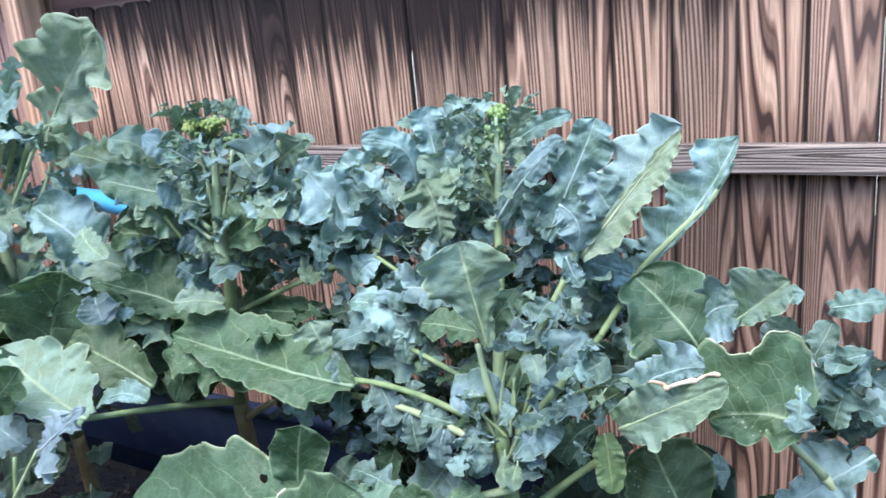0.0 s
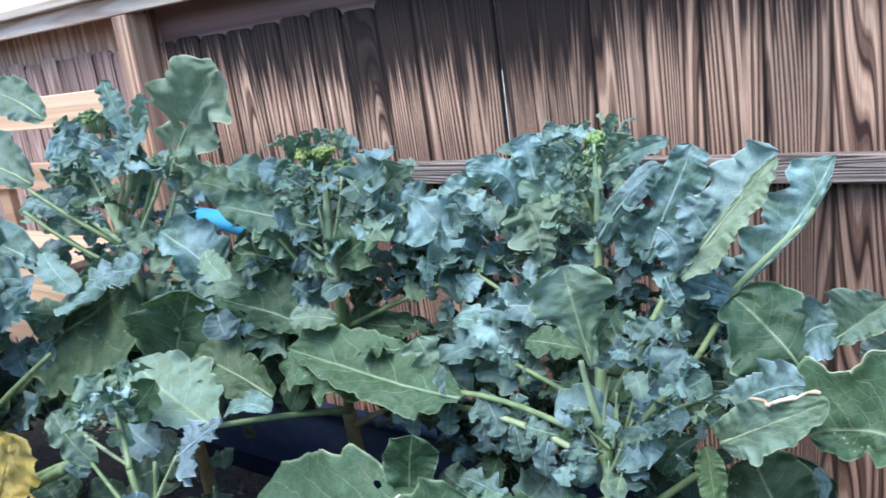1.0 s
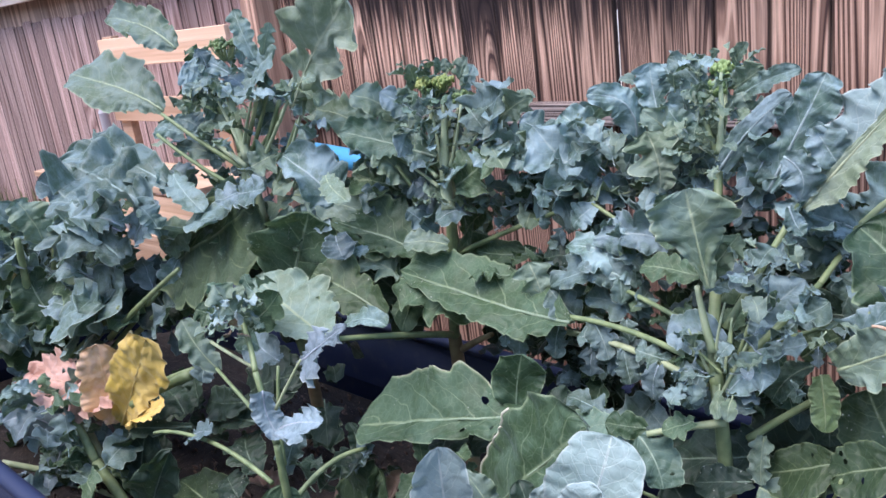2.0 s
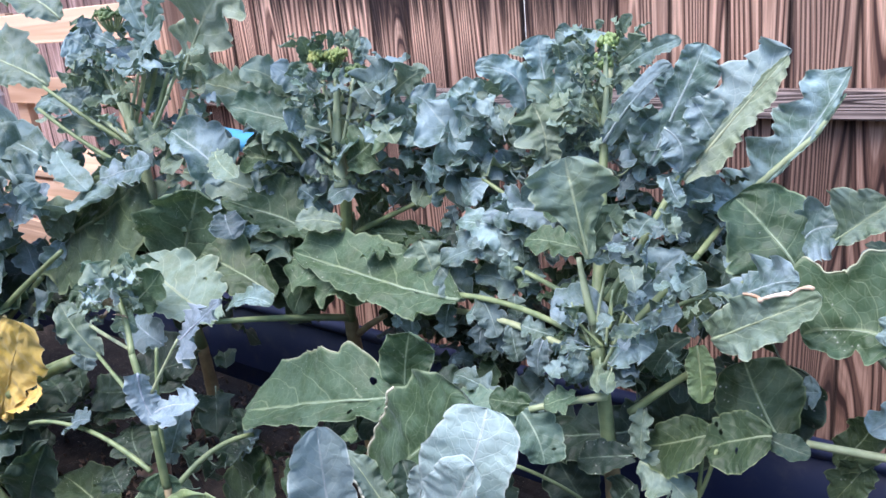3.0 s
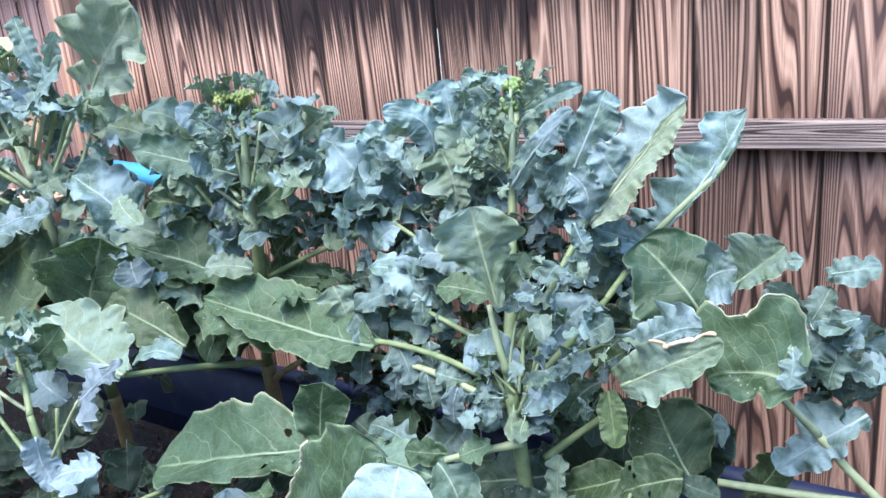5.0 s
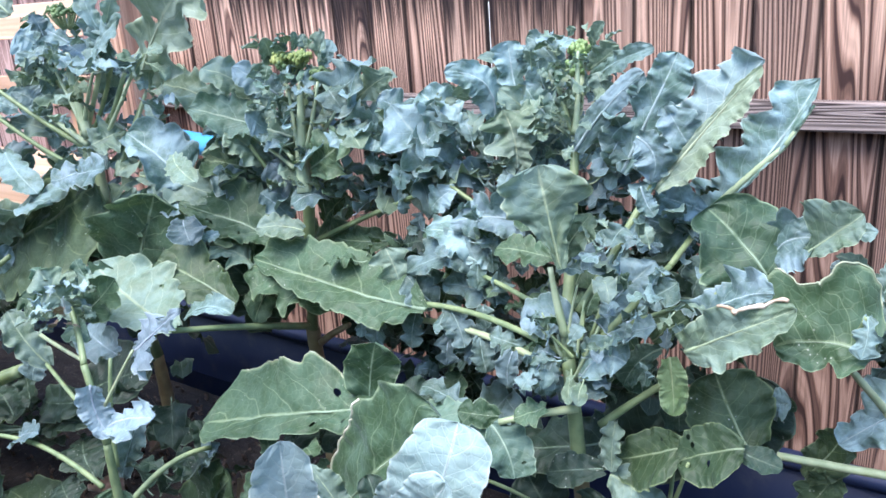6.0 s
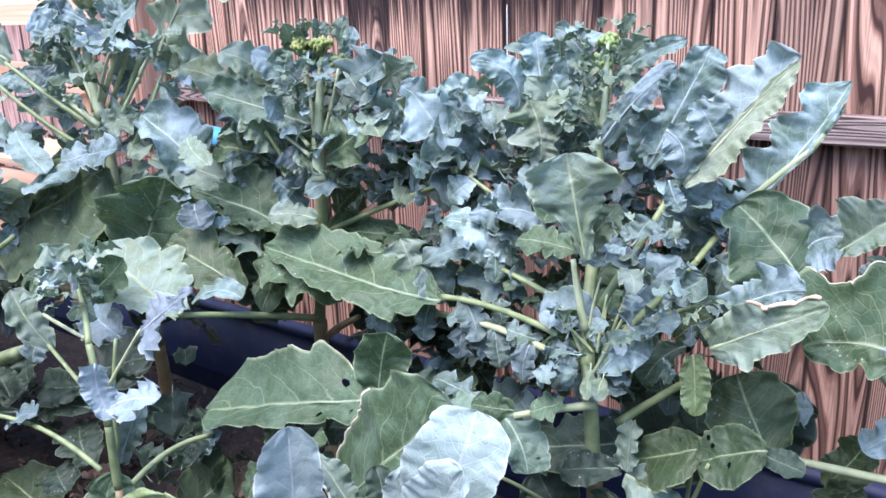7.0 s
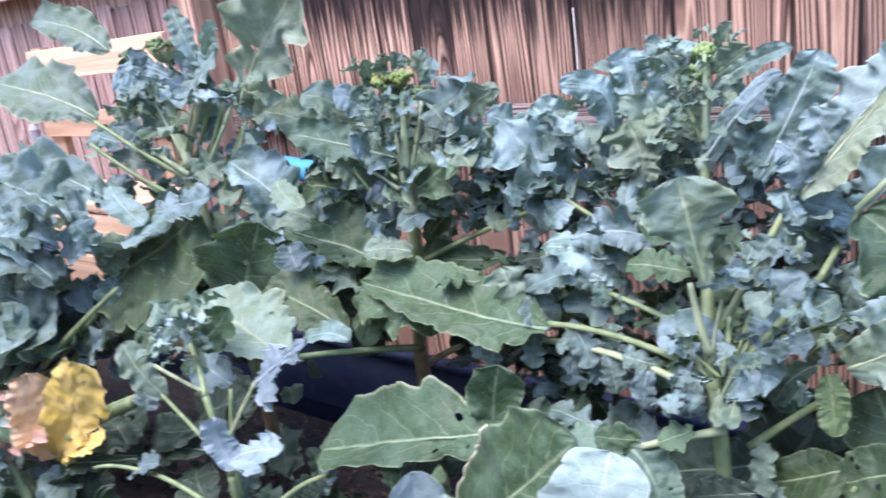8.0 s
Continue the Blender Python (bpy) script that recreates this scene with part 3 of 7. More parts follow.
def blade(parent, base, mid, tip, left, right, turn, tone, ruffle=1.0, lobes=0.15, fold=0.2, crumple=1.0, holes=0, edge=None, rib=None, label="", nu=64, nv=20):
    """One large leaf of its own outline: its rib runs from base through mid to tip, left and right are the half widths along it,
    lobes the depth of its scallops, turn the turn of its face about the rib (0: as level as it can lie)."""
    rng = random.Random(round(base[0] * 1000) * 7919 + round(base[2] * 1000) * 13 + round(tip[0] * 1000))
    seed = Vector((rng.uniform(0, 90), rng.uniform(0, 90), rng.uniform(0, 90)))
    base, mid, tip = Vector(base), Vector(mid), Vector(tip)
    pull = 2 * mid - (base + tip) / 2
    along0 = (tip - base).normalized()
    level = Vector((0, 0, 1)) if abs(along0.z) <= 0.97 else Vector((0, -1, 0))
    face_way = (level - along0 * level.dot(along0)).normalized()
    face_way = Matrix.Rotation(radians(turn), 3, along0) @ face_way
    length = (mid - base).length + (tip - mid).length
    broad = (sum(left) / len(left) + sum(right) / len(right)) / 2
    waves = 0.8 * length / max(broad, 0.008)
    count = 1.6 + 0.75 * length / max(broad, 0.008)
    phase = rng.uniform(0, 6.28)

    def rib_at(u):
        return base * (1 - u) ** 2 + pull * (2 * u * (1 - u)) + tip * u * u

    bm = bmesh.new()
    uvs = bm.loops.layers.uv.new("UVMap")
    grid, flat, faces_way = [], {}, []
    for i in range(nu + 1):
        u = i / nu
        at = rib_at(u)
        ahead = ((pull - base) * (1 - u) + (tip - pull) * u).normalized()
        up_way = (face_way - ahead * face_way.dot(ahead)).normalized()
        across = ahead.cross(up_way)
        faces_way.append(up_way)
        row = []
        for j in range(-nv // 2, nv // 2 + 1):
            v = 2 * j / nv
            s = 1 if v > 0 else -1
            w = profile_at(right if s > 0 else left, u) * (1.05 + (0.12 + 1.5 * lobes) * noise.noise(seed + Vector((u * 0.65 * count + 5, s * 3.0, 0))) + (0.09 + 0.5 * lobes) * noise.noise(seed + Vector((u * 1.9 * count, s * 3.0, 8))) - scallop(u, s, 0.8 * count, seed, 0.04 + 1.3 * lobes))
            edge_share = abs(v) ** 1.7
            hem = abs(v) ** 3.2
            wave = 1.3 * noise.noise(seed + Vector((u * waves * 1.2 + 0.5 * abs(v), s * 4.0, 9))) * edge_share
            wave += (0.9 * noise.noise(seed + Vector((u * waves * 2.6 - 0.4 * abs(v), s * 4.0, 13))) + 0.16 * math.sin(2 * math.pi * 0.9 * waves * u + phase + 2 * s)) * hem
            wave += 0.75 * noise.noise(seed + Vector((u * waves * 4.6, s * 4.0, 17))) * hem
            lift = 0.75 * ruffle * min(w, 0.026) * wave
            lift += 0.60 * min(w, 0.06) * abs(v) * noise.noise(seed + Vector((u * 2.6, s * 6.0, 21)))
            lift += fold * abs(v) * w * 0.6
            lift += crumple * broad * (0.12 * noise.noise(seed + Vector((u * 4.5, v * 2.2, 2))) + 0.10 * noise.noise(seed + Vector((u * 2.2 * waves, v * 4.5, 4))))
            lift += crumple * broad * 0.05 * noise.noise(seed + Vector((u * 5 * waves, v * 10, 7)))
            p = at + across * (v * w) + up_way * lift
            p += ahead * (0.04 * w * abs(v) * (1 - u) + 0.05 * w * edge_share * noise.noise(seed + Vector((u * 18, v * 7, 1))))
            vert = bm.verts.new(p)
            flat[vert] = (u, v)
            row.append(vert)
        grid.append(row)
    gone = set()
    for _ in range(holes):
        i, j = rng.randrange(nu // 5, nu - 8), rng.choice([k for k in range(3, nv - 2) if abs(k - nv // 2) > 2])
        high = rng.choice((2, 3, 4))
        gone |= {(i + a, j + b) for a in range(high) for b in range(2)}
        centre = (grid[i][j].co + grid[i + high][j + 2].co) / 2
        for a, b in ((0, 0), (0, 2), (high, 0), (high, 2)):
            grid[i + a][j + b].co = grid[i + a][j + b].co.lerp(centre, rng.uniform(0.25, 0.5))
    for i in range(nu):
        for j in range(nv):
            if (i, j) in gone:
                continue
            face = bm.faces.new((grid[i][j], grid[i][j + 1], grid[i + 1][j + 1], grid[i + 1][j]))
            for loop in face.loops:
                loop[uvs].uv = flat[loop.vert]
    margin = []
    if edge is not None:
        first, last, s, edge_material = edge
        margin = [grid[i][nv if s > 0 else 0].co.copy() for i in range(int(first * nu), int(last * nu) + 1)]
    ribs = [grid[int(0.92 * nu * k / 14)][nv // 2].co - faces_way[int(0.92 * nu * k / 14)] * 0.0005 for k in range(15)]
    body = part("leaf", bm, LEAF[tone], parent, label, smooth=True)
    thick = rib or min(0.0034, 0.009 * length + 0.0010)
    bm = bmesh.new()
    tube_mesh(bm, ribs, [thick * (1 - 0.80 * k / 14) for k in range(15)], 7)
    part("midrib", bm, RIB[tone], body, smooth=True)
    if margin:
        bm = bmesh.new()
        tube_mesh(bm, margin, [(0.0008 if edge_material is TAN else 0.0014) + (0.0030 if edge_material is SCORCH else 0.0012) * abs(noise.noise(p * 60)) for p in margin], 7)
        part("dry_margin", bm, edge_material, body, "dry pale margin", smooth=True)
    return body


def leaf(parent, base, tip, width, turn, tone="blue", shape=OVAL, bow=0.06, fold=0.25, ruffle=1.0, petiole=0.0, droop=0.0, curl=0.0, crumple=1.0, jag=1.0, label="", holes=0, nu=34, nv=16, edge=None, lop=0.0):
    """One leaf: base and tip of its blade, its width, and the turn of its face about its midrib (0: as level as it can lie).
    bow and droop bend the rib, fold and curl the blade across, ruffle waves its margin."""
    rng = random.Random(round(base[0] * 1000) * 7919 + round(base[2] * 1000) * 7 + round(tip[0] * 1000))
    base, tip = Vector(base), Vector(tip)
    axis = tip - base
    length = axis.length
    along = axis.normalized()
    level = Vector((0, 0, 1))
    if abs(along.z) > 0.97:
        level = Vector((0, -1, 0))
    normal = (level - along * level.dot(along)).normalized()
    normal = Matrix.Rotation(radians(turn), 3, along) @ normal
    across = along.cross(normal).normalized()
    phase, seed = rng.uniform(0, 6.28), Vector((rng.uniform(0, 90), rng.uniform(0, 90), rng.uniform(0, 90)))
    sway = rng.uniform(-0.07, 0.07)
    waves = max(2.0, 2.1 * length / max(width, 0.02)) * rng.uniform(0.9, 1.25)
    lobes = 1.6 + 1.1 * length / max(width, 0.02)
    if width > 0.075 and nu == 34:
        nu, nv = 46, 18
    bm = bmesh.new()
    uvs = bm.loops.layers.uv.new("UVMap")
    grid, flat = [], {}

    def rib_at(u):
        return base + along * length * u + across * (sway * length * 4 * u * (1 - u)) + normal * (bow * length * 4 * u * (1 - u)) - Vector((0, 0, 1)) * (droop * length * u * u * u)

    for i in range(nu + 1):
        u = i / nu
        row = []
        for j in range(-nv // 2, nv // 2 + 1):
            v = 2 * j / nv
            s = 1 if v > 0 else -1
            lob = 1.08 + jag * (0.30 * noise.noise(seed + Vector((u * 4.0, s * 3.0, 0))) - scallop(u, s, lobes, seed, 0.48))
            w = 0.5 * width * half_width(shape, u) * lob * (1 + lop * s)
            edge_share = abs(v) ** 1.6
            wave = 1.5 * noise.noise(seed + Vector((u * waves * 1.25, s * 4.0, 9))) + 0.8 * noise.noise(seed + Vector((u * waves * 3.1, s * 4.0, 13)))
            wave += 0.5 * noise.noise(seed + Vector((u * waves * 6.5, s * 4.0, 17)))
            wave += 0.35 * math.sin(2 * math.pi * waves * u + phase + s)
            up = 0.150 * ruffle * width * edge_share * wave * (0.5 + 0.5 * math.sin(math.pi * min(1, u * 1.05)))
            up += fold * abs(v) * w * 0.6
            up += crumple * width * (0.062 * noise.noise(seed + Vector((u * 4.5, v * 2.6, 2))) + 0.034 * noise.noise(seed + Vector((u * 11, v * 6, 4))))
            turn_in = curl * v * v
            p = rib_at(u) + across * (v * w * math.cos(turn_in * 1.1)) + normal * (up + abs(v) * w * math.sin(turn_in * 1.1))
            p += along * (-0.10 * width * abs(v) ** 2 * (1 - u) + 0.010 * length * noise.noise(seed + Vector((u * 20, v * 9, 1))) * edge_share)
            vert = bm.verts.new(p)
            flat[vert] = (u, v)
            row.append(vert)
        grid.append(row)
    gone = set()
    for _ in range(holes):
        gone.add((rng.randrange(nu // 4, nu - 3), rng.choice([k for k in range(1, nv - 1) if abs(k - nv // 2) > 1])))
    for i in range(nu):
        for j in range(nv):
            if (i, j) in gone:
                continue
            face = bm.faces.new((grid[i][j], grid[i][j + 1], grid[i + 1][j + 1], grid[i + 1][j]))
            for loop in face.loops:
                loop[uvs].uv = flat[loop.vert]
    blade = part("leaf", bm, LEAF[tone], parent, label, smooth=True)
    bm = bmesh.new()
    thick = min(0.0036, 0.011 * length + 0.0007)
    steps = 12
    points = []
    start = base - along * petiole
    if petiole > 0:
        for k in range(5):
            points.append(start.lerp(base, k / 5) - Vector((0, 0, 1)) * (0.10 * petiole * math.sin(math.pi * k / 5)))
    points += [rib_at(0.86 * k / steps) - normal * 0.0006 for k in range(steps + 1)]
    radii = [thick * (1 - 0.86 * k / (len(points) - 1)) for k in range(len(points))]
    tube_mesh(bm, points, radii, 7)
    part("midrib", bm, RIB[tone], blade, smooth=True)
    if edge is not None:
        u0, u1, s, mat = edge
        bm = bmesh.new()
        first, last = int(u0 * nu), int(u1 * nu)
        points = [grid_point.copy() for grid_point in [Vector(blade.data.vertices[i * (nv + 1) + (nv if s > 0 else 0)].co) for i in range(first, last + 1)]]
        tube_mesh(bm, points, [0.0012 + (0.0042 if mat is SCORCH else 0.0008) * abs(noise.noise(p * 60)) for p in points], 7)
        part("dry_margin", bm, mat, blade, "dry tan margin", smooth=True)
    return blade


def head(parent, at, size, tone=None, seed=1, label=""):
    """A loose flower head: many small buds on short forked stalks."""
    rng = random.Random(seed)
    at = Vector(at)
    bm = bmesh.new()
    bm_stalk = bmesh.new()
    for k in range(30):
        a, r = rng.uniform(0, 6.28), size * math.sqrt(rng.random())
        top = at + Vector((r * math.cos(a), r * math.sin(a), size * 0.35 * (1 - (r / size) ** 2) + rng.uniform(-0.006, 0.006)))
        foot = at + Vector((0.25 * r * math.cos(a), 0.25 * r * math.sin(a), -size * 0.8))
        tube_mesh(bm_stalk, curve(foot, top, (0, 0, -0.004), 4), [0.0016] * 5, 5)
        for _ in range(5):
            c = top + Vector((rng.uniform(-1, 1), rng.uniform(-1, 1), rng.uniform(-0.3, 1))) * 0.0055
            bmesh.ops.create_icosphere(bm, subdivisions=1, radius=rng.uniform(0.0022, 0.0042), matrix=Matrix.Translation(c) @ Matrix.Diagonal((1, 1, 1.4, 1)))
    buds = part("flower_head", bm, tone or BUD, parent, label, smooth=True)
    part("floret_base", bm_stalk, STALK, buds, smooth=True)
    return buds


def cluster(parent, centre, spread, count, size, tones, seed, outward=0.6):
    """Small leaves that crowd round a shoot."""
    rng = random.Random(seed)
    centre = Vector(centre)
    for _ in range(count):
        a = rng.uniform(0, 6.28)
        out = Vector((math.cos(a), math.sin(a), rng.uniform(-0.3, 0.9)))
        at = centre + Vector((rng.uniform(-1, 1) * spread[0], rng.uniform(-1, 1) * spread[1], rng.uniform(-1, 1) * spread[2]))
        long = size * rng.uniform(0.6, 1.35)
        aim = (out * outward + (at - centre).normalized() * 0.6).normalized()
        leaf(parent, at, at + aim * long, long * rng.uniform(0.6, 0.95), rng.uniform(-50, 50), rng.choice(tones), rng.choice((OVAL, ROUND, ROUND, LOBED)), jag=0.8,
             bow=rng.uniform(0.02, 0.18), fold=rng.uniform(0.05, 0.6), ruffle=rng.uniform(1.1, 2.4), crumple=1.6, droop=rng.uniform(0, 0.35), nu=16, nv=8, petiole=0.3 * long)

# ---- the broccoli plants ----
a_plant = tagged(new("broccoli_plant"), "tall broccoli plant with a green bud head and wide wavy leaves", "broccoli plant", "broccoli plants")
stalk(a_plant, "stem", (-0.434, -0.915, 0.43), (-0.424, -0.920, 0.491), 0.0213, 0.0185, (0, 0, 0), WOODY)
leaf(a_plant, (-0.289, -1.000, 1.465), (-0.337, -1.000, 1.577), 0.046, -40, "blue", STRAP, jag=1.4)
leaf(a_plant, (-0.260, -1.000, 1.476), (-0.244, -0.980, 1.541), 0.035, 116, "sage", OVAL, jag=1.4)
leaf(a_plant, (-0.369, -1.020, 1.442), (-0.452, -1.050, 1.481), 0.044, -65, "wax", OVAL, jag=1.4)
leaf(a_plant, (-0.409, -1.050, 1.461), (-0.422, -1.060, 1.505), 0.035, -39, "dusk", OVAL, jag=1.4)
leaf(a_plant, (-0.343, -1.000, 1.400), (-0.213, -1.000, 1.485), 0.088, 63, "blue", OVAL, jag=1.4)
leaf(a_plant, (-0.582, -1.120, 1.201), (-0.964, -1.200, 1.257), 0.144, -37, "blue", OVAL, ruffle=1.8, jag=1)
leaf(a_plant, (-0.486, -1.000, 1.413), (-0.510, -1.050, 1.470), 0.109, -64, "wax", OVAL)
leaf(a_plant, (-0.489, -1.000, 1.344), (-0.467, -1.050, 1.399), 0.078, -91, "blue", OVAL)
leaf(a_plant, (-0.353, -1.000, 1.395), (-0.412, -1.000, 1.436), 0.081, -12, "wax", OVAL)
leaf(a_plant, (-0.297, -1.000, 1.412), (-0.260, -1.000, 1.456), 0.078, 98, "blue", OVAL)
leaf(a_plant, (-0.514, -1.020, 1.294), (-0.561, -1.060, 1.349), 0.078, -44, "blue", OVAL)
leaf(a_plant, (-0.573, -1.050, 1.309), (-0.637, -1.080, 1.333), 0.090, -23, "blue", OVAL)
leaf(a_plant, (-0.469, -1.000, 1.243), (-0.619, -1.050, 1.279), 0.091, -37, "sage", LOBED)
leaf(a_plant, (-0.421, -1.000, 1.318), (-0.496, -1.030, 1.339), 0.094, -21, "sage", OVAL)
leaf(a_plant, (-0.357, -0.980, 1.305), (-0.324, -0.950, 1.338), 0.062, 63, "blue", OVAL)
leaf(a_plant, (-0.328, -0.980, 1.376), (-0.354, -0.950, 1.325), 0.055, 162, "sage", OVAL)
leaf(a_plant, (-0.575, -1.100, 1.219), (-0.415, -1.130, 1.145), 0.067, 23, "blue", OVAL)
leaf(a_plant, (-0.325, -1.080, 1.190), (-0.356, -1.130, 1.175), 0.081, -30, "wax", OVAL)
leaf(a_plant, (-0.338, -1.080, 1.182), (-0.164, -1.120, 1.217), 0.072, 60, "wax", OVAL)
leaf(a_plant, (-0.243, -1.020, 1.266), (-0.269, -1.080, 1.247), 0.102, -41, "sage", LOBED)
leaf(a_plant, (-0.048, -1.050, 1.234), (0.071, -1.100, 1.202), 0.047, 33, "sage", OVAL)
leaf(a_plant, (-0.167, -1.050, 1.185), (-0.002, -1.000, 1.143), 0.071, 58, "sage", OVAL)
leaf(a_plant, (-0.208, -0.980, 1.321), (-0.161, -1.000, 1.291), 0.028, 16, "blue", OVAL)
leaf(a_plant, (-0.286, -1.080, 1.027), (-0.454, -1.020, 1.094), 0.172, -28, "green", OVAL)
leaf(a_plant, (-0.140, -1.050, 1.115), (-0.172, -1.100, 1.154), 0.073, -65, "sage", LOBED, ruffle=2)
leaf(a_plant, (-0.056, -1.050, 1.129), (-0.219, -1.000, 1.147), 0.097, -25, "wax", OVAL)
leaf(a_plant, (-0.531, -1.120, 1.097), (-0.614, -1.150, 1.040), 0.094, -89, "sage", OVAL)
leaf(a_plant, (-0.592, -1.130, 1.007), (-0.622, -1.160, 0.939), 0.063, -80, "wax", OVAL)
leaf(a_plant, (-0.550, -1.150, 0.917), (-0.667, -1.200, 0.837), 0.112, -49, "blue", LOBED)
leaf(a_plant, (-0.613, -1.120, 1.042), (-0.334, -1.150, 1.143), 0.140, 19, "blue", LOBED)
leaf(a_plant, (-0.012, -1.080, 1.119), (0.029, -1.100, 1.080), 0.066, 8, "dusk", OVAL)
leaf(a_plant, (-0.092, -1.000, 0.982), (-0.258, -0.980, 1.028), 0.152, -35, "green", OVAL)
leaf(a_plant, (0.029, -1.000, 1.070), (-0.182, -0.980, 1.100), 0.138, -24, "green", OVAL)
stalk(a_plant, "stem", (-0.424, -0.920, 0.491), (-0.385, -0.950, 0.705), 0.0185, 0.0144, (0, 0, 0.0), WOODY)
stalk(a_plant, "stem", (-0.385, -0.950, 0.705), (-0.375, -1.020, 1.102), 0.0144, 0.0121, (0, 0, -0.01), STALK)
stalk(a_plant, "stem", (-0.375, -1.020, 1.102), (-0.413, -1.000, 1.258), 0.0163, 0.0124, (0, 0, 0.0), PALE_STALK)
stalk(a_plant, "stem", (-0.413, -1.000, 1.258), (-0.420, -1.000, 1.413), 0.0124, 0.0073, (0, 0, 0.0), PALE_STALK)
stalk(a_plant, "leaf_stalk", (-0.370, -1.000, 1.248), (-0.226, -1.000, 1.357), 0.0051, 0.0039, (0, 0, 0.0), STALK)
stalk(a_plant, "leaf_stalk", (-0.351, -1.020, 1.210), (-0.566, -1.100, 1.366), 0.0061, 0.0041, (0, 0, 0.0), STALK)
stalk(a_plant, "leaf_stalk", (-0.395, -1.050, 1.188), (-0.571, -1.120, 1.321), 0.0051, 0.0041, (0, 0, 0.0), STALK)
stalk(a_plant, "leaf_stalk", (-0.275, -1.030, 1.175), (-0.205, -0.980, 1.332), 0.0049, 0.0039, (0, 0, 0.0), STALK)
stalk(a_plant, "leaf_stalk", (-0.376, -1.000, 1.259), (-0.288, -0.980, 1.410), 0.0051, 0.0039, (0, 0, 0.0), STALK)
stalk(a_plant, "leaf_stalk", (-0.416, -1.000, 1.270), (-0.495, -1.000, 1.389), 0.0052, 0.0042, (0, 0, 0.0), STALK)
cluster(a_plant, (-0.536, -0.910, 1.406), (0.065, 0.05, 0.065), 16, 0.057, ('blue', 'sage', 'wax', 'green', 'dusk'), 90)
cluster(a_plant, (-0.703, -0.910, 1.313), (0.083, 0.05, 0.069), 10, 0.063, ('blue', 'sage', 'wax', 'green'), 91)
cluster(a_plant, (-0.381, -0.940, 1.299), (0.062, 0.05, 0.074), 12, 0.061, ('blue', 'sage', 'wax', 'dusk'), 92)
cluster(a_plant, (-0.382, -0.940, 1.083), (0.090, 0.05, 0.058), 18, 0.075, ('blue', 'sage', 'wax', 'green', 'dusk'), 93)
cluster(a_plant, (-0.661, -1.050, 1.108), (0.080, 0.05, 0.067), 4, 0.067, ('blue', 'sage', 'wax', 'dusk'), 94)
cluster(a_plant, (-0.183, -0.990, 1.040), (0.072, 0.05, 0.060), 14, 0.069, ('blue', 'sage', 'wax', 'green', 'green'), 95)
cluster(a_plant, (-0.710, -1.120, 0.867), (0.069, 0.05, 0.082), 14, 0.075, ('blue', 'wax', 'green', 'dusk'), 96)
cluster(a_plant, (-0.451, -0.990, 1.179), (0.076, 0.05, 0.063), 12, 0.061, ('wax', 'blue', 'sage', 'green', 'dusk'), 97)
cluster(a_plant, (-0.229, -0.970, 1.190), (0.059, 0.05, 0.059), 10, 0.057, ('wax', 'blue', 'sage'), 98)
cluster(a_plant, (-0.380, -1.060, 1.360), (0.090, 0.03, 0.070), 24, 0.034, ('sage', 'blue', 'moss', 'wax'), 411)
cluster(a_plant, (-0.400, -1.060, 1.240), (0.100, 0.03, 0.060), 16, 0.042, ('sage', 'blue', 'wax'), 412)
head(a_plant, (-0.386, -1.010, 1.499), 0.036, BUD, 59)
stalk(a_plant, "flower_stalk", (-0.380, -1.020, 1.250), (-0.297, -1.000, 1.412), 0.0060, 0.0046, (0, 0, 0.0), PALE_STALK)
stalk(a_plant, "leaf_stalk", (-0.334, -1.030, 1.182), (-0.229, -1.000, 1.379), 0.0060, 0.0045, (0, 0, 0.0), STALK)
cluster(a_plant, (-0.633, -0.890, 0.957), (0.173, 0.05, 0.086), 14, 0.108, ('green', 'green'), 102)
cluster(a_plant, (-0.401, -0.940, 0.860), (0.134, 0.05, 0.067), 10, 0.101, ('dark', 'green'), 103)
cluster(a_plant, (-0.317, -1.020, 0.980), (0.112, 0.05, 0.062), 12, 0.075, ('green', 'sage'), 105)
blade(a_plant, (-0.066, -1.020, 1.171), (-0.107, -1.040, 1.223), (-0.185, -1.050, 1.269), (0.026, 0.048, 0.050, 0.041, 0.024), (0.029, 0.058, 0.067, 0.058, 0.031), -41, "wax", ruffle=1.1, lobes=0.2)
blade(a_plant, (-0.187, -1.000, 1.361), (-0.062, -1.020, 1.471), (0.071, -1.030, 1.566), (0.016, 0.037, 0.078, 0.052, 0.091, 0.065, 0.084, 0.057), (0.016, 0.057, 0.073, 0.042, 0.065, 0.044, 0.086, 0.060), 105, "silver", ruffle=1.0, lobes=0.16, holes=2)
blade(a_plant, (-0.616, -1.000, 1.506), (-0.702, -1.020, 1.566), (-0.868, -1.030, 1.602), (0.013, 0.042, 0.049, 0.039, 0.019), (0.013, 0.039, 0.049, 0.042, 0.023), -40, "sage", ruffle=0.8, lobes=0.1)
blade(a_plant, (-0.705, -1.020, 1.357), (-0.840, -1.050, 1.421), (-1.055, -1.080, 1.468), (0.014, 0.041, 0.065, 0.065, 0.041), (0.014, 0.058, 0.082, 0.078, 0.048), -39, "sage", ruffle=0.8, lobes=0.12)
blade(a_plant, (-0.687, -1.120, 0.968), (-0.465, -1.100, 1.071), (-0.281, -1.080, 1.163), (0.037, 0.073, 0.091, 0.084, 0.044), (0.055, 0.142, 0.168, 0.146, 0.073), 65, "moss", ruffle=0.8, lobes=0.12)
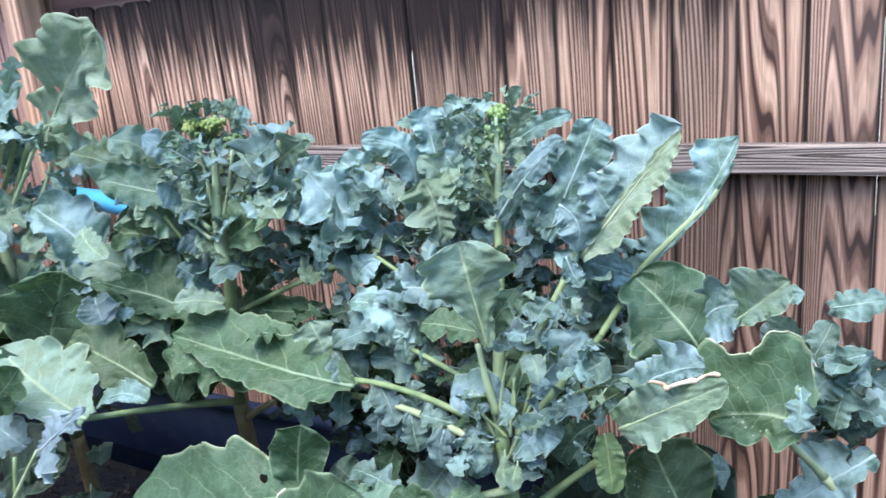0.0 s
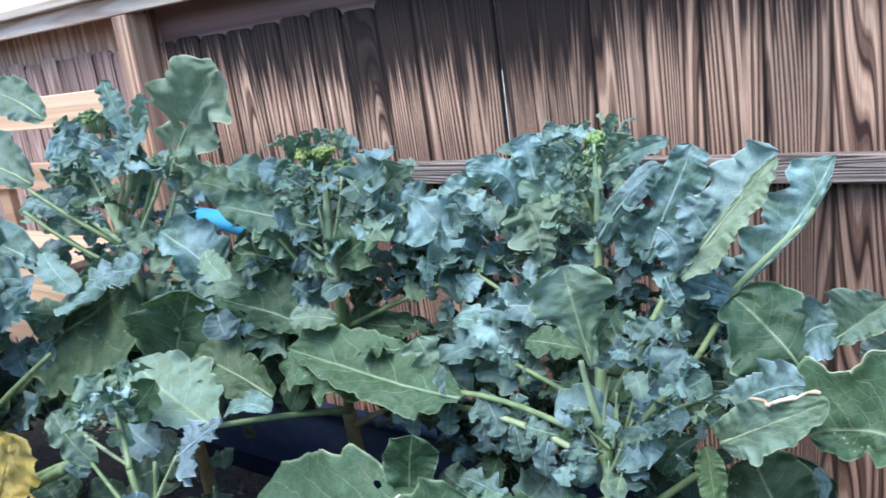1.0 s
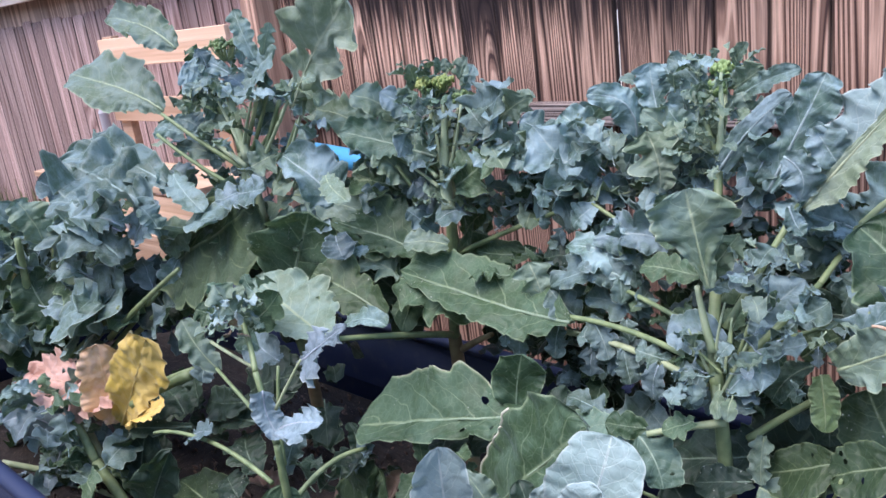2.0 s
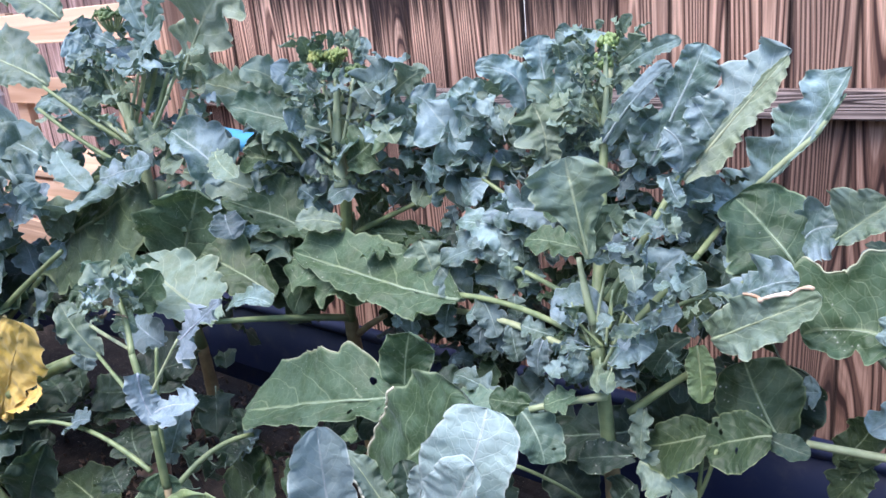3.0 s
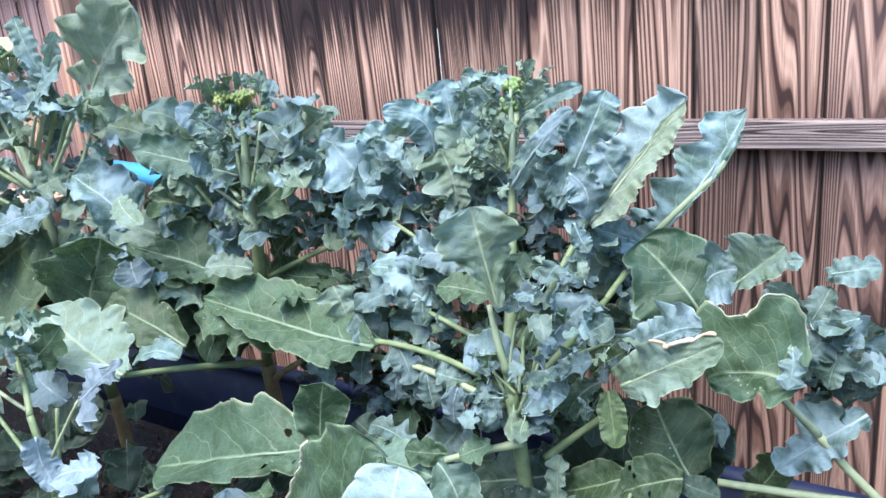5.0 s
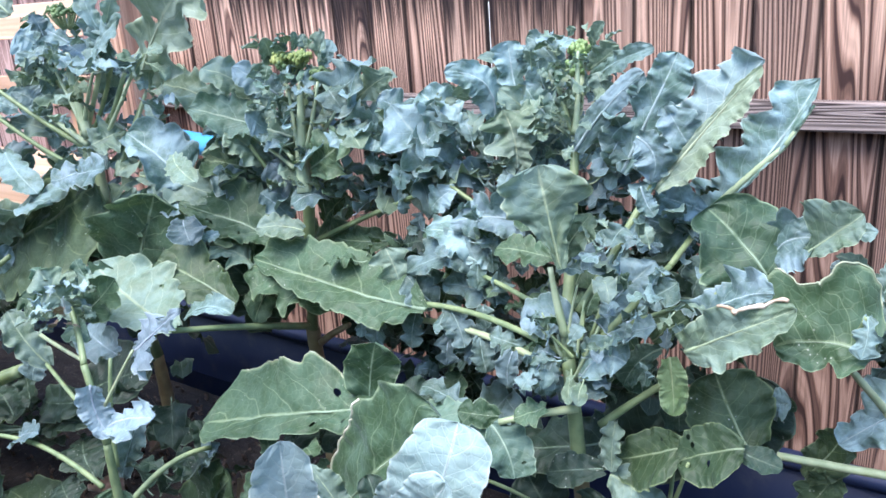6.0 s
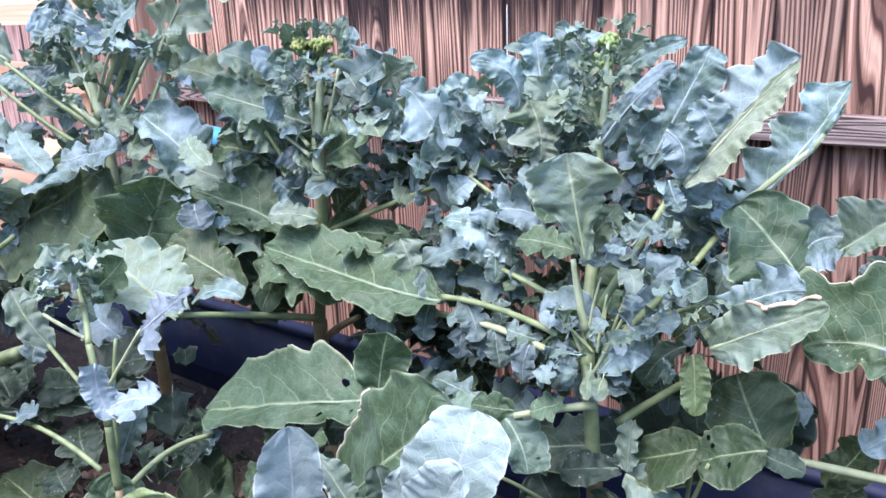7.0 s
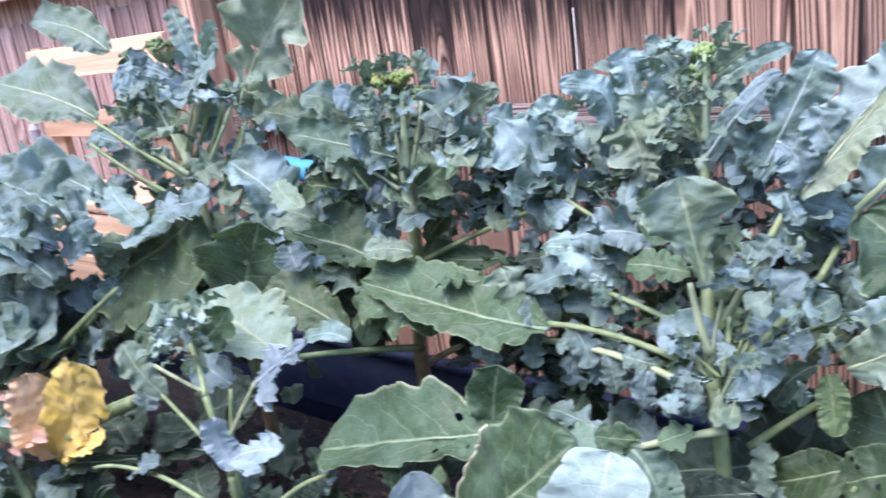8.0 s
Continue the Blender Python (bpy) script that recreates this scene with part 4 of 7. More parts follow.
blade(a_plant, (-0.769, -1.050, 0.849), (-0.610, -1.050, 0.918), (-0.379, -1.050, 1.096), (0.031, 0.087, 0.096, 0.087, 0.044), (0.031, 0.087, 0.109, 0.096, 0.052), 72, "moss", ruffle=0.8, lobes=0.15)
blade(a_plant, (-0.215, -1.080, 0.950), (-0.149, -1.080, 1.063), (-0.087, -1.080, 1.161), (0.037, 0.082, 0.089, 0.074, 0.044), (0.037, 0.077, 0.086, 0.082, 0.049), 122, "green", ruffle=0.8, lobes=0.18)
blade(a_plant, (-0.646, -1.020, 1.155), (-0.643, -1.040, 1.195), (-0.684, -1.050, 1.211), (0.009, 0.027, 0.031, 0.021), (0.009, 0.027, 0.034, 0.021), -52, "wax", ruffle=0.8, lobes=0.1)
stalk(a_plant, "stem", (-0.320, -1.045, 1.107), (-0.350, -1.030, 1.254), 0.0150, 0.0109, (0, 0, 0), GREY_STALK)
stalk(a_plant, "stem", (-0.326, -1.045, 1.255), (-0.371, -1.030, 1.424), 0.0114, 0.0062, (0, 0, 0), GREY_STALK)
stalk(a_plant, "leaf_stalk", (-0.336, -1.045, 1.238), (-0.604, -1.030, 1.345), 0.0070, 0.0039, (0, 0, 0), GREY_STALK)
stalk(a_plant, "leaf_stalk", (-0.301, -1.045, 1.221), (-0.201, -1.030, 1.339), 0.0052, 0.0038, (0, 0, 0), GREY_STALK)
stalk(a_plant, "leaf_stalk", (-0.179, -1.045, 1.341), (-0.115, -1.030, 1.416), 0.0041, 0.0029, (0, 0, 0), GREY_STALK)
stalk(a_plant, "leaf_stalk", (-0.258, -1.045, 1.177), (-0.126, -1.030, 1.349), 0.0051, 0.0030, (0, 0, 0), GREY_STALK)
stalk(a_plant, "leaf_stalk", (-0.467, -1.045, 1.196), (-0.714, -1.030, 1.289), 0.0065, 0.0033, (0, 0, 0), GREY_STALK)
stalk(a_plant, "leaf_stalk", (-0.346, -1.045, 1.256), (-0.284, -1.030, 1.393), 0.0053, 0.0031, (0, 0, 0), GREY_STALK)
stalk(a_plant, "leaf_stalk", (-0.347, -1.045, 1.280), (-0.438, -1.030, 1.404), 0.0044, 0.0023, (0, 0, 0), GREY_STALK)
cluster(a_plant, (-0.101, -1.040, 1.416), (0.018, 0.015, 0.018), 5, 0.046, ('sage', 'wax', 'blue', 'silver'), 430)
cluster(a_plant, (-0.112, -1.040, 1.350), (0.018, 0.015, 0.018), 5, 0.046, ('sage', 'wax', 'blue', 'silver'), 431)
cluster(a_plant, (-0.269, -1.040, 1.394), (0.018, 0.015, 0.018), 5, 0.046, ('sage', 'wax', 'blue', 'silver'), 432)
cluster(a_plant, (-0.403, -1.050, 1.406), (0.018, 0.015, 0.018), 5, 0.046, ('sage', 'wax', 'blue', 'silver'), 433)
cluster(a_plant, (-0.566, -1.050, 1.348), (0.018, 0.015, 0.018), 5, 0.046, ('sage', 'wax', 'blue', 'silver'), 434)
cluster(a_plant, (-0.674, -1.050, 1.293), (0.018, 0.015, 0.018), 5, 0.046, ('sage', 'wax', 'blue', 'silver'), 435)
b_plant = tagged(new("broccoli_plant"), "broccoli plant with a yellow-tinged opening flower head", "broccoli plant", "broccoli plants")
stalk(b_plant, "stem", (0.058, -0.845, 0.43), (0.068, -0.850, 0.614), 0.0186, 0.0161, (0, 0, 0), WOODY)
leaf(b_plant, (0.102, -0.920, 1.384), (0.126, -0.950, 1.434), 0.037, -141, "sage", OVAL)
leaf(b_plant, (0.223, -0.920, 1.400), (0.275, -0.950, 1.442), 0.044, 105, "sage", OVAL)
leaf(b_plant, (0.148, -0.900, 1.408), (0.172, -0.920, 1.443), 0.015, -172, "wax", OVAL)
leaf(b_plant, (0.234, -0.920, 1.381), (0.263, -0.920, 1.425), 0.038, 92, "wax", OVAL)
leaf(b_plant, (0.067, -0.930, 1.330), (0.005, -1.000, 1.398), 0.071, -53, "sage", OVAL, droop=.1)
leaf(b_plant, (0.127, -0.930, 1.331), (0.069, -0.980, 1.388), 0.057, -51, "wax", OVAL)
leaf(b_plant, (0.138, -0.980, 1.277), (0.132, -1.020, 1.313), 0.054, -72, "wax", OVAL)
leaf(b_plant, (0.303, -0.950, 1.293), (0.377, -1.000, 1.258), 0.053, 8, "sage", LOBED)
leaf(b_plant, (0.178, -0.940, 1.221), (0.277, -0.980, 1.262), 0.080, 50, "wax", OVAL)
leaf(b_plant, (0.089, -0.950, 1.206), (0.051, -1.000, 1.278), 0.076, -60, "sage", OVAL)
leaf(b_plant, (0.164, -0.950, 1.155), (0.124, -0.970, 1.215), 0.070, -63, "dusk", OVAL)
leaf(b_plant, (0.050, -0.940, 1.179), (-0.053, -0.980, 1.207), 0.131, -31, "green", LOBED)
leaf(b_plant, (0.037, -0.950, 1.149), (-0.012, -1.000, 1.189), 0.063, -68, "dusk", OVAL)
leaf(b_plant, (0.151, -0.960, 1.105), (0.121, -1.000, 1.163), 0.052, -71, "dusk", OVAL)
leaf(b_plant, (0.219, -1.000, 1.102), (0.140, -1.040, 1.107), 0.052, -48, "sage", OVAL)
leaf(b_plant, (0.046, -1.050, 1.091), (0.020, -1.070, 1.082), 0.023, -70, "wax", OVAL)
leaf(b_plant, (0.089, -1.000, 1.007), (-0.012, -1.030, 1.052), 0.117, -20, "sage", LOBED)
leaf(b_plant, (0.086, -0.980, 0.926), (-0.111, -0.980, 1.022), 0.125, -26, "dark", OVAL)
leaf(b_plant, (0.043, -0.950, 0.858), (-0.052, -0.950, 0.950), 0.112, -13, "dark", OVAL)
leaf(b_plant, (0.230, -0.900, 1.045), (0.103, -0.900, 0.993), 0.162, -38, "green", OVAL)
leaf(b_plant, (0.454, -0.950, 1.302), (0.404, -0.980, 1.338), 0.061, -47, "wax", OVAL)
leaf(b_plant, (0.376, -0.950, 1.280), (0.383, -0.980, 1.249), 0.055, -3, "wax", OVAL)
leaf(b_plant, (0.408, -0.900, 1.181), (0.295, -0.900, 1.161), 0.109, -49, "green", LOBED)
leaf(b_plant, (0.386, -0.900, 1.219), (0.345, -0.900, 1.135), 0.079, -119, "green", OVAL)
leaf(b_plant, (0.421, -0.950, 1.174), (0.412, -0.950, 1.138), 0.020, -40, "wax", OVAL)
leaf(b_plant, (0.348, -0.900, 1.072), (0.218, -0.920, 1.065), 0.057, -55, "green", OVAL)
leaf(b_plant, (0.196, -0.850, 1.130), (0.128, -0.850, 1.065), 0.089, -82, "green", OVAL)
leaf(b_plant, (0.271, -1.000, 0.970), (0.093, -1.020, 1.022), 0.134, -30, "green", OVAL, ruffle=1.2)
leaf(b_plant, (0.450, -1.020, 1.026), (0.423, -1.020, 1.103), 0.072, -59, "sage", LOBED)
leaf(b_plant, (0.354, -1.020, 0.986), (0.369, -1.040, 0.939), 0.023, 8, "wax", OVAL)
leaf(b_plant, (0.444, -0.980, 0.955), (0.372, -0.980, 0.983), 0.075, -27, "dark", OVAL)
leaf(b_plant, (0.489, -0.900, 0.824), (0.416, -0.900, 0.863), 0.103, -26, "dark", OVAL)
leaf(b_plant, (0.544, -0.950, 0.805), (0.463, -0.950, 0.839), 0.102, -45, "dark", OVAL)
stalk(b_plant, "stem", (0.068, -0.850, 0.614), (0.127, -0.920, 0.863), 0.0161, 0.0147, (0, 0, 0.0), WOODY)
stalk(b_plant, "stem", (0.127, -0.920, 0.863), (0.192, -0.950, 1.152), 0.0115, 0.0114, (0, 0, 0.0), STALK)
stalk(b_plant, "stem", (0.192, -0.950, 1.152), (0.179, -0.930, 1.263), 0.0177, 0.0124, (0, 0, 0.0), PALE_STALK)
stalk(b_plant, "stem", (0.178, -0.930, 1.258), (0.185, -0.920, 1.373), 0.0124, 0.0071, (0, 0, 0.0), PALE_STALK)
stalk(b_plant, "leaf_stalk", (0.151, -0.950, 0.883), (0.071, -1.200, 0.957), 0.0076, 0.0051, (0, 0, 0.005), STALK)
stalk(b_plant, "leaf_stalk", (0.174, -0.930, 1.055), (0.420, -0.950, 1.164), 0.0055, 0.0040, (0, 0, 0.0), STALK)
stalk(b_plant, "leaf_stalk", (0.420, -0.950, 1.164), (0.533, -0.970, 1.207), 0.0040, 0.0030, (0, 0, 0.0), STALK)
stalk(b_plant, "leaf_stalk", (0.143, -0.950, 1.137), (0.087, -0.980, 1.246), 0.0045, 0.0036, (0, 0, 0.0), STALK)
stalk(b_plant, "leaf_stalk", (0.164, -0.930, 1.210), (0.104, -0.950, 1.262), 0.0044, 0.0036, (0, 0, 0.0), STALK)
stalk(b_plant, "leaf_stalk", (0.187, -0.930, 1.222), (0.252, -0.920, 1.315), 0.0044, 0.0034, (0, 0, 0.0), STALK)
stalk(b_plant, "leaf_stalk", (0.185, -0.930, 1.158), (0.290, -0.930, 1.218), 0.0044, 0.0025, (0, 0, 0.0), STALK)
stalk(b_plant, "leaf_stalk", (0.147, -0.920, 0.836), (0.305, -1.000, 0.935), 0.0078, 0.0052, (0, 0, 0.0), WOODY)
cluster(b_plant, (0.139, -0.885, 1.338), (0.063, 0.05, 0.047), 26, 0.048, ('blue', 'sage', 'wax'), 95)
cluster(b_plant, (0.182, -0.880, 1.265), (0.063, 0.05, 0.037), 12, 0.049, ('blue', 'sage', 'wax'), 96)
cluster(b_plant, (-0.009, -0.890, 1.258), (0.068, 0.05, 0.068), 16, 0.062, ('blue', 'sage', 'wax', 'sage', 'wax'), 97)
cluster(b_plant, (0.271, -0.880, 1.320), (0.040, 0.05, 0.035), 12, 0.052, ('blue', 'sage', 'wax', 'sage', 'wax'), 98)
cluster(b_plant, (-0.016, -0.910, 1.100), (0.069, 0.05, 0.069), 16, 0.064, ('blue', 'sage', 'wax', 'sage', 'sage', 'dusk'), 99)
cluster(b_plant, (0.415, -0.910, 1.262), (0.057, 0.05, 0.057), 16, 0.055, ('blue', 'sage', 'wax', 'wax'), 100)
cluster(b_plant, (0.217, -0.900, 1.176), (0.063, 0.05, 0.053), 16, 0.061, ('blue', 'sage', 'blue', 'sage', 'wax', 'wax'), 101)
cluster(b_plant, (0.324, -0.900, 1.164), (0.061, 0.05, 0.040), 9, 0.059, ('blue', 'sage', 'wax', 'dusk'), 102)
cluster(b_plant, (0.075, -0.890, 1.185), (0.078, 0.05, 0.056), 14, 0.056, ('blue', 'sage', 'wax'), 103)
cluster(b_plant, (-0.016, -0.940, 1.188), (0.067, 0.05, 0.056), 12, 0.054, ('blue', 'sage', 'wax', 'sage', 'wax'), 105)
cluster(b_plant, (0.099, -0.960, 0.987), (0.066, 0.05, 0.044), 8, 0.061, ('green', 'green'), 106)
cluster(b_plant, (0.325, -0.920, 1.268), (0.039, 0.05, 0.049), 10, 0.047, ('wax', 'blue', 'sage', 'wax'), 107)
cluster(b_plant, (0.185, -0.985, 1.345), (0.060, 0.03, 0.030), 26, 0.022, ('sage', 'blue', 'teal'), 401)
cluster(b_plant, (0.185, -0.985, 1.285), (0.065, 0.03, 0.035), 14, 0.026, ('sage', 'blue', 'wax'), 402)
cluster(b_plant, (0.185, -1.000, 1.205), (0.050, 0.03, 0.030), 8, 0.034, ('sage', 'blue', 'moss'), 403)
head(b_plant, (0.162, -0.930, 1.385), 0.022, BUD, 68)
head(b_plant, (0.191, -0.930, 1.393), 0.016, GOLD, 69)
head(b_plant, (0.156, -0.940, 1.394), 0.014, GOLD, 70)
head(b_plant, (0.241, -0.930, 1.364), 0.018, BUD, 71)
stalk(b_plant, "flower_stalk", (0.206, -0.950, 1.222), (0.217, -0.920, 1.353), 0.0051, 0.0040, (0, 0, 0.0), PALE_STALK)
stalk(b_plant, "flower_stalk", (0.178, -0.950, 1.220), (0.149, -0.930, 1.353), 0.0052, 0.0041, (0, 0, 0.0), PALE_STALK)
stalk(b_plant, "flower_stalk", (0.222, -0.960, 1.219), (0.264, -0.930, 1.336), 0.0040, 0.0029, (0, 0, 0.0), PALE_STALK)
cluster(b_plant, (0.151, -0.910, 1.401), (0.061, 0.05, 0.031), 18, 0.027, ('blue', 'sage', 'sage', 'sage', 'wax'), 115)
cluster(b_plant, (0.201, -0.860, 0.972), (0.079, 0.05, 0.045), 8, 0.084, ('green', 'green'), 116)
cluster(b_plant, (-0.025, -0.880, 0.942), (0.097, 0.05, 0.073), 12, 0.097, ('green', 'green'), 117)
cluster(b_plant, (0.013, -0.860, 1.091), (0.094, 0.05, 0.070), 12, 0.088, ('blue', 'sage', 'wax'), 118)
cluster(b_plant, (-0.037, -0.860, 1.194), (0.082, 0.05, 0.058), 9, 0.076, ('blue', 'sage', 'wax'), 119)
cluster(b_plant, (0.400, -0.860, 1.233), (0.059, 0.05, 0.059), 10, 0.064, ('blue', 'sage', 'wax'), 120)
cluster(b_plant, (0.278, -0.850, 0.800), (0.102, 0.05, 0.057), 10, 0.085, ('dark',), 121)
cluster(b_plant, (0.221, -0.880, 1.117), (0.054, 0.05, 0.043), 8, 0.064, ('green', 'blue'), 124)
cluster(b_plant, (0.378, -0.980, 1.047), (0.049, 0.05, 0.039), 6, 0.044, ('blue', 'green'), 125)
cluster(b_plant, (0.465, -0.960, 1.282), (0.045, 0.05, 0.049), 10, 0.045, ('wax', 'blue', 'sage'), 126)
blade(b_plant, (0.537, -1.070, 1.031), (0.359, -1.050, 1.028), (0.111, -1.030, 1.044), (0.010, 0.036, 0.046, 0.046, 0.042, 0.027, 0.017), (0.008, 0.050, 0.069, 0.081, 0.077, 0.063, 0.031), -36, "green", ruffle=0.8, lobes=0.1)
blade(b_plant, (0.149, -0.980, 1.059), (0.050, -1.000, 1.097), (-0.060, -1.050, 1.138), (0.009, 0.026, 0.033, 0.035, 0.024, 0.014), (0.016, 0.052, 0.068, 0.073, 0.047, 0.024), -45, "green", ruffle=0.7, lobes=0.15, holes=3)
blade(b_plant, (0.170, -0.950, 1.258), (0.080, -0.980, 1.289), (-0.021, -1.020, 1.318), (0.009, 0.026, 0.033, 0.037, 0.033, 0.016), (0.012, 0.033, 0.049, 0.049, 0.040, 0.019), -52, "teal", ruffle=1.0, lobes=0.15)
blade(b_plant, (0.516, -0.950, 1.227), (0.477, -0.970, 1.271), (0.430, -0.980, 1.328), (0.020, 0.047, 0.050, 0.045, 0.028), (0.024, 0.054, 0.067, 0.060, 0.032), -56, "wax", ruffle=1.2, lobes=0.22)
blade(b_plant, (0.532, -0.950, 1.279), (0.502, -0.950, 1.313), (0.468, -0.950, 1.344), (0.017, 0.033, 0.037, 0.033, 0.022), (0.018, 0.037, 0.042, 0.035, 0.022), -45, "wax", ruffle=1.2, lobes=0.2)
blade(b_plant, (0.232, -0.920, 1.304), (0.300, -0.940, 1.347), (0.348, -0.950, 1.382), (0.012, 0.034, 0.041, 0.034, 0.019), (0.012, 0.034, 0.043, 0.036, 0.019), 89, "blue", ruffle=1.2, lobes=0.25)
blade(b_plant, (0.283, -0.920, 1.306), (0.333, -0.920, 1.343), (0.389, -0.920, 1.368), (0.011, 0.027, 0.031, 0.025, 0.013), (0.011, 0.025, 0.031, 0.025, 0.013), 79, "sage", ruffle=1.2, lobes=0.25)
blade(b_plant, (0.238, -0.980, 1.212), (0.287, -0.980, 1.242), (0.327, -0.980, 1.275), (0.016, 0.040, 0.045, 0.038, 0.020), (0.013, 0.034, 0.043, 0.040, 0.025), 81, "green", ruffle=0.7, lobes=0.12)
blade(b_plant, (0.023, -0.960, 1.305), (-0.078, -0.960, 1.338), (-0.198, -0.960, 1.357), (0.018, 0.041, 0.044, 0.036, 0.021), (0.018, 0.036, 0.041, 0.036, 0.023), -41, "sage", ruffle=1.2, lobes=0.25)
stalk(b_plant, "stem", (0.209, -0.975, 1.164), (0.198, -0.960, 1.240), 0.0140, 0.0101, (0, 0, 0), GREY_STALK)
stalk(b_plant, "stem", (0.212, -0.975, 1.242), (0.218, -0.960, 1.367), 0.0098, 0.0046, (0, 0, 0), GREY_STALK)
stalk(b_plant, "flower_stalk", (0.207, -0.975, 1.246), (0.184, -0.960, 1.355), 0.0041, 0.0023, (0, 0, 0), GREY_STALK)
stalk(b_plant, "flower_stalk", (0.227, -0.975, 1.247), (0.258, -0.960, 1.360), 0.0041, 0.0023, (0, 0, 0), GREY_STALK)
stalk(b_plant, "flower_stalk", (0.231, -0.975, 1.235), (0.302, -0.960, 1.321), 0.0041, 0.0023, (0, 0, 0), GREY_STALK)
stalk(b_plant, "flower_stalk", (0.190, -0.975, 1.226), (0.116, -0.960, 1.273), 0.0041, 0.0023, (0, 0, 0), GREY_STALK)
stalk(b_plant, "flower_stalk", (0.190, -0.975, 1.208), (0.067, -0.960, 1.257), 0.0041, 0.0023, (0, 0, 0), GREY_STALK)
c_plant = tagged(new("broccoli_plant"), "largest broccoli plant with long strap leaves and scorched leaf edge", "broccoli plant", "broccoli plants")
stalk(c_plant, "stem", (0.811, -1.115, 0.43), (0.821, -1.120, 0.776), 0.0135, 0.0118, (0, 0, 0), WOODY)
leaf(c_plant, (0.458, -0.950, 1.095), (0.404, -0.950, 1.081), 0.074, -51, "dark", ROUND, jag=.35)
leaf(c_plant, (0.617, -1.040, 1.109), (0.622, -1.050, 1.070), 0.031, -13, "blue", OVAL)
leaf(c_plant, (0.652, -1.020, 1.046), (0.535, -1.020, 1.057), 0.059, -43, "blue", LOBED, ruffle=1.5)
leaf(c_plant, (0.522, -1.030, 1.023), (0.480, -1.040, 1.069), 0.059, -45, "blue", OVAL)
leaf(c_plant, (0.542, -0.980, 1.201), (0.508, -1.000, 1.168), 0.043, -57, "wax", OVAL)
leaf(c_plant, (0.568, -1.060, 1.043), (0.612, -1.080, 0.987), 0.041, 33, "blue", OVAL)
leaf(c_plant, (0.635, -1.060, 1.051), (0.646, -1.070, 1.021), 0.032, 30, "blue", OVAL)
leaf(c_plant, (0.796, -1.130, 1.164), (0.843, -1.130, 1.231), 0.040, 111, "sage", OVAL)
leaf(c_plant, (0.773, -1.100, 1.155), (0.688, -1.100, 1.159), 0.045, -39, "green", OVAL)
leaf(c_plant, (0.679, -1.020, 1.251), (0.660, -1.020, 1.332), 0.081, 36, "silver", LOBED, ruffle=2.5)
leaf(c_plant, (0.748, -0.920, 1.407), (0.775, -0.940, 1.440), 0.019, 114, "sage", OVAL)
leaf(c_plant, (0.698, -0.960, 1.297), (0.643, -1.000, 1.358), 0.046, -82, "sage", OVAL)
leaf(c_plant, (0.707, -0.960, 1.308), (0.670, -0.980, 1.366), 0.040, -81, "wax", OVAL)
leaf(c_plant, (0.688, -0.930, 1.328), (0.678, -0.950, 1.395), 0.041, -130, "wax", OVAL)
leaf(c_plant, (0.749, -0.930, 1.376), (0.800, -0.950, 1.408), 0.040, 100, "sage", OVAL)
leaf(c_plant, (0.885, -1.000, 1.337), (0.915, -1.000, 1.289), 0.048, 62, "wax", OVAL)
leaf(c_plant, (0.808, -1.000, 1.268), (0.826, -0.980, 1.310), 0.052, 55, "wax", OVAL)
leaf(c_plant, (0.918, -0.950, 1.194), (0.855, -0.960, 1.213), 0.053, -72, "wax", OVAL)
leaf(c_plant, (0.899, -0.920, 1.141), (0.819, -0.920, 1.113), 0.086, -62, "dark", OVAL, jag=.35)
leaf(c_plant, (0.894, -1.050, 1.168), (0.853, -1.060, 1.183), 0.052, -22, "dusk", LOBED)
leaf(c_plant, (0.830, -1.060, 1.171), (0.818, -1.070, 1.181), 0.026, -31, "wax", OVAL)
leaf(c_plant, (0.801, -1.100, 1.177), (0.857, -1.120, 1.155), 0.037, 28, "dusk", OVAL)
leaf(c_plant, (0.793, -1.120, 1.155), (0.832, -1.130, 1.155), 0.030, 25, "blue", OVAL)
leaf(c_plant, (0.838, -1.080, 1.074), (0.897, -1.080, 1.114), 0.056, 68, "blue", LOBED)
leaf(c_plant, (0.790, -1.140, 1.029), (0.777, -1.160, 0.989), 0.036, -25, "blue", OVAL)
leaf(c_plant, (0.861, -1.140, 1.003), (0.811, -1.150, 0.990), 0.047, -27, "blue", LOBED)
leaf(c_plant, (0.933, -1.000, 1.089), (0.856, -1.000, 1.087), 0.060, -68, "dark", OVAL, jag=.35)
leaf(c_plant, (0.940, -1.000, 1.146), (0.922, -1.000, 1.089), 0.050, -66, "blue", OVAL)
leaf(c_plant, (1.141, -1.100, 1.141), (1.140, -1.120, 1.100), 0.032, -6, "blue", LOBED, ruffle=2)
leaf(c_plant, (1.081, -0.950, 1.123), (1.112, -0.950, 1.149), 0.033, 61, "dusk", OVAL)
leaf(c_plant, (1.003, -1.000, 0.882), (1.008, -0.980, 0.987), 0.094, 14, "dark", OVAL, jag=.35)
leaf(c_plant, (1.011, -0.980, 0.900), (1.047, -0.970, 0.940), 0.054, 38, "blue", OVAL)
leaf(c_plant, (1.021, -1.120, 0.957), (1.072, -1.120, 0.948), 0.031, 35, "dark", OVAL, jag=.35)
leaf(c_plant, (0.868, -1.120, 0.953), (0.870, -1.140, 0.891), 0.037, 21, "sage", OVAL)
leaf(c_plant, (0.859, -1.140, 0.892), (0.782, -1.150, 0.869), 0.047, -44, "dark", OVAL, jag=.35)
leaf(c_plant, (0.825, -1.000, 0.811), (0.913, -0.980, 0.951), 0.152, 68, "dark", OVAL, jag=.35)
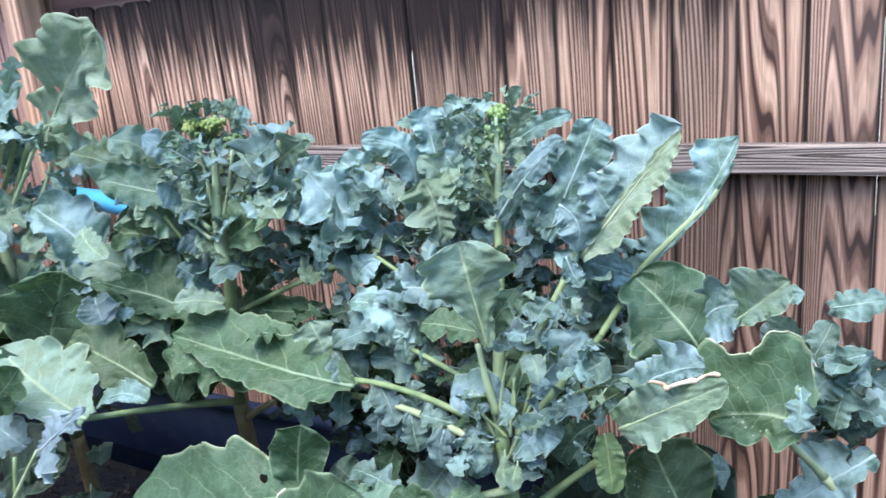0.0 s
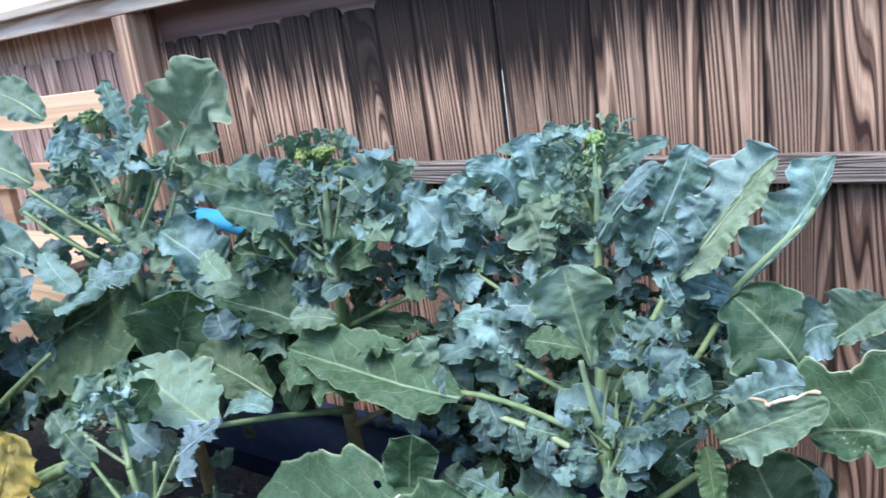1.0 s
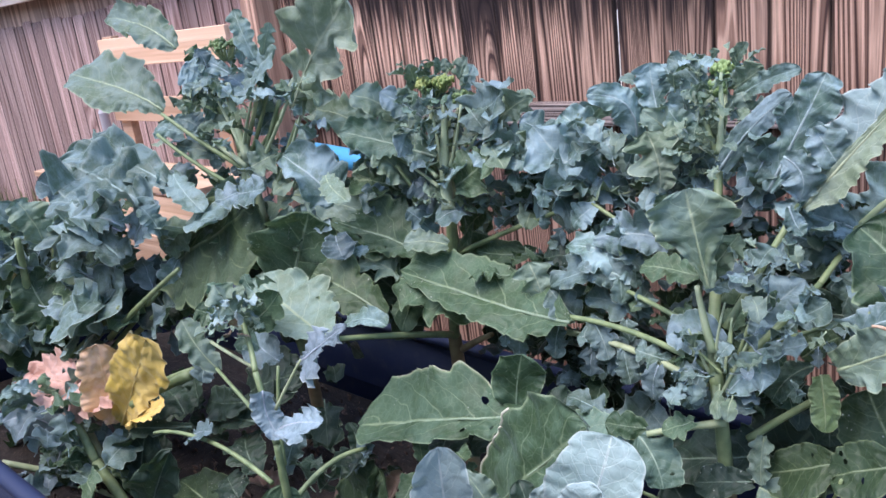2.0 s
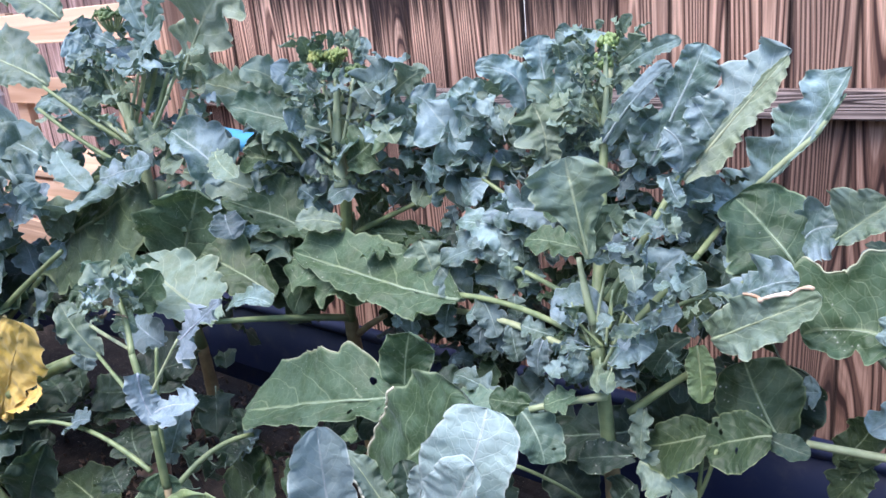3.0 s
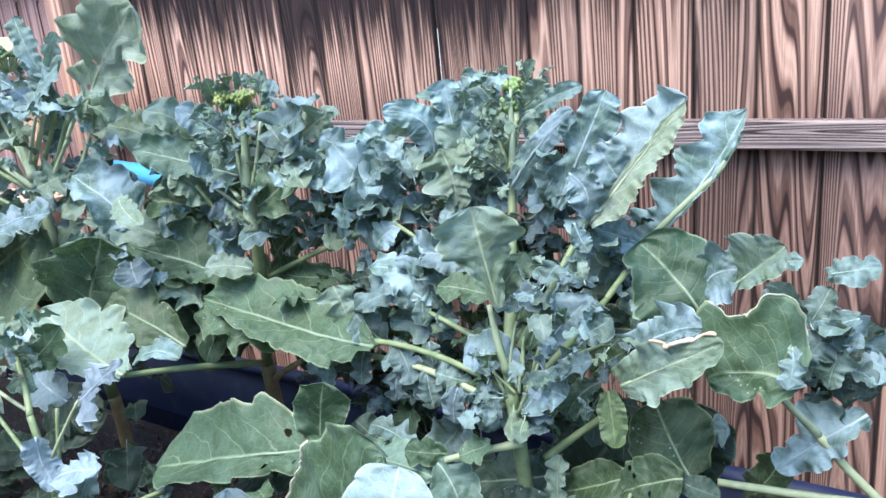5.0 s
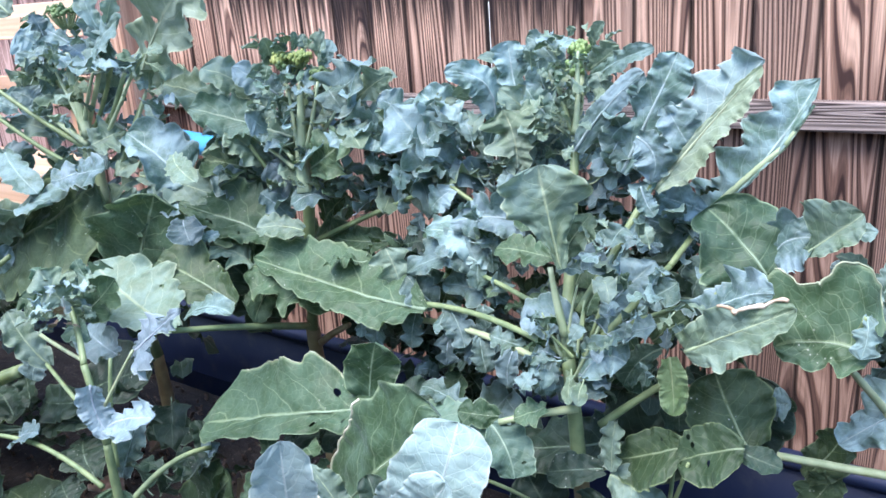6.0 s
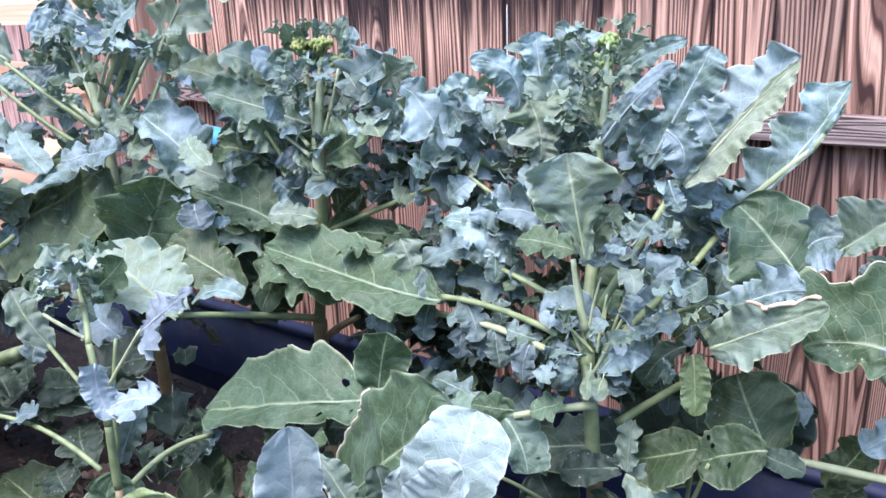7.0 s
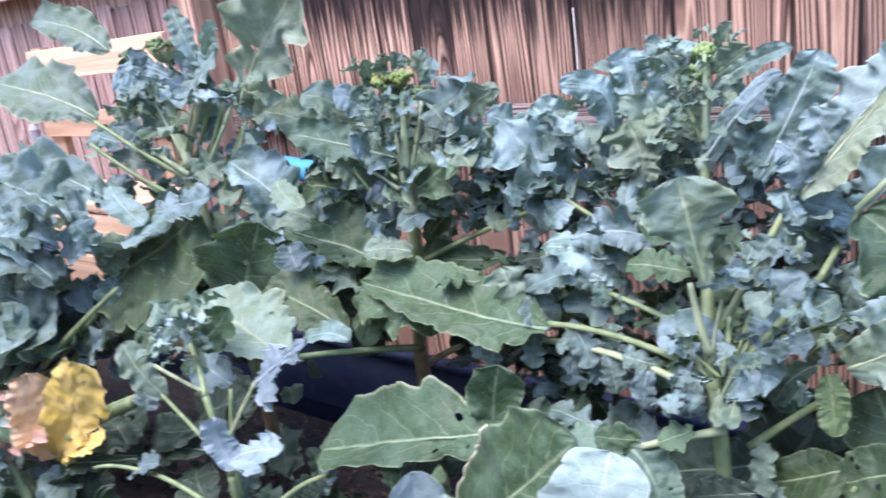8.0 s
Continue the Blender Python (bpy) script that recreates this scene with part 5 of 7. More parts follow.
leaf(c_plant, (0.765, -1.100, 0.752), (0.718, -1.100, 0.823), 0.076, -43, "dark", OVAL, jag=.35)
leaf(c_plant, (0.800, -1.180, 0.985), (0.765, -1.200, 0.970), 0.039, -27, "green", OVAL)
leaf(c_plant, (0.729, -1.180, 0.954), (0.677, -1.200, 0.958), 0.040, -62, "green", OVAL)
leaf(c_plant, (0.651, -1.150, 0.927), (0.579, -1.150, 0.948), 0.055, -17, "blue", LOBED)
leaf(c_plant, (0.548, -1.100, 0.887), (0.506, -1.100, 0.915), 0.051, -28, "dark", OVAL, holes=1, jag=.35)
leaf(c_plant, (0.842, -1.150, 0.821), (0.866, -1.150, 0.856), 0.054, 67, "dark", OVAL, jag=.35)
stalk(c_plant, "stem", (0.821, -1.120, 0.776), (0.815, -1.120, 0.882), 0.0118, 0.0108, (0, 0, 0.0), WOODY)
stalk(c_plant, "stem", (0.815, -1.120, 0.882), (0.808, -1.130, 1.035), 0.0103, 0.0093, (0, 0, 0.0), STALK)
stalk(c_plant, "stem", (0.808, -1.130, 1.035), (0.776, -1.050, 1.145), 0.0093, 0.0079, (0, 0, 0.0), STALK)
stalk(c_plant, "stem", (0.776, -1.050, 1.145), (0.745, -0.970, 1.289), 0.0079, 0.0058, (0, 0, 0.0), STALK)
stalk(c_plant, "stem", (0.745, -0.970, 1.289), (0.731, -0.920, 1.387), 0.0058, 0.0041, (0, 0, 0.0), PALE_STALK)
stalk(c_plant, "leaf_stalk", (0.796, -1.130, 1.041), (0.471, -1.040, 1.019), 0.0044, 0.0046, (0, 0, 0.01), STALK)
stalk(c_plant, "leaf_stalk", (0.795, -1.130, 1.012), (0.418, -1.000, 0.967), 0.0050, 0.0049, (0, 0, 0.01), PALE_STALK)
stalk(c_plant, "leaf_stalk", (0.768, -1.100, 1.080), (0.624, -1.040, 1.090), 0.0038, 0.0035, (0, 0, 0.0), STALK)
stalk(c_plant, "leaf_stalk", (0.825, -1.140, 0.971), (0.742, -1.200, 0.959), 0.0055, 0.0044, (0, 0, 0.0), PALE_STALK)
stalk(c_plant, "leaf_stalk", (0.847, -1.120, 0.943), (0.934, -1.100, 1.021), 0.0056, 0.0042, (0, 0, 0.0), STALK)
stalk(c_plant, "leaf_stalk", (0.831, -1.130, 1.041), (0.911, -1.050, 1.149), 0.0054, 0.0042, (0, 0, 0.0), STALK)
stalk(c_plant, "leaf_stalk", (0.911, -1.050, 1.149), (0.908, -0.880, 1.176), 0.0042, 0.0040, (0, 0, 0.0), STALK)
stalk(c_plant, "leaf_stalk", (0.809, -1.100, 1.087), (0.867, -1.000, 1.235), 0.0056, 0.0044, (0, 0, 0.0), STALK)
stalk(c_plant, "leaf_stalk", (0.833, -1.100, 1.061), (0.986, -1.100, 1.142), 0.0037, 0.0027, (0, 0, 0.0), STALK)
stalk(c_plant, "leaf_stalk", (0.834, -1.120, 1.061), (0.847, -1.100, 1.118), 0.0024, 0.0018, (0, 0, 0.0), STALK)
stalk(c_plant, "leaf_stalk", (0.832, -1.140, 1.068), (0.826, -1.120, 1.113), 0.0024, 0.0018, (0, 0, 0.0), STALK)
stalk(c_plant, "leaf_stalk", (0.821, -1.140, 1.042), (0.789, -1.140, 1.067), 0.0024, 0.0018, (0, 0, 0.0), STALK)
stalk(c_plant, "leaf_stalk", (0.832, -1.130, 1.009), (0.871, -1.100, 1.069), 0.0030, 0.0024, (0, 0, 0.0), STALK)
stalk(c_plant, "leaf_stalk", (0.938, -1.120, 0.838), (0.970, -1.140, 0.935), 0.0030, 0.0023, (0, 0, 0.0), STALK)
stalk(c_plant, "leaf_stalk", (0.938, -1.120, 0.838), (0.945, -1.120, 0.932), 0.0030, 0.0024, (0, 0, 0.0), STALK)
stalk(c_plant, "leaf_stalk", (0.707, -1.200, 0.864), (0.776, -1.120, 0.778), 0.0026, 0.0027, (0, 0, 0.01), STALK)
stalk(c_plant, "leaf_stalk", (0.590, -0.980, 1.175), (0.535, -0.980, 1.205), 0.0036, 0.0030, (0, 0, 0.0), STALK)
cluster(c_plant, (0.682, -0.880, 1.338), (0.038, 0.05, 0.042), 30, 0.044, ('sage', 'wax', 'sage', 'wax'), 142)
cluster(c_plant, (0.617, -0.900, 1.322), (0.043, 0.05, 0.043), 14, 0.047, ('sage', 'wax', 'sage', 'wax', 'wax'), 143)
cluster(c_plant, (0.739, -0.940, 1.227), (0.073, 0.05, 0.045), 41, 0.047, ('blue', 'wax', 'sage', 'blue', 'wax', 'dusk'), 144)
cluster(c_plant, (0.570, -0.910, 1.243), (0.071, 0.05, 0.058), 39, 0.052, ('blue', 'wax', 'blue', 'sage', 'wax'), 145)
cluster(c_plant, (0.847, -0.940, 1.259), (0.046, 0.05, 0.046), 14, 0.044, ('blue', 'wax', 'wax', 'dusk'), 146)
cluster(c_plant, (0.818, -0.940, 1.144), (0.064, 0.05, 0.044), 34, 0.044, ('blue', 'green', 'dark', 'dusk'), 147)
cluster(c_plant, (0.540, -0.940, 1.108), (0.064, 0.05, 0.046), 18, 0.050, ('blue', 'green'), 148)
cluster(c_plant, (0.550, -0.960, 1.028), (0.074, 0.05, 0.037), 21, 0.048, ('blue', 'green'), 149)
cluster(c_plant, (0.672, -0.990, 1.095), (0.050, 0.05, 0.050), 23, 0.044, ('blue', 'green', 'green', 'dusk'), 150)
cluster(c_plant, (0.819, -1.070, 1.013), (0.053, 0.05, 0.053), 16, 0.037, ('blue', 'green', 'green'), 151)
cluster(c_plant, (0.833, -1.030, 1.083), (0.046, 0.05, 0.038), 14, 0.042, ('blue', 'green'), 152)
cluster(c_plant, (0.576, -0.940, 0.905), (0.076, 0.05, 0.038), 14, 0.052, ('dark', 'blue', 'green'), 153)
cluster(c_plant, (0.918, -0.990, 1.101), (0.037, 0.05, 0.037), 9, 0.041, ('blue', 'green', 'green', 'dusk'), 154)
cluster(c_plant, (0.494, -0.940, 1.072), (0.057, 0.05, 0.066), 14, 0.052, ('blue', 'green', 'dusk'), 155)
cluster(c_plant, (0.711, -0.990, 1.186), (0.056, 0.05, 0.040), 12, 0.040, ('blue', 'green', 'dusk'), 156)
cluster(c_plant, (0.857, -0.940, 1.197), (0.046, 0.05, 0.039), 12, 0.040, ('blue', 'wax', 'dark', 'dusk'), 158)
cluster(c_plant, (0.705, -1.050, 1.015), (0.049, 0.05, 0.041), 10, 0.037, ('blue', 'green'), 159)
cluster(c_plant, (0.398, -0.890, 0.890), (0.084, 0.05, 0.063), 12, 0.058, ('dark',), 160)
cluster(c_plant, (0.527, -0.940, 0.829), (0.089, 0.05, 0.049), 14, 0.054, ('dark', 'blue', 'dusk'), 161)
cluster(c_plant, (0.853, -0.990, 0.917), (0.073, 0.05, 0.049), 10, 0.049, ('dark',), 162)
cluster(c_plant, (0.722, -1.000, 1.345), (0.030, 0.02, 0.045), 22, 0.022, ('sage', 'sage', 'silver', 'teal'), 421)
cluster(c_plant, (0.812, -1.165, 1.060), (0.040, 0.02, 0.040), 16, 0.024, ('sage', 'blue', 'wax'), 422)
head(c_plant, (0.730, -0.920, 1.400), 0.010, SPRING, 123)
head(c_plant, (0.727, -0.930, 1.375), 0.009, SPRING, 124)
stalk(c_plant, "flower_stalk", (0.750, -0.980, 1.276), (0.709, -0.950, 1.355), 0.0039, 0.0032, (0, 0, 0.0), STALK)
leaf(c_plant, (1.024, -1.000, 0.957), (1.052, -1.000, 0.967), 0.043, 54, "blue", OVAL)
cluster(c_plant, (0.724, -0.920, 1.398), (0.032, 0.05, 0.028), 18, 0.021, ('sage', 'sage', 'sage', 'wax'), 168)
cluster(c_plant, (0.688, -0.890, 1.356), (0.058, 0.05, 0.050), 20, 0.033, ('sage', 'sage', 'wax', 'wax'), 169)
# back-layer leaves whose dark colour stands in for shade in the gaps
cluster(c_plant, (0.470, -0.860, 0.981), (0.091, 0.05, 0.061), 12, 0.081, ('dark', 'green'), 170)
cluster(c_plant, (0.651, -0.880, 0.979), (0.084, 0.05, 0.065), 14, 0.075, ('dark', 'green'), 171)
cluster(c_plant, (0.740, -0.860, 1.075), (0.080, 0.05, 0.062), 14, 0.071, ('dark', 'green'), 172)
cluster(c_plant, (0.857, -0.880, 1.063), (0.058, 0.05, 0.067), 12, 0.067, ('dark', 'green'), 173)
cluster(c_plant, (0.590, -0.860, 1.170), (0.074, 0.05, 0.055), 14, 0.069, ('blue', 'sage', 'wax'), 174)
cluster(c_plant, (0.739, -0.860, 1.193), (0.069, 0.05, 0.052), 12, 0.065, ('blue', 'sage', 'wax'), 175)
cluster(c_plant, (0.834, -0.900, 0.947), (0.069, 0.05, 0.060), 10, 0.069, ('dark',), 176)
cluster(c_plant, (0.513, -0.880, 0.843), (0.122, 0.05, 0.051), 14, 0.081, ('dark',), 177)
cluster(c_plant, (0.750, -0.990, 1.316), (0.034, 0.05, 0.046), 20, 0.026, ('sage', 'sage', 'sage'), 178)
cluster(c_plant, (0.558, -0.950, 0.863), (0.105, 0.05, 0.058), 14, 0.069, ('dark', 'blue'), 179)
cluster(c_plant, (0.762, -0.930, 1.168), (0.057, 0.05, 0.049), 12, 0.049, ('blue', 'sage', 'green'), 180)
leaf(c_plant, (0.503, -1.050, 1.017), (0.495, -1.060, 0.955), 0.037, -17, "blue", OVAL)
leaf(c_plant, (0.575, -1.060, 1.006), (0.575, -1.080, 0.950), 0.042, -41, "dusk", LOBED)
leaf(c_plant, (0.639, -1.080, 1.011), (0.661, -1.100, 0.966), 0.038, -6, "blue", OVAL)
leaf(c_plant, (0.404, -1.020, 0.980), (0.391, -1.030, 0.919), 0.037, -60, "blue", OVAL)
leaf(c_plant, (0.719, -1.120, 1.021), (0.715, -1.130, 0.970), 0.035, -14, "dusk", OVAL)
leaf(c_plant, (0.776, -1.140, 1.031), (0.789, -1.150, 0.985), 0.034, 13, "blue", LOBED)
leaf(c_plant, (0.614, -1.060, 1.011), (0.548, -1.070, 1.009), 0.043, -38, "wax", LOBED)
leaf(c_plant, (0.724, -1.100, 1.021), (0.676, -1.110, 1.032), 0.039, -38, "blue", LOBED)
leaf(c_plant, (0.883, -1.130, 1.083), (0.929, -1.140, 1.107), 0.051, 44, "dusk", LOBED)
leaf(c_plant, (0.907, -1.120, 1.128), (0.946, -1.120, 1.156), 0.038, 70, "blue", OVAL)
cluster(c_plant, (0.910, -1.110, 1.125), (0.044, 0.05, 0.041), 14, 0.030, ('blue', 'sage', 'wax', 'dusk'), 191)
cluster(c_plant, (0.878, -1.150, 1.089), (0.041, 0.05, 0.034), 10, 0.027, ('blue', 'sage', 'dusk'), 192)
cluster(c_plant, (0.870, -1.120, 1.179), (0.041, 0.05, 0.030), 12, 0.028, ('blue', 'sage', 'wax'), 193)
cluster(c_plant, (0.807, -1.160, 1.048), (0.035, 0.05, 0.035), 8, 0.025, ('blue', 'dusk'), 194)
cluster(c_plant, (0.640, -1.030, 1.154), (0.066, 0.05, 0.033), 12, 0.034, ('blue', 'sage', 'wax'), 195)
blade(c_plant, (0.885, -0.850, 1.152), (0.959, -0.820, 1.237), (1.017, -0.780, 1.346), (0.007, 0.046, 0.030, 0.051, 0.032, 0.053, 0.033, 0.046, 0.011), (0.004, 0.005, 0.007, 0.009, 0.011, 0.011, 0.005), 58, "wax", ruffle=1.2, lobes=0.02, rib=0.003)
stalk(c_plant, "leaf_stalk", (0.879, -0.855, 1.144), (0.982, -0.810, 1.255), 0.0052, 0.0043, (0, 0, 0), SAGE_STALK)
stalk(c_plant, "leaf_stalk", (0.982, -0.810, 1.255), (1.013, -0.785, 1.310), 0.0043, 0.0017, (0, 0, 0), SAGE_STALK)
blade(c_plant, (0.868, -1.000, 1.235), (0.935, -0.990, 1.323), (0.994, -0.980, 1.392), (0.011, 0.038, 0.031, 0.043, 0.032, 0.046, 0.035, 0.040, 0.028), (0.005, 0.006, 0.006, 0.006, 0.006, 0.006, 0.005), 74, "pale", ruffle=1.2, lobes=0.02)
blade(c_plant, (0.876, -1.010, 1.234), (0.942, -1.000, 1.321), (0.994, -0.990, 1.386), (0.004, 0.007, 0.007, 0.007, 0.007, 0.007, 0.004), (0.010, 0.029, 0.027, 0.027, 0.024, 0.017, 0.008), 60, "silver", ruffle=0.5, lobes=0.08)
blade(c_plant, (0.826, -1.000, 1.250), (0.867, -0.990, 1.342), (0.891, -0.980, 1.402), (0.008, 0.029, 0.021, 0.032, 0.023, 0.023, 0.017), (0.008, 0.020, 0.032, 0.026, 0.035, 0.027, 0.021), 79, "wax", ruffle=1.1, lobes=0.03)
blade(c_plant, (0.759, -1.000, 1.276), (0.803, -1.000, 1.334), (0.856, -1.000, 1.380), (0.010, 0.015, 0.016, 0.016, 0.013), (0.010, 0.015, 0.016, 0.016, 0.013), 83, "wax", ruffle=0.35, lobes=0.03, fold=-0.5)
blade(c_plant, (0.740, -0.940, 1.341), (0.793, -0.960, 1.384), (0.861, -0.980, 1.407), (0.005, 0.009, 0.011, 0.011, 0.009), (0.005, 0.011, 0.015, 0.013, 0.009), 77, "blue", ruffle=0.6, lobes=0.08)
blade(c_plant, (0.604, -0.950, 1.305), (0.599, -0.970, 1.362), (0.551, -1.000, 1.381), (0.014, 0.025, 0.023, 0.023, 0.016), (0.014, 0.021, 0.025, 0.023, 0.014), -76, "wax", ruffle=0.5, lobes=0.1, fold=-0.4)
blade(c_plant, (0.636, -0.940, 1.340), (0.629, -0.940, 1.383), (0.625, -0.940, 1.418), (0.010, 0.022, 0.020, 0.026, 0.020), (0.010, 0.020, 0.026, 0.020, 0.019), 34, "wax", ruffle=1, lobes=0.25)
blade(c_plant, (0.711, -0.930, 1.359), (0.688, -0.930, 1.396), (0.651, -0.930, 1.423), (0.009, 0.016, 0.017, 0.017, 0.012), (0.009, 0.016, 0.017, 0.016, 0.010), -52, "blue", ruffle=0.7, lobes=0.15)
blade(c_plant, (0.712, -0.960, 1.282), (0.723, -0.960, 1.318), (0.753, -0.960, 1.343), (0.008, 0.019, 0.022, 0.019, 0.012), (0.008, 0.013, 0.017, 0.017, 0.012), 92, "sage", ruffle=0.9, lobes=0.15)
blade(c_plant, (0.817, -1.160, 1.167), (0.801, -1.160, 1.234), (0.790, -1.160, 1.292), (0.005, 0.012, 0.027, 0.053, 0.050, 0.031), (0.007, 0.018, 0.030, 0.048, 0.046, 0.030), 35, "sage", ruffle=0.8, lobes=0.16, fold=0.3)
blade(c_plant, (1.031, -1.060, 1.152), (0.997, -1.050, 1.189), (0.952, -1.040, 1.225), (0.036, 0.056, 0.059, 0.050, 0.032), (0.032, 0.060, 0.063, 0.050, 0.029), -48, "green", ruffle=0.8, lobes=0.16)
blade(c_plant, (1.021, -1.040, 1.163), (1.044, -1.040, 1.194), (1.076, -1.040, 1.201), (0.015, 0.030, 0.035, 0.030, 0.023), (0.015, 0.032, 0.041, 0.038, 0.030), 62, "wax", ruffle=1.0, lobes=0.2)
blade(c_plant, (1.062, -1.050, 1.181), (1.091, -1.050, 1.208), (1.122, -1.050, 1.237), (0.007, 0.010, 0.035, 0.032, 0.019), (0.006, 0.012, 0.022, 0.026, 0.017), 66, "sage", ruffle=0.7, lobes=0.12, fold=0.5)
blade(c_plant, (1.148, -1.100, 1.097), (1.102, -1.100, 1.104), (1.050, -1.100, 1.089), (0.014, 0.032, 0.024, 0.036, 0.024, 0.018), (0.035, 0.078, 0.084, 0.068, 0.086, 0.058), -58, "green", ruffle=0.8, lobes=0.14, edge=(0.1, 0.85, 1, TAN))
blade(c_plant, (0.962, -1.140, 1.080), (1.018, -1.140, 1.115), (1.079, -1.140, 1.154), (0.020, 0.031, 0.029, 0.020, 0.012), (0.016, 0.035, 0.029, 0.024, 0.013), 72, "sage", ruffle=0.7, lobes=0.1, edge=(0.5, 0.98, -1, SCORCH))
blade(c_plant, (0.966, -1.100, 1.103), (1.010, -1.120, 1.146), (1.054, -1.130, 1.163), (0.015, 0.025, 0.027, 0.025, 0.015), (0.010, 0.019, 0.015, 0.012, 0.007), 63, "wax", ruffle=1.1, lobes=0.18)
blade(c_plant, (0.960, -1.120, 0.943), (0.919, -1.120, 0.922), (0.869, -1.120, 0.898), (0.011, 0.037, 0.047, 0.040, 0.027), (0.011, 0.026, 0.031, 0.026, 0.018), -47, "moss", ruffle=0.4, lobes=0.0, holes=1)
blade(c_plant, (1.031, -1.130, 0.967), (0.993, -1.130, 0.951), (0.953, -1.130, 0.928), (0.014, 0.035, 0.040, 0.035, 0.023), (0.011, 0.028, 0.032, 0.029, 0.022), -48, "moss", ruffle=0.4, lobes=0.0, holes=3)
blade(c_plant, (1.019, -1.060, 0.923), (0.991, -1.050, 0.966), (0.968, -1.040, 1.011), (0.023, 0.048, 0.051, 0.040, 0.028), (0.028, 0.051, 0.062, 0.054, 0.034), -37, "moss", ruffle=0.6, lobes=0.08)
blade(c_plant, (0.864, -1.090, 0.906), (0.796, -1.090, 0.881), (0.695, -1.090, 0.845), (0.026, 0.044, 0.044, 0.038, 0.030), (0.023, 0.044, 0.038, 0.045, 0.031), -45, "dark", ruffle=0.8, lobes=0.12)
blade(c_plant, (0.869, -1.140, 0.887), (0.907, -1.140, 0.873), (0.939, -1.140, 0.845), (0.011, 0.022, 0.024, 0.021, 0.014), (0.014, 0.027, 0.032, 0.028, 0.017), 37, "sage", ruffle=0.8, lobes=0.2, holes=2)
blade(c_plant, (0.730, -1.200, 0.952), (0.758, -1.210, 0.929), (0.774, -1.220, 0.897), (0.011, 0.029, 0.035, 0.033, 0.021), (0.009, 0.026, 0.029, 0.024, 0.017), 22, "teal", ruffle=0.6, lobes=0.1, holes=1)
blade(c_plant, (0.815, -1.120, 1.074), (0.778, -1.120, 1.081), (0.735, -1.120, 1.071), (0.010, 0.021, 0.027, 0.024, 0.017), (0.011, 0.025, 0.032, 0.032, 0.021), -45, "wax", ruffle=0.6, lobes=0.1)
blade(c_plant, (0.827, -1.140, 1.012), (0.859, -1.140, 1.051), (0.891, -1.140, 1.050), (0.011, 0.028, 0.034, 0.031, 0.019), (0.011, 0.019, 0.020, 0.022, 0.019), 56, "wax", ruffle=0.7, lobes=0.15)
blade(c_plant, (0.937, -1.120, 1.059), (0.942, -1.120, 1.021), (0.944, -1.120, 0.982), (0.009, 0.016, 0.017, 0.016, 0.010), (0.009, 0.016, 0.016, 0.016, 0.009), -24, "lime", ruffle=0.4, lobes=0.04)
blade(c_plant, (0.920, -1.100, 1.058), (0.890, -1.100, 1.033), (0.871, -1.100, 0.998), (0.006, 0.012, 0.017, 0.017, 0.011), (0.006, 0.014, 0.019, 0.019, 0.014), -70, "teal", ruffle=0.5, lobes=0.06)
blade(c_plant, (0.900, -1.080, 1.056), (0.925, -1.080, 1.080), (0.956, -1.080, 1.101), (0.011, 0.023, 0.026, 0.022, 0.012), (0.009, 0.020, 0.023, 0.020, 0.012), 62, "moss", ruffle=0.8, lobes=0.15)
blade(c_plant, (0.679, -1.000, 1.158), (0.630, -1.020, 1.176), (0.560, -1.020, 1.158), (0.016, 0.027, 0.032, 0.027, 0.020), (0.011, 0.027, 0.034, 0.029, 0.016), -51, "wax", ruffle=1.2, lobes=0.25)
blade(c_plant, (0.632, -1.000, 1.110), (0.584, -1.020, 1.140), (0.510, -1.020, 1.143), (0.020, 0.040, 0.045, 0.036, 0.025), (0.014, 0.031, 0.036, 0.031, 0.018), -47, "wax", ruffle=1.2, lobes=0.25)
blade(c_plant, (0.634, -1.030, 1.091), (0.575, -1.040, 1.115), (0.482, -1.040, 1.074), (0.013, 0.026, 0.024, 0.022, 0.015), (0.019, 0.031, 0.041, 0.033, 0.017), -49, "blue", ruffle=1.2, lobes=0.25)
blade(c_plant, (0.678, -1.030, 0.956), (0.630, -1.040, 0.977), (0.565, -1.050, 1.000), (0.016, 0.031, 0.034, 0.032, 0.022), (0.013, 0.027, 0.031, 0.027, 0.018), -42, "dusk", ruffle=0.8, lobes=0.3, holes=2)
blade(c_plant, (0.835, -1.080, 1.085), (0.865, -1.080, 1.122), (0.896, -1.060, 1.156), (0.011, 0.027, 0.035, 0.032, 0.017), (0.011, 0.026, 0.034, 0.031, 0.017), 63, "wax", ruffle=1.0, lobes=0.25)
blade(c_plant, (0.916, -0.960, 1.156), (0.877, -0.960, 1.171), (0.825, -0.960, 1.181), (0.013, 0.029, 0.034, 0.029, 0.019), (0.012, 0.030, 0.037, 0.030, 0.019), -49, "wax", ruffle=1.0, lobes=0.2)
blade(c_plant, (0.872, -1.050, 1.247), (0.880, -1.050, 1.226), (0.891, -1.050, 1.211), (0.004, 0.010, 0.013, 0.012, 0.007), (0.004, 0.010, 0.013, 0.010, 0.007), 55, "wax", ruffle=0.5, lobes=0.06)
blade(c_plant, (0.854, -1.020, 1.303), (0.877, -1.020, 1.280), (0.874, -1.020, 1.246), (0.010, 0.019, 0.024, 0.021, 0.010), (0.010, 0.022, 0.027, 0.021, 0.010), 60, "wax", ruffle=1.2, lobes=0.25)
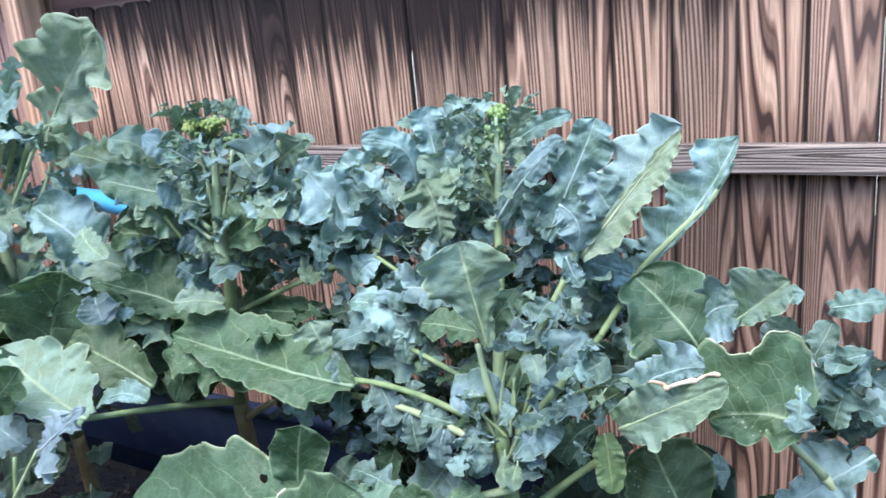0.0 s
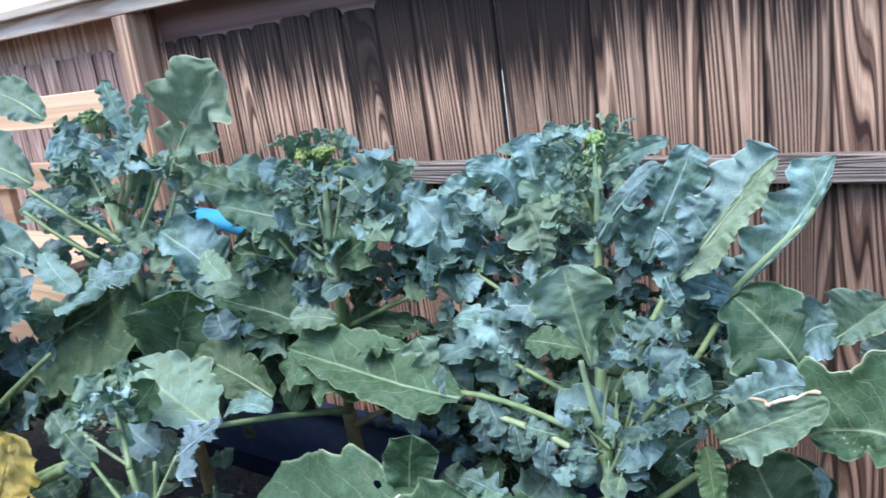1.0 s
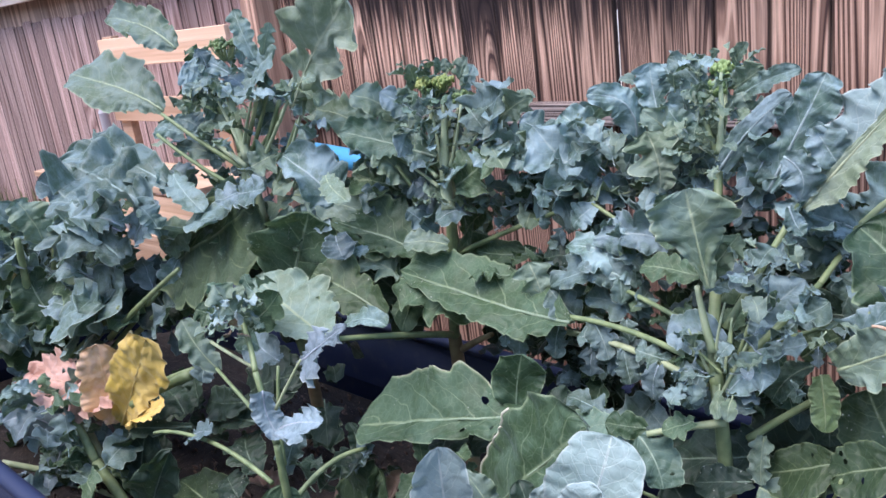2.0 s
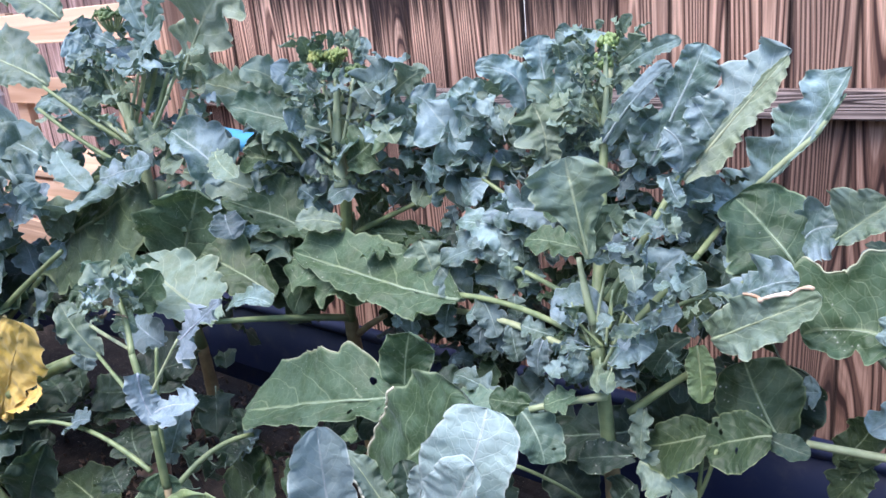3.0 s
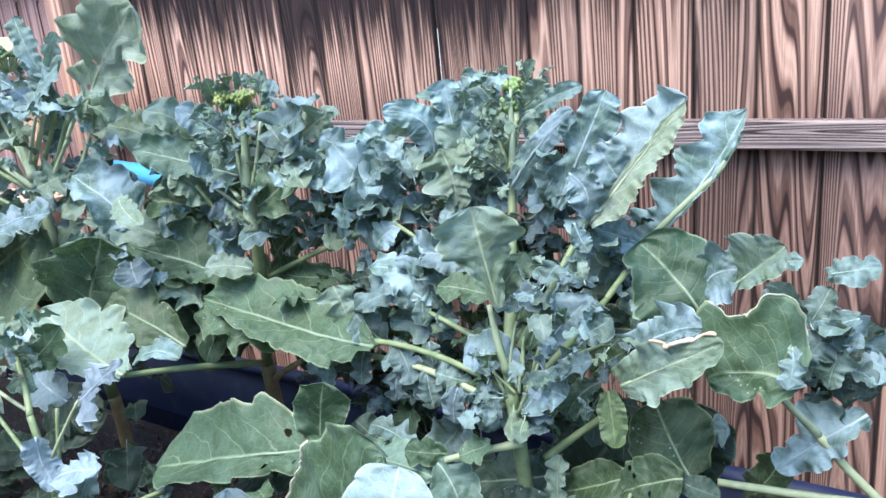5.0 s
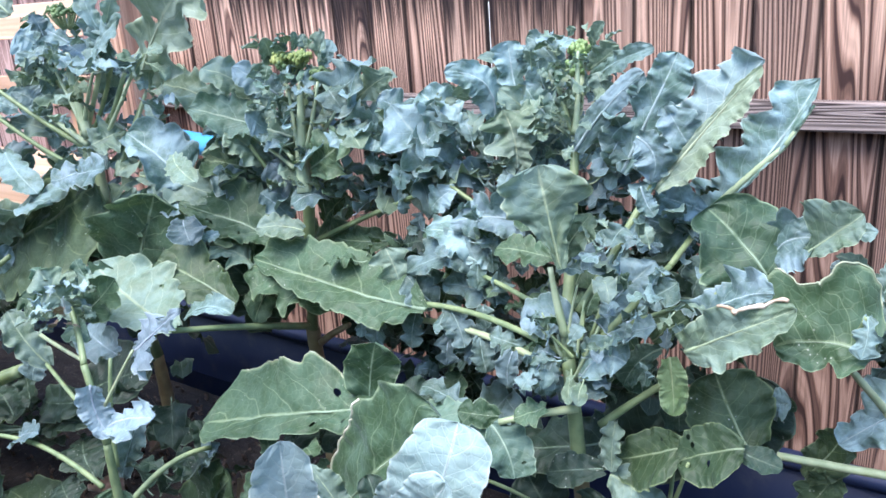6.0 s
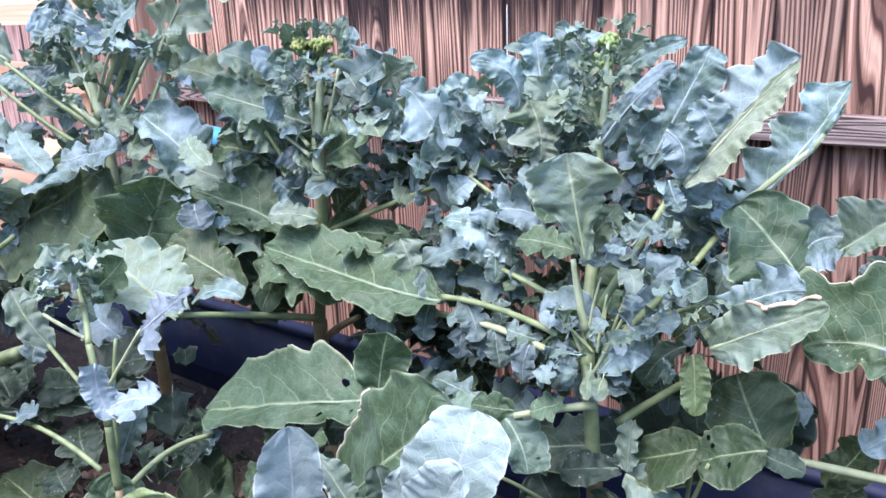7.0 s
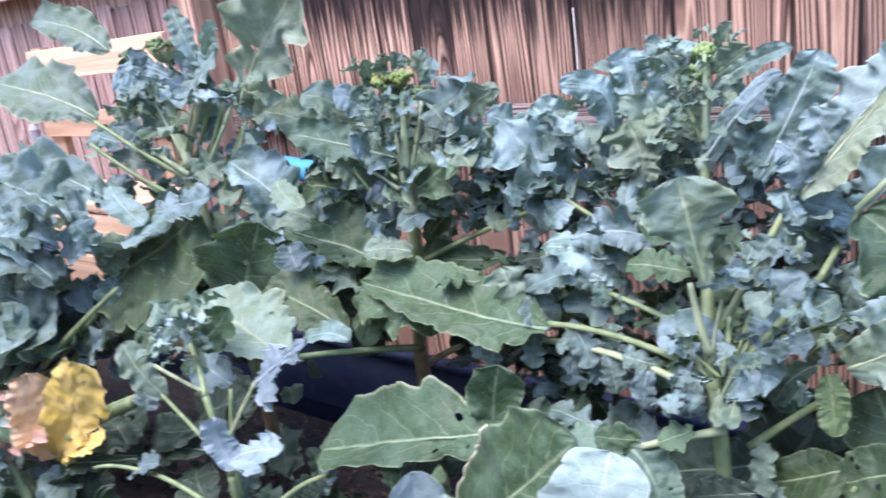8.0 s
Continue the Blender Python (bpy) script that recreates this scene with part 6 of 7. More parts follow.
stalk(c_plant, "stem", (0.752, -0.985, 1.294), (0.745, -0.960, 1.349), 0.0057, 0.0039, (0, 0, 0), SAGE_STALK)
stalk(c_plant, "stem", (0.757, -0.985, 1.351), (0.746, -0.960, 1.403), 0.0044, 0.0022, (0, 0, 0), SAGE_STALK)
stalk(c_plant, "stem", (0.813, -1.135, 0.999), (0.802, -1.125, 1.064), 0.0069, 0.0058, (0, 0, 0), SAGE_STALK)
stalk(c_plant, "stem", (0.807, -1.135, 1.067), (0.783, -1.125, 1.153), 0.0063, 0.0035, (0, 0, 0), SAGE_STALK)
stalk(c_plant, "leaf_stalk", (0.818, -1.135, 1.008), (0.859, -1.125, 1.106), 0.0029, 0.0018, (0, 0, 0), SAGE_STALK)
stalk(c_plant, "leaf_stalk", (0.823, -1.135, 1.041), (0.830, -1.125, 1.116), 0.0024, 0.0013, (0, 0, 0), SAGE_STALK)
stalk(c_plant, "leaf_stalk", (0.810, -1.135, 1.054), (0.821, -1.125, 1.136), 0.0024, 0.0013, (0, 0, 0), SAGE_STALK)
stalk(c_plant, "leaf_stalk", (0.802, -1.135, 1.036), (0.769, -1.125, 1.089), 0.0024, 0.0013, (0, 0, 0), SAGE_STALK)
stalk(c_plant, "leaf_stalk", (0.830, -1.135, 1.011), (0.896, -1.125, 1.083), 0.0024, 0.0018, (0, 0, 0), SAGE_STALK)
d_plant = tagged(new("broccoli_plant"), "slender young broccoli plant with pale hanging leaves", "broccoli plant", "broccoli plants")
stalk(d_plant, "stem", (0.136, -1.395, 0.43), (0.146, -1.400, 0.751), 0.0086, 0.0075, (0, 0, 0), WOODY)
leaf(d_plant, (0.008, -1.330, 1.026), (-0.019, -1.360, 1.111), 0.063, -63, "sage", LOBED, ruffle=3)
leaf(d_plant, (-0.010, -1.300, 1.027), (-0.043, -1.300, 1.079), 0.056, -8, "blue", OVAL, ruffle=2)
leaf(d_plant, (-0.100, -1.320, 1.016), (-0.130, -1.350, 1.040), 0.053, -56, "green", OVAL)
leaf(d_plant, (-0.044, -1.300, 1.003), (0.042, -1.270, 1.075), 0.067, 104, "green", OVAL)
leaf(d_plant, (-0.035, -1.250, 0.910), (-0.174, -1.220, 0.927), 0.081, -36, "dusk", OVAL)
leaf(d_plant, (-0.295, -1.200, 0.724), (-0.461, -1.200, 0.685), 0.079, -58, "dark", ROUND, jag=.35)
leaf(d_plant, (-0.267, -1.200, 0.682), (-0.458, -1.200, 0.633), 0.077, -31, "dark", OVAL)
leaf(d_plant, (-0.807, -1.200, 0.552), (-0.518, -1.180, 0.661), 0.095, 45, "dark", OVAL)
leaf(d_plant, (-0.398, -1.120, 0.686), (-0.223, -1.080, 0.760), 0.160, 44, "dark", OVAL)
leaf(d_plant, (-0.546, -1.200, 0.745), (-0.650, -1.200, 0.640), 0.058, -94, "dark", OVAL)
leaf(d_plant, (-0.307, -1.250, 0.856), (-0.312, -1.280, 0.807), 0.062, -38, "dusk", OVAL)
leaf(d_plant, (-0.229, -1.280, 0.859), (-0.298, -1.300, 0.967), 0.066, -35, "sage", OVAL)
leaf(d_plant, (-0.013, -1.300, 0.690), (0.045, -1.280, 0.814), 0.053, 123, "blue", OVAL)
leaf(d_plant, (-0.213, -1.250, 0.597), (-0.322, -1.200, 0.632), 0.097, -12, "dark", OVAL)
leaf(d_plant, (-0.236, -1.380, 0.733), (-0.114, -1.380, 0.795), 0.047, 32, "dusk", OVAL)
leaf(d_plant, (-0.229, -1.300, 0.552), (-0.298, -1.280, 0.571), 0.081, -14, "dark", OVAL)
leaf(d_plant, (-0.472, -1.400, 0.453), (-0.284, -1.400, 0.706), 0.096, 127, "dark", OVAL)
leaf(d_plant, (0.123, -1.420, 0.684), (0.142, -1.400, 0.778), 0.079, 94, "green", OVAL)
leaf(d_plant, (0.126, -1.220, 0.733), (0.086, -1.200, 0.784), 0.035, 13, "dark", OVAL)
leaf(d_plant, (0.194, -1.240, 0.776), (0.140, -1.240, 0.737), 0.062, -47, "dusk", OVAL)
leaf(d_plant, (-0.208, -1.100, 0.601), (-0.171, -1.050, 0.657), 0.114, 75, "dark", OVAL)
stalk(d_plant, "stem", (0.146, -1.400, 0.751), (0.147, -1.400, 0.860), 0.0075, 0.0066, (0, 0, 0.0), STALK)
stalk(d_plant, "stem", (0.147, -1.400, 0.860), (0.092, -1.380, 0.975), 0.0066, 0.0054, (0, 0, 0.0), STALK)
stalk(d_plant, "stem", (0.092, -1.380, 0.975), (0.013, -1.340, 1.043), 0.0054, 0.0042, (0, 0, 0.0), STALK)
stalk(d_plant, "leaf_stalk", (0.165, -1.400, 0.932), (0.220, -1.370, 1.023), 0.0029, 0.0021, (0, 0, 0.0), PALE_STALK)
stalk(d_plant, "leaf_stalk", (0.081, -1.390, 0.897), (-0.195, -1.300, 0.877), 0.0038, 0.0036, (0, 0, 0.0), STALK)
stalk(d_plant, "leaf_stalk", (0.065, -1.370, 0.975), (-0.192, -1.300, 0.938), 0.0031, 0.0036, (0, 0, 0.0), PALE_STALK)
stalk(d_plant, "leaf_stalk", (0.103, -1.400, 0.768), (-0.142, -1.380, 0.766), 0.0047, 0.0043, (0, 0, 0.01), STALK)
stalk(d_plant, "leaf_stalk", (-0.142, -1.380, 0.766), (-0.337, -1.400, 0.734), 0.0043, 0.0038, (0, 0, 0.01), STALK)
stalk(d_plant, "leaf_stalk", (0.132, -1.380, 0.729), (0.180, -1.240, 0.777), 0.0056, 0.0041, (0, 0, 0.02), STALK)
stalk(d_plant, "leaf_stalk", (-0.671, -1.250, 0.683), (-0.484, -1.220, 0.765), 0.0101, 0.0085, (0, 0, 0.0), STALK)
stalk(d_plant, "leaf_stalk", (0.125, -1.380, 0.801), (0.119, -1.350, 0.979), 0.0039, 0.0030, (0, 0, 0.0), STALK)
cluster(d_plant, (-0.024, -1.330, 1.043), (0.033, 0.05, 0.038), 16, 0.042, ('sage', 'teal', 'moss'), 82)
cluster(d_plant, (-0.430, -1.200, 0.643), (0.127, 0.05, 0.076), 7, 0.063, ('dark',), 83)
cluster(d_plant, (-0.169, -1.100, 0.748), (0.119, 0.05, 0.072), 6, 0.072, ('dark',), 84)
cluster(d_plant, (0.140, -1.300, 0.707), (0.088, 0.05, 0.039), 10, 0.058, ('dark',), 85)
cluster(d_plant, (0.043, -1.370, 1.080), (0.020, 0.05, 0.014), 14, 0.021, ('pale', 'wax', 'sage'), 86)
cluster(d_plant, (0.033, -1.370, 1.037), (0.016, 0.05, 0.015), 8, 0.022, ('husk', 'sage'), 87)
blade(d_plant, (0.191, -1.360, 1.001), (0.269, -1.370, 1.054), (0.369, -1.380, 1.119), (0.004, 0.007, 0.013, 0.034, 0.010, 0.010, 0.004), (0.005, 0.008, 0.050, 0.021, 0.008, 0.016, 0.005), 63, "sky", ruffle=0.7, lobes=0.08)
blade(d_plant, (0.154, -1.410, 0.968), (0.153, -1.410, 0.920), (0.181, -1.410, 0.887), (0.015, 0.015, 0.027, 0.025, 0.013), (0.017, 0.021, 0.021, 0.017, 0.009), 22, "sky", ruffle=0.8, lobes=0.1)
blade(d_plant, (0.196, -1.420, 0.915), (0.260, -1.420, 0.946), (0.319, -1.420, 0.962), (0.004, 0.013, 0.021, 0.023, 0.009), (0.009, 0.023, 0.038, 0.036, 0.011), 40, "sky", ruffle=0.9, lobes=0.15)
blade(d_plant, (0.105, -1.220, 0.974), (-0.015, -1.210, 1.002), (-0.137, -1.200, 1.054), (0.013, 0.038, 0.051, 0.056, 0.034), (0.018, 0.063, 0.087, 0.078, 0.034), -24, "sage", ruffle=0.7, lobes=0.16)
blade(d_plant, (0.150, -1.120, 0.992), (0.052, -1.120, 1.024), (-0.054, -1.120, 1.047), (0.014, 0.038, 0.045, 0.041, 0.027), (0.016, 0.045, 0.056, 0.050, 0.029), -31, "moss", ruffle=0.8, lobes=0.15)
blade(d_plant, (0.141, -1.220, 1.000), (0.207, -1.220, 1.034), (0.267, -1.220, 1.032), (0.013, 0.022, 0.022, 0.013), (0.004, 0.011, 0.011, 0.007), 45, "blue", ruffle=0.4, lobes=0.06)
blade(d_plant, (0.395, -1.500, 0.820), (0.407, -1.500, 0.855), (0.427, -1.500, 0.899), (0.017, 0.041, 0.051, 0.041, 0.025), (0.017, 0.041, 0.053, 0.045, 0.028), 125, "lime", ruffle=0.6, lobes=0.1)
blade(d_plant, (-0.337, -1.300, 0.435), (-0.387, -1.300, 0.481), (-0.551, -1.280, 0.468), (0.014, 0.049, 0.063, 0.057, 0.034), (0.014, 0.052, 0.066, 0.057, 0.034), -14, "moss", ruffle=0.6, lobes=0.1)
blade(d_plant, (0.081, -1.250, 0.566), (0.159, -1.250, 0.662), (0.231, -1.250, 0.737), (0.018, 0.065, 0.073, 0.060, 0.034), (0.018, 0.052, 0.063, 0.052, 0.031), 76, "moss", ruffle=0.5, lobes=0.06)
e_plant = tagged(new("broccoli_plant"), "broccoli plant with one bright yellow dying leaf", "broccoli plant", "broccoli plants")
stalk(e_plant, "stem", (-1.323, -1.295, 0.43), (-1.313, -1.300, 0.632), 0.0160, 0.0139, (0, 0, 0), WOODY)
leaf(e_plant, (-0.690, -1.350, 0.386), (-0.557, -1.330, 0.644), 0.149, 123, "dark", OVAL)
leaf(e_plant, (-1.101, -1.250, 0.707), (-0.804, -1.220, 0.928), 0.270, 50, "blue", OVAL)
leaf(e_plant, (-0.504, -1.200, 1.101), (-0.533, -1.220, 1.174), 0.066, -34, "blue", OVAL)
leaf(e_plant, (-0.702, -1.220, 1.023), (-0.988, -1.250, 1.092), 0.186, -31, "blue", LOBED)
leaf(e_plant, (-0.922, -1.150, 0.845), (-1.166, -1.200, 0.911), 0.183, -40, "green", OVAL)
leaf(e_plant, (-1.012, -1.300, 0.821), (-0.754, -1.280, 0.919), 0.181, 43, "blue", OVAL)
leaf(e_plant, (-0.652, -1.150, 0.827), (-0.948, -1.120, 0.913), 0.188, -33, "dark", OVAL)
leaf(e_plant, (-0.433, -1.280, 0.694), (-0.579, -1.250, 0.702), 0.112, -2, "dark", OVAL)
leaf(e_plant, (-0.857, -1.150, 1.075), (-1.130, -1.200, 1.129), 0.166, -13, "blue", OVAL)
stalk(e_plant, "leaf_stalk", (-0.672, -1.400, 0.448), (-0.950, -1.450, 0.465), 0.0071, 0.0062, (0, 0, 0.0), PALE_STALK)
stalk(e_plant, "leaf_stalk", (-0.378, -1.260, 0.812), (-0.591, -1.340, 0.711), 0.0085, 0.0067, (0, 0, 0.0), STALK)
stalk(e_plant, "leaf_stalk", (-0.873, -1.200, 0.741), (-0.612, -1.150, 0.909), 0.0091, 0.0058, (0, 0, 0.0), STALK)
stalk(e_plant, "leaf_stalk", (-0.974, -1.250, 0.674), (-0.697, -1.150, 0.911), 0.0079, 0.0060, (0, 0, 0.0), STALK)
cluster(e_plant, (-0.934, -1.200, 0.926), (0.120, 0.05, 0.105), 18, 0.098, ('blue', 'wax', 'green'), 53)
cluster(e_plant, (-0.914, -1.150, 1.146), (0.118, 0.05, 0.073), 12, 0.095, ('blue', 'wax'), 54)
leaf(e_plant, (-0.577, -1.200, 1.172), (-0.837, -1.250, 1.259), 0.207, -8, "blue", OVAL, ruffle=2.2, crumple=2)
leaf(e_plant, (-0.647, -1.220, 1.116), (-1.069, -1.260, 1.056), 0.106, -24, "wax", OVAL, ruffle=2)
leaf(e_plant, (-0.651, -1.200, 1.071), (-0.528, -1.180, 1.170), 0.089, 72, "wax", OVAL, ruffle=1.8)
leaf(e_plant, (-1.039, -1.250, 0.672), (-0.729, -1.220, 0.943), 0.237, 50, "blue", OVAL)
leaf(e_plant, (-0.715, -1.330, 0.328), (-0.584, -1.320, 0.603), 0.139, 140, "dark", OVAL)
leaf(e_plant, (-0.366, -1.300, 0.690), (-0.721, -1.340, 0.615), 0.050, -53, "dark", OVAL)
leaf(e_plant, (-1.141, -1.250, 0.759), (-1.230, -1.280, 0.942), 0.149, -36, "green", OVAL, ruffle=1.6)
leaf(e_plant, (-0.965, -1.300, 1.071), (-0.995, -1.330, 1.184), 0.095, -41, "sage", OVAL, ruffle=1.8)
stalk(e_plant, "leaf_stalk", (-1.068, -1.300, 0.687), (-0.721, -1.250, 0.901), 0.0081, 0.0057, (0, 0, 0.0), STALK)
stalk(e_plant, "leaf_stalk", (-0.828, -1.250, 0.794), (-0.499, -1.180, 1.013), 0.0090, 0.0054, (0, 0, 0.0), STALK)
stalk(e_plant, "stem", (-1.313, -1.300, 0.632), (-1.159, -1.300, 1.050), 0.0139, 0.0095, (0, 0, 0.0), STALK)
stalk(e_plant, "leaf_stalk", (-0.653, -1.410, 0.500), (-0.953, -1.430, 0.470), 0.0085, 0.0077, (0, 0, 0.01), PALE_STALK)
cluster(e_plant, (-1.252, -1.250, 0.902), (0.134, 0.05, 0.151), 30, 0.101, ('blue', 'wax', 'green', 'dark', 'dusk'), 74)
cluster(e_plant, (-1.313, -1.300, 0.632), (0.157, 0.05, 0.105), 18, 0.105, ('blue', 'green', 'dark'), 75)
cluster(e_plant, (-1.023, -1.200, 0.762), (0.130, 0.05, 0.098), 12, 0.098, ('dark', 'blue', 'dusk'), 76)
cluster(e_plant, (-1.050, -1.400, 0.523), (0.144, 0.05, 0.064), 16, 0.080, ('blue', 'wax', 'green'), 77)
stalk(e_plant, "stem", (-0.556, -1.400, 0.408), (-0.675, -1.420, 0.563), 0.0153, 0.0126, (0, 0, 0.0), STALK)
stalk(e_plant, "stem", (-0.675, -1.420, 0.563), (-0.714, -1.430, 0.676), 0.0126, 0.0084, (0, 0, 0.0), STALK)
cluster(e_plant, (-0.808, -1.440, 0.679), (0.114, 0.05, 0.050), 16, 0.079, ('blue', 'wax', 'green', 'dusk'), 82)
cluster(e_plant, (-0.671, -1.440, 0.575), (0.083, 0.05, 0.063), 12, 0.069, ('blue', 'green'), 83)
blade(e_plant, (-0.619, -1.370, 0.659), (-0.615, -1.370, 0.766), (-0.612, -1.370, 0.872), (0.021, 0.050, 0.056, 0.053, 0.039), (0.021, 0.039, 0.044, 0.044, 0.036), 69, "amber", ruffle=0.7, lobes=0.12)
blade(e_plant, (-0.604, -1.360, 0.658), (-0.472, -1.360, 0.803), (-0.353, -1.360, 0.936), (0.023, 0.050, 0.063, 0.060, 0.043), (0.027, 0.053, 0.073, 0.076, 0.057), 106, "yellow", ruffle=0.7, lobes=0.12)
blade(e_plant, (-0.567, -1.360, 0.672), (-0.462, -1.360, 0.725), (-0.348, -1.360, 0.778), (0.013, 0.027, 0.027, 0.018), (0.013, 0.027, 0.027, 0.018), 41, "yellow", ruffle=0.5, lobes=0.1)
blade(e_plant, (-0.578, -1.380, 0.739), (-0.819, -1.380, 0.722), (-1.097, -1.380, 0.679), (0.029, 0.062, 0.069, 0.073, 0.055), (0.025, 0.066, 0.076, 0.069, 0.051), -23, "peach", ruffle=1.6, lobes=0.25, crumple=3, holes=2)
stalk(e_plant, "leaf_stalk", (-0.360, -1.280, 0.814), (-0.518, -1.360, 0.733), 0.0121, 0.0094, (0, 0, 0), STALK)
f_plant = tagged(new("broccoli_plant"), "low broccoli plant with broad pale blue front leaves", "broccoli plant", "broccoli plants")
stalk(f_plant, "stem", (0.527, -1.285, 0.43), (0.537, -1.290, 0.745), 0.0126, 0.0110, (0, 0, 0), WOODY)
leaf(f_plant, (0.643, -1.330, 0.848), (0.669, -1.330, 0.928), 0.045, 100, "pale", OVAL)
leaf(f_plant, (0.401, -1.120, 0.798), (0.213, -1.120, 0.725), 0.101, -30, "dark", OVAL)
leaf(f_plant, (0.605, -1.300, 0.815), (0.575, -1.280, 0.874), 0.047, -3, "dark", OVAL)
leaf(f_plant, (0.694, -1.200, 0.777), (0.639, -1.200, 0.832), 0.071, -16, "dark", OVAL)
stalk(f_plant, "leaf_stalk", (0.559, -1.300, 0.760), (0.543, -1.160, 0.904), 0.0054, 0.0035, (0, 0, 0.0), STALK)
stalk(f_plant, "leaf_stalk", (0.504, -1.280, 0.725), (0.479, -1.160, 0.904), 0.0057, 0.0037, (0, 0, -0.01), STALK)
cluster(f_plant, (0.383, -1.220, 0.777), (0.081, 0.05, 0.045), 8, 0.063, ('dark', 'green'), 54)
blade(f_plant, (0.532, -1.160, 0.907), (0.378, -1.200, 0.876), (0.145, -1.220, 0.806), (0.008, 0.017, 0.035, 0.029, 0.048, 0.035, 0.048, 0.046), (0.015, 0.027, 0.042, 0.079, 0.083, 0.092, 0.090, 0.079), -38, "green", ruffle=0.6, lobes=0.015, holes=3, edge=(0.1, 0.9, 1, TAN))
blade(f_plant, (0.472, -1.150, 0.880), (0.481, -1.150, 0.941), (0.498, -1.150, 1.001), (0.012, 0.030, 0.040, 0.040, 0.030), (0.012, 0.033, 0.040, 0.039, 0.028), 31, "green", ruffle=0.5, lobes=0.02)
blade(f_plant, (0.443, -1.240, 0.714), (0.569, -1.250, 0.860), (0.676, -1.240, 0.970), (0.026, 0.076, 0.082, 0.084, 0.078, 0.048), (0.020, 0.040, 0.058, 0.074, 0.076, 0.054), 62, "green", ruffle=0.6, lobes=0.02, edge=(0.05, 0.6, -1, CREAM))
blade(f_plant, (0.550, -1.180, 0.906), (0.638, -1.190, 0.925), (0.719, -1.200, 0.927), (0.009, 0.029, 0.038, 0.034, 0.022), (0.009, 0.022, 0.026, 0.022, 0.015), 36, "teal", ruffle=0.9, lobes=0.15)
blade(f_plant, (0.731, -1.360, 0.881), (0.766, -1.360, 0.972), (0.779, -1.340, 1.041), (0.020, 0.049, 0.058, 0.057, 0.051, 0.034), (0.019, 0.038, 0.046, 0.051, 0.047, 0.034), 79, "pale", ruffle=0.22, crumple=0.5, lobes=0.04)
blade(f_plant, (0.723, -1.400, 0.876), (0.763, -1.400, 0.941), (0.801, -1.400, 1.007), (0.016, 0.037, 0.041, 0.035, 0.019), (0.015, 0.029, 0.032, 0.029, 0.018), 75, "pale", ruffle=0.5, lobes=0.06)
blade(f_plant, (0.504, -1.360, 0.777), (0.500, -1.360, 0.858), (0.502, -1.360, 0.947), (0.024, 0.058, 0.066, 0.055, 0.044, 0.024), (0.024, 0.040, 0.036, 0.037, 0.036, 0.021), 50, "pale", ruffle=0.25, crumple=0.5, lobes=0.08)
blade(f_plant, (0.561, -1.300, 0.785), (0.525, -1.300, 0.832), (0.482, -1.300, 0.871), (0.007, 0.017, 0.018, 0.017, 0.008), (0.008, 0.018, 0.022, 0.017, 0.008), -27, "sage", ruffle=1, lobes=0.1, edge=(0.3, 0.95, -1, CREAM), fold=0.7)
l_plant = tagged(new("broccoli_plant"), "leafy broccoli plant crowded at the end of the trough", "broccoli plant", "broccoli plants")
stalk(l_plant, "stem", (-1.470, -1.200, 0.430), (-1.430, -1.180, 0.720), 0.0160, 0.0130, (0, 0, 0), WOODY)
stalk(l_plant, "stem", (-1.430, -1.180, 0.720), (-1.360, -1.120, 1.020), 0.0130, 0.0080, (0, 0, 0), STALK)
blade(l_plant, (-1.350, -0.783, 1.076), (-1.380, -0.891, 1.162), (-1.410, -1.015, 1.200), (0.065, 0.100, 0.087, 0.074, 0.044), (0.044, 0.074, 0.087, 0.074, 0.039), -66, "wax", ruffle=1, lobes=0.2)
blade(l_plant, (-1.250, -0.960, 0.954), (-1.280, -1.051, 1.015), (-1.310, -1.152, 1.027), (0.021, 0.033, 0.042, 0.033, 0.021), (0.021, 0.033, 0.037, 0.033, 0.021), -60, "sky", ruffle=0.8, lobes=0.2)
blade(l_plant, (-1.200, -0.956, 0.940), (-1.230, -0.900, 0.977), (-1.260, -0.823, 1.026), (0.012, 0.028, 0.036, 0.032, 0.016), (0.012, 0.028, 0.036, 0.024, 0.016), 35, "sky", ruffle=0.6, lobes=0.15)
blade(l_plant, (-1.350, -0.985, 1.041), (-1.380, -1.057, 1.105), (-1.410, -1.120, 1.155), (0.029, 0.059, 0.071, 0.059, 0.038), (0.029, 0.059, 0.071, 0.059, 0.033), -63, "dusk", ruffle=1, lobes=0.2)
blade(l_plant, (-1.500, -1.058, 0.843), (-1.530, -1.120, 0.918), (-1.560, -1.205, 0.961), (0.031, 0.075, 0.084, 0.075, 0.044), (0.031, 0.066, 0.079, 0.066, 0.040), -60, "moss", ruffle=0.9, lobes=0.18)
blade(l_plant, (-1.500, -1.171, 0.840), (-1.530, -1.193, 0.980), (-1.560, -1.220, 1.098), (0.029, 0.071, 0.091, 0.083, 0.050), (0.029, 0.071, 0.083, 0.075, 0.041), -49, "blue", ruffle=0.9, lobes=0.18)
blade(l_plant, (-1.200, -0.954, 0.810), (-1.230, -1.056, 0.877), (-1.260, -1.177, 0.876), (0.033, 0.074, 0.082, 0.070, 0.041), (0.033, 0.070, 0.078, 0.070, 0.041), -57, "moss", ruffle=0.9, lobes=0.18)
blade(l_plant, (-1.100, -1.098, 0.707), (-1.130, -1.139, 0.773), (-1.160, -1.166, 0.851), (0.023, 0.049, 0.057, 0.049, 0.030), (0.023, 0.049, 0.057, 0.049, 0.026), -53, "dusk", ruffle=0.9, lobes=0.2)
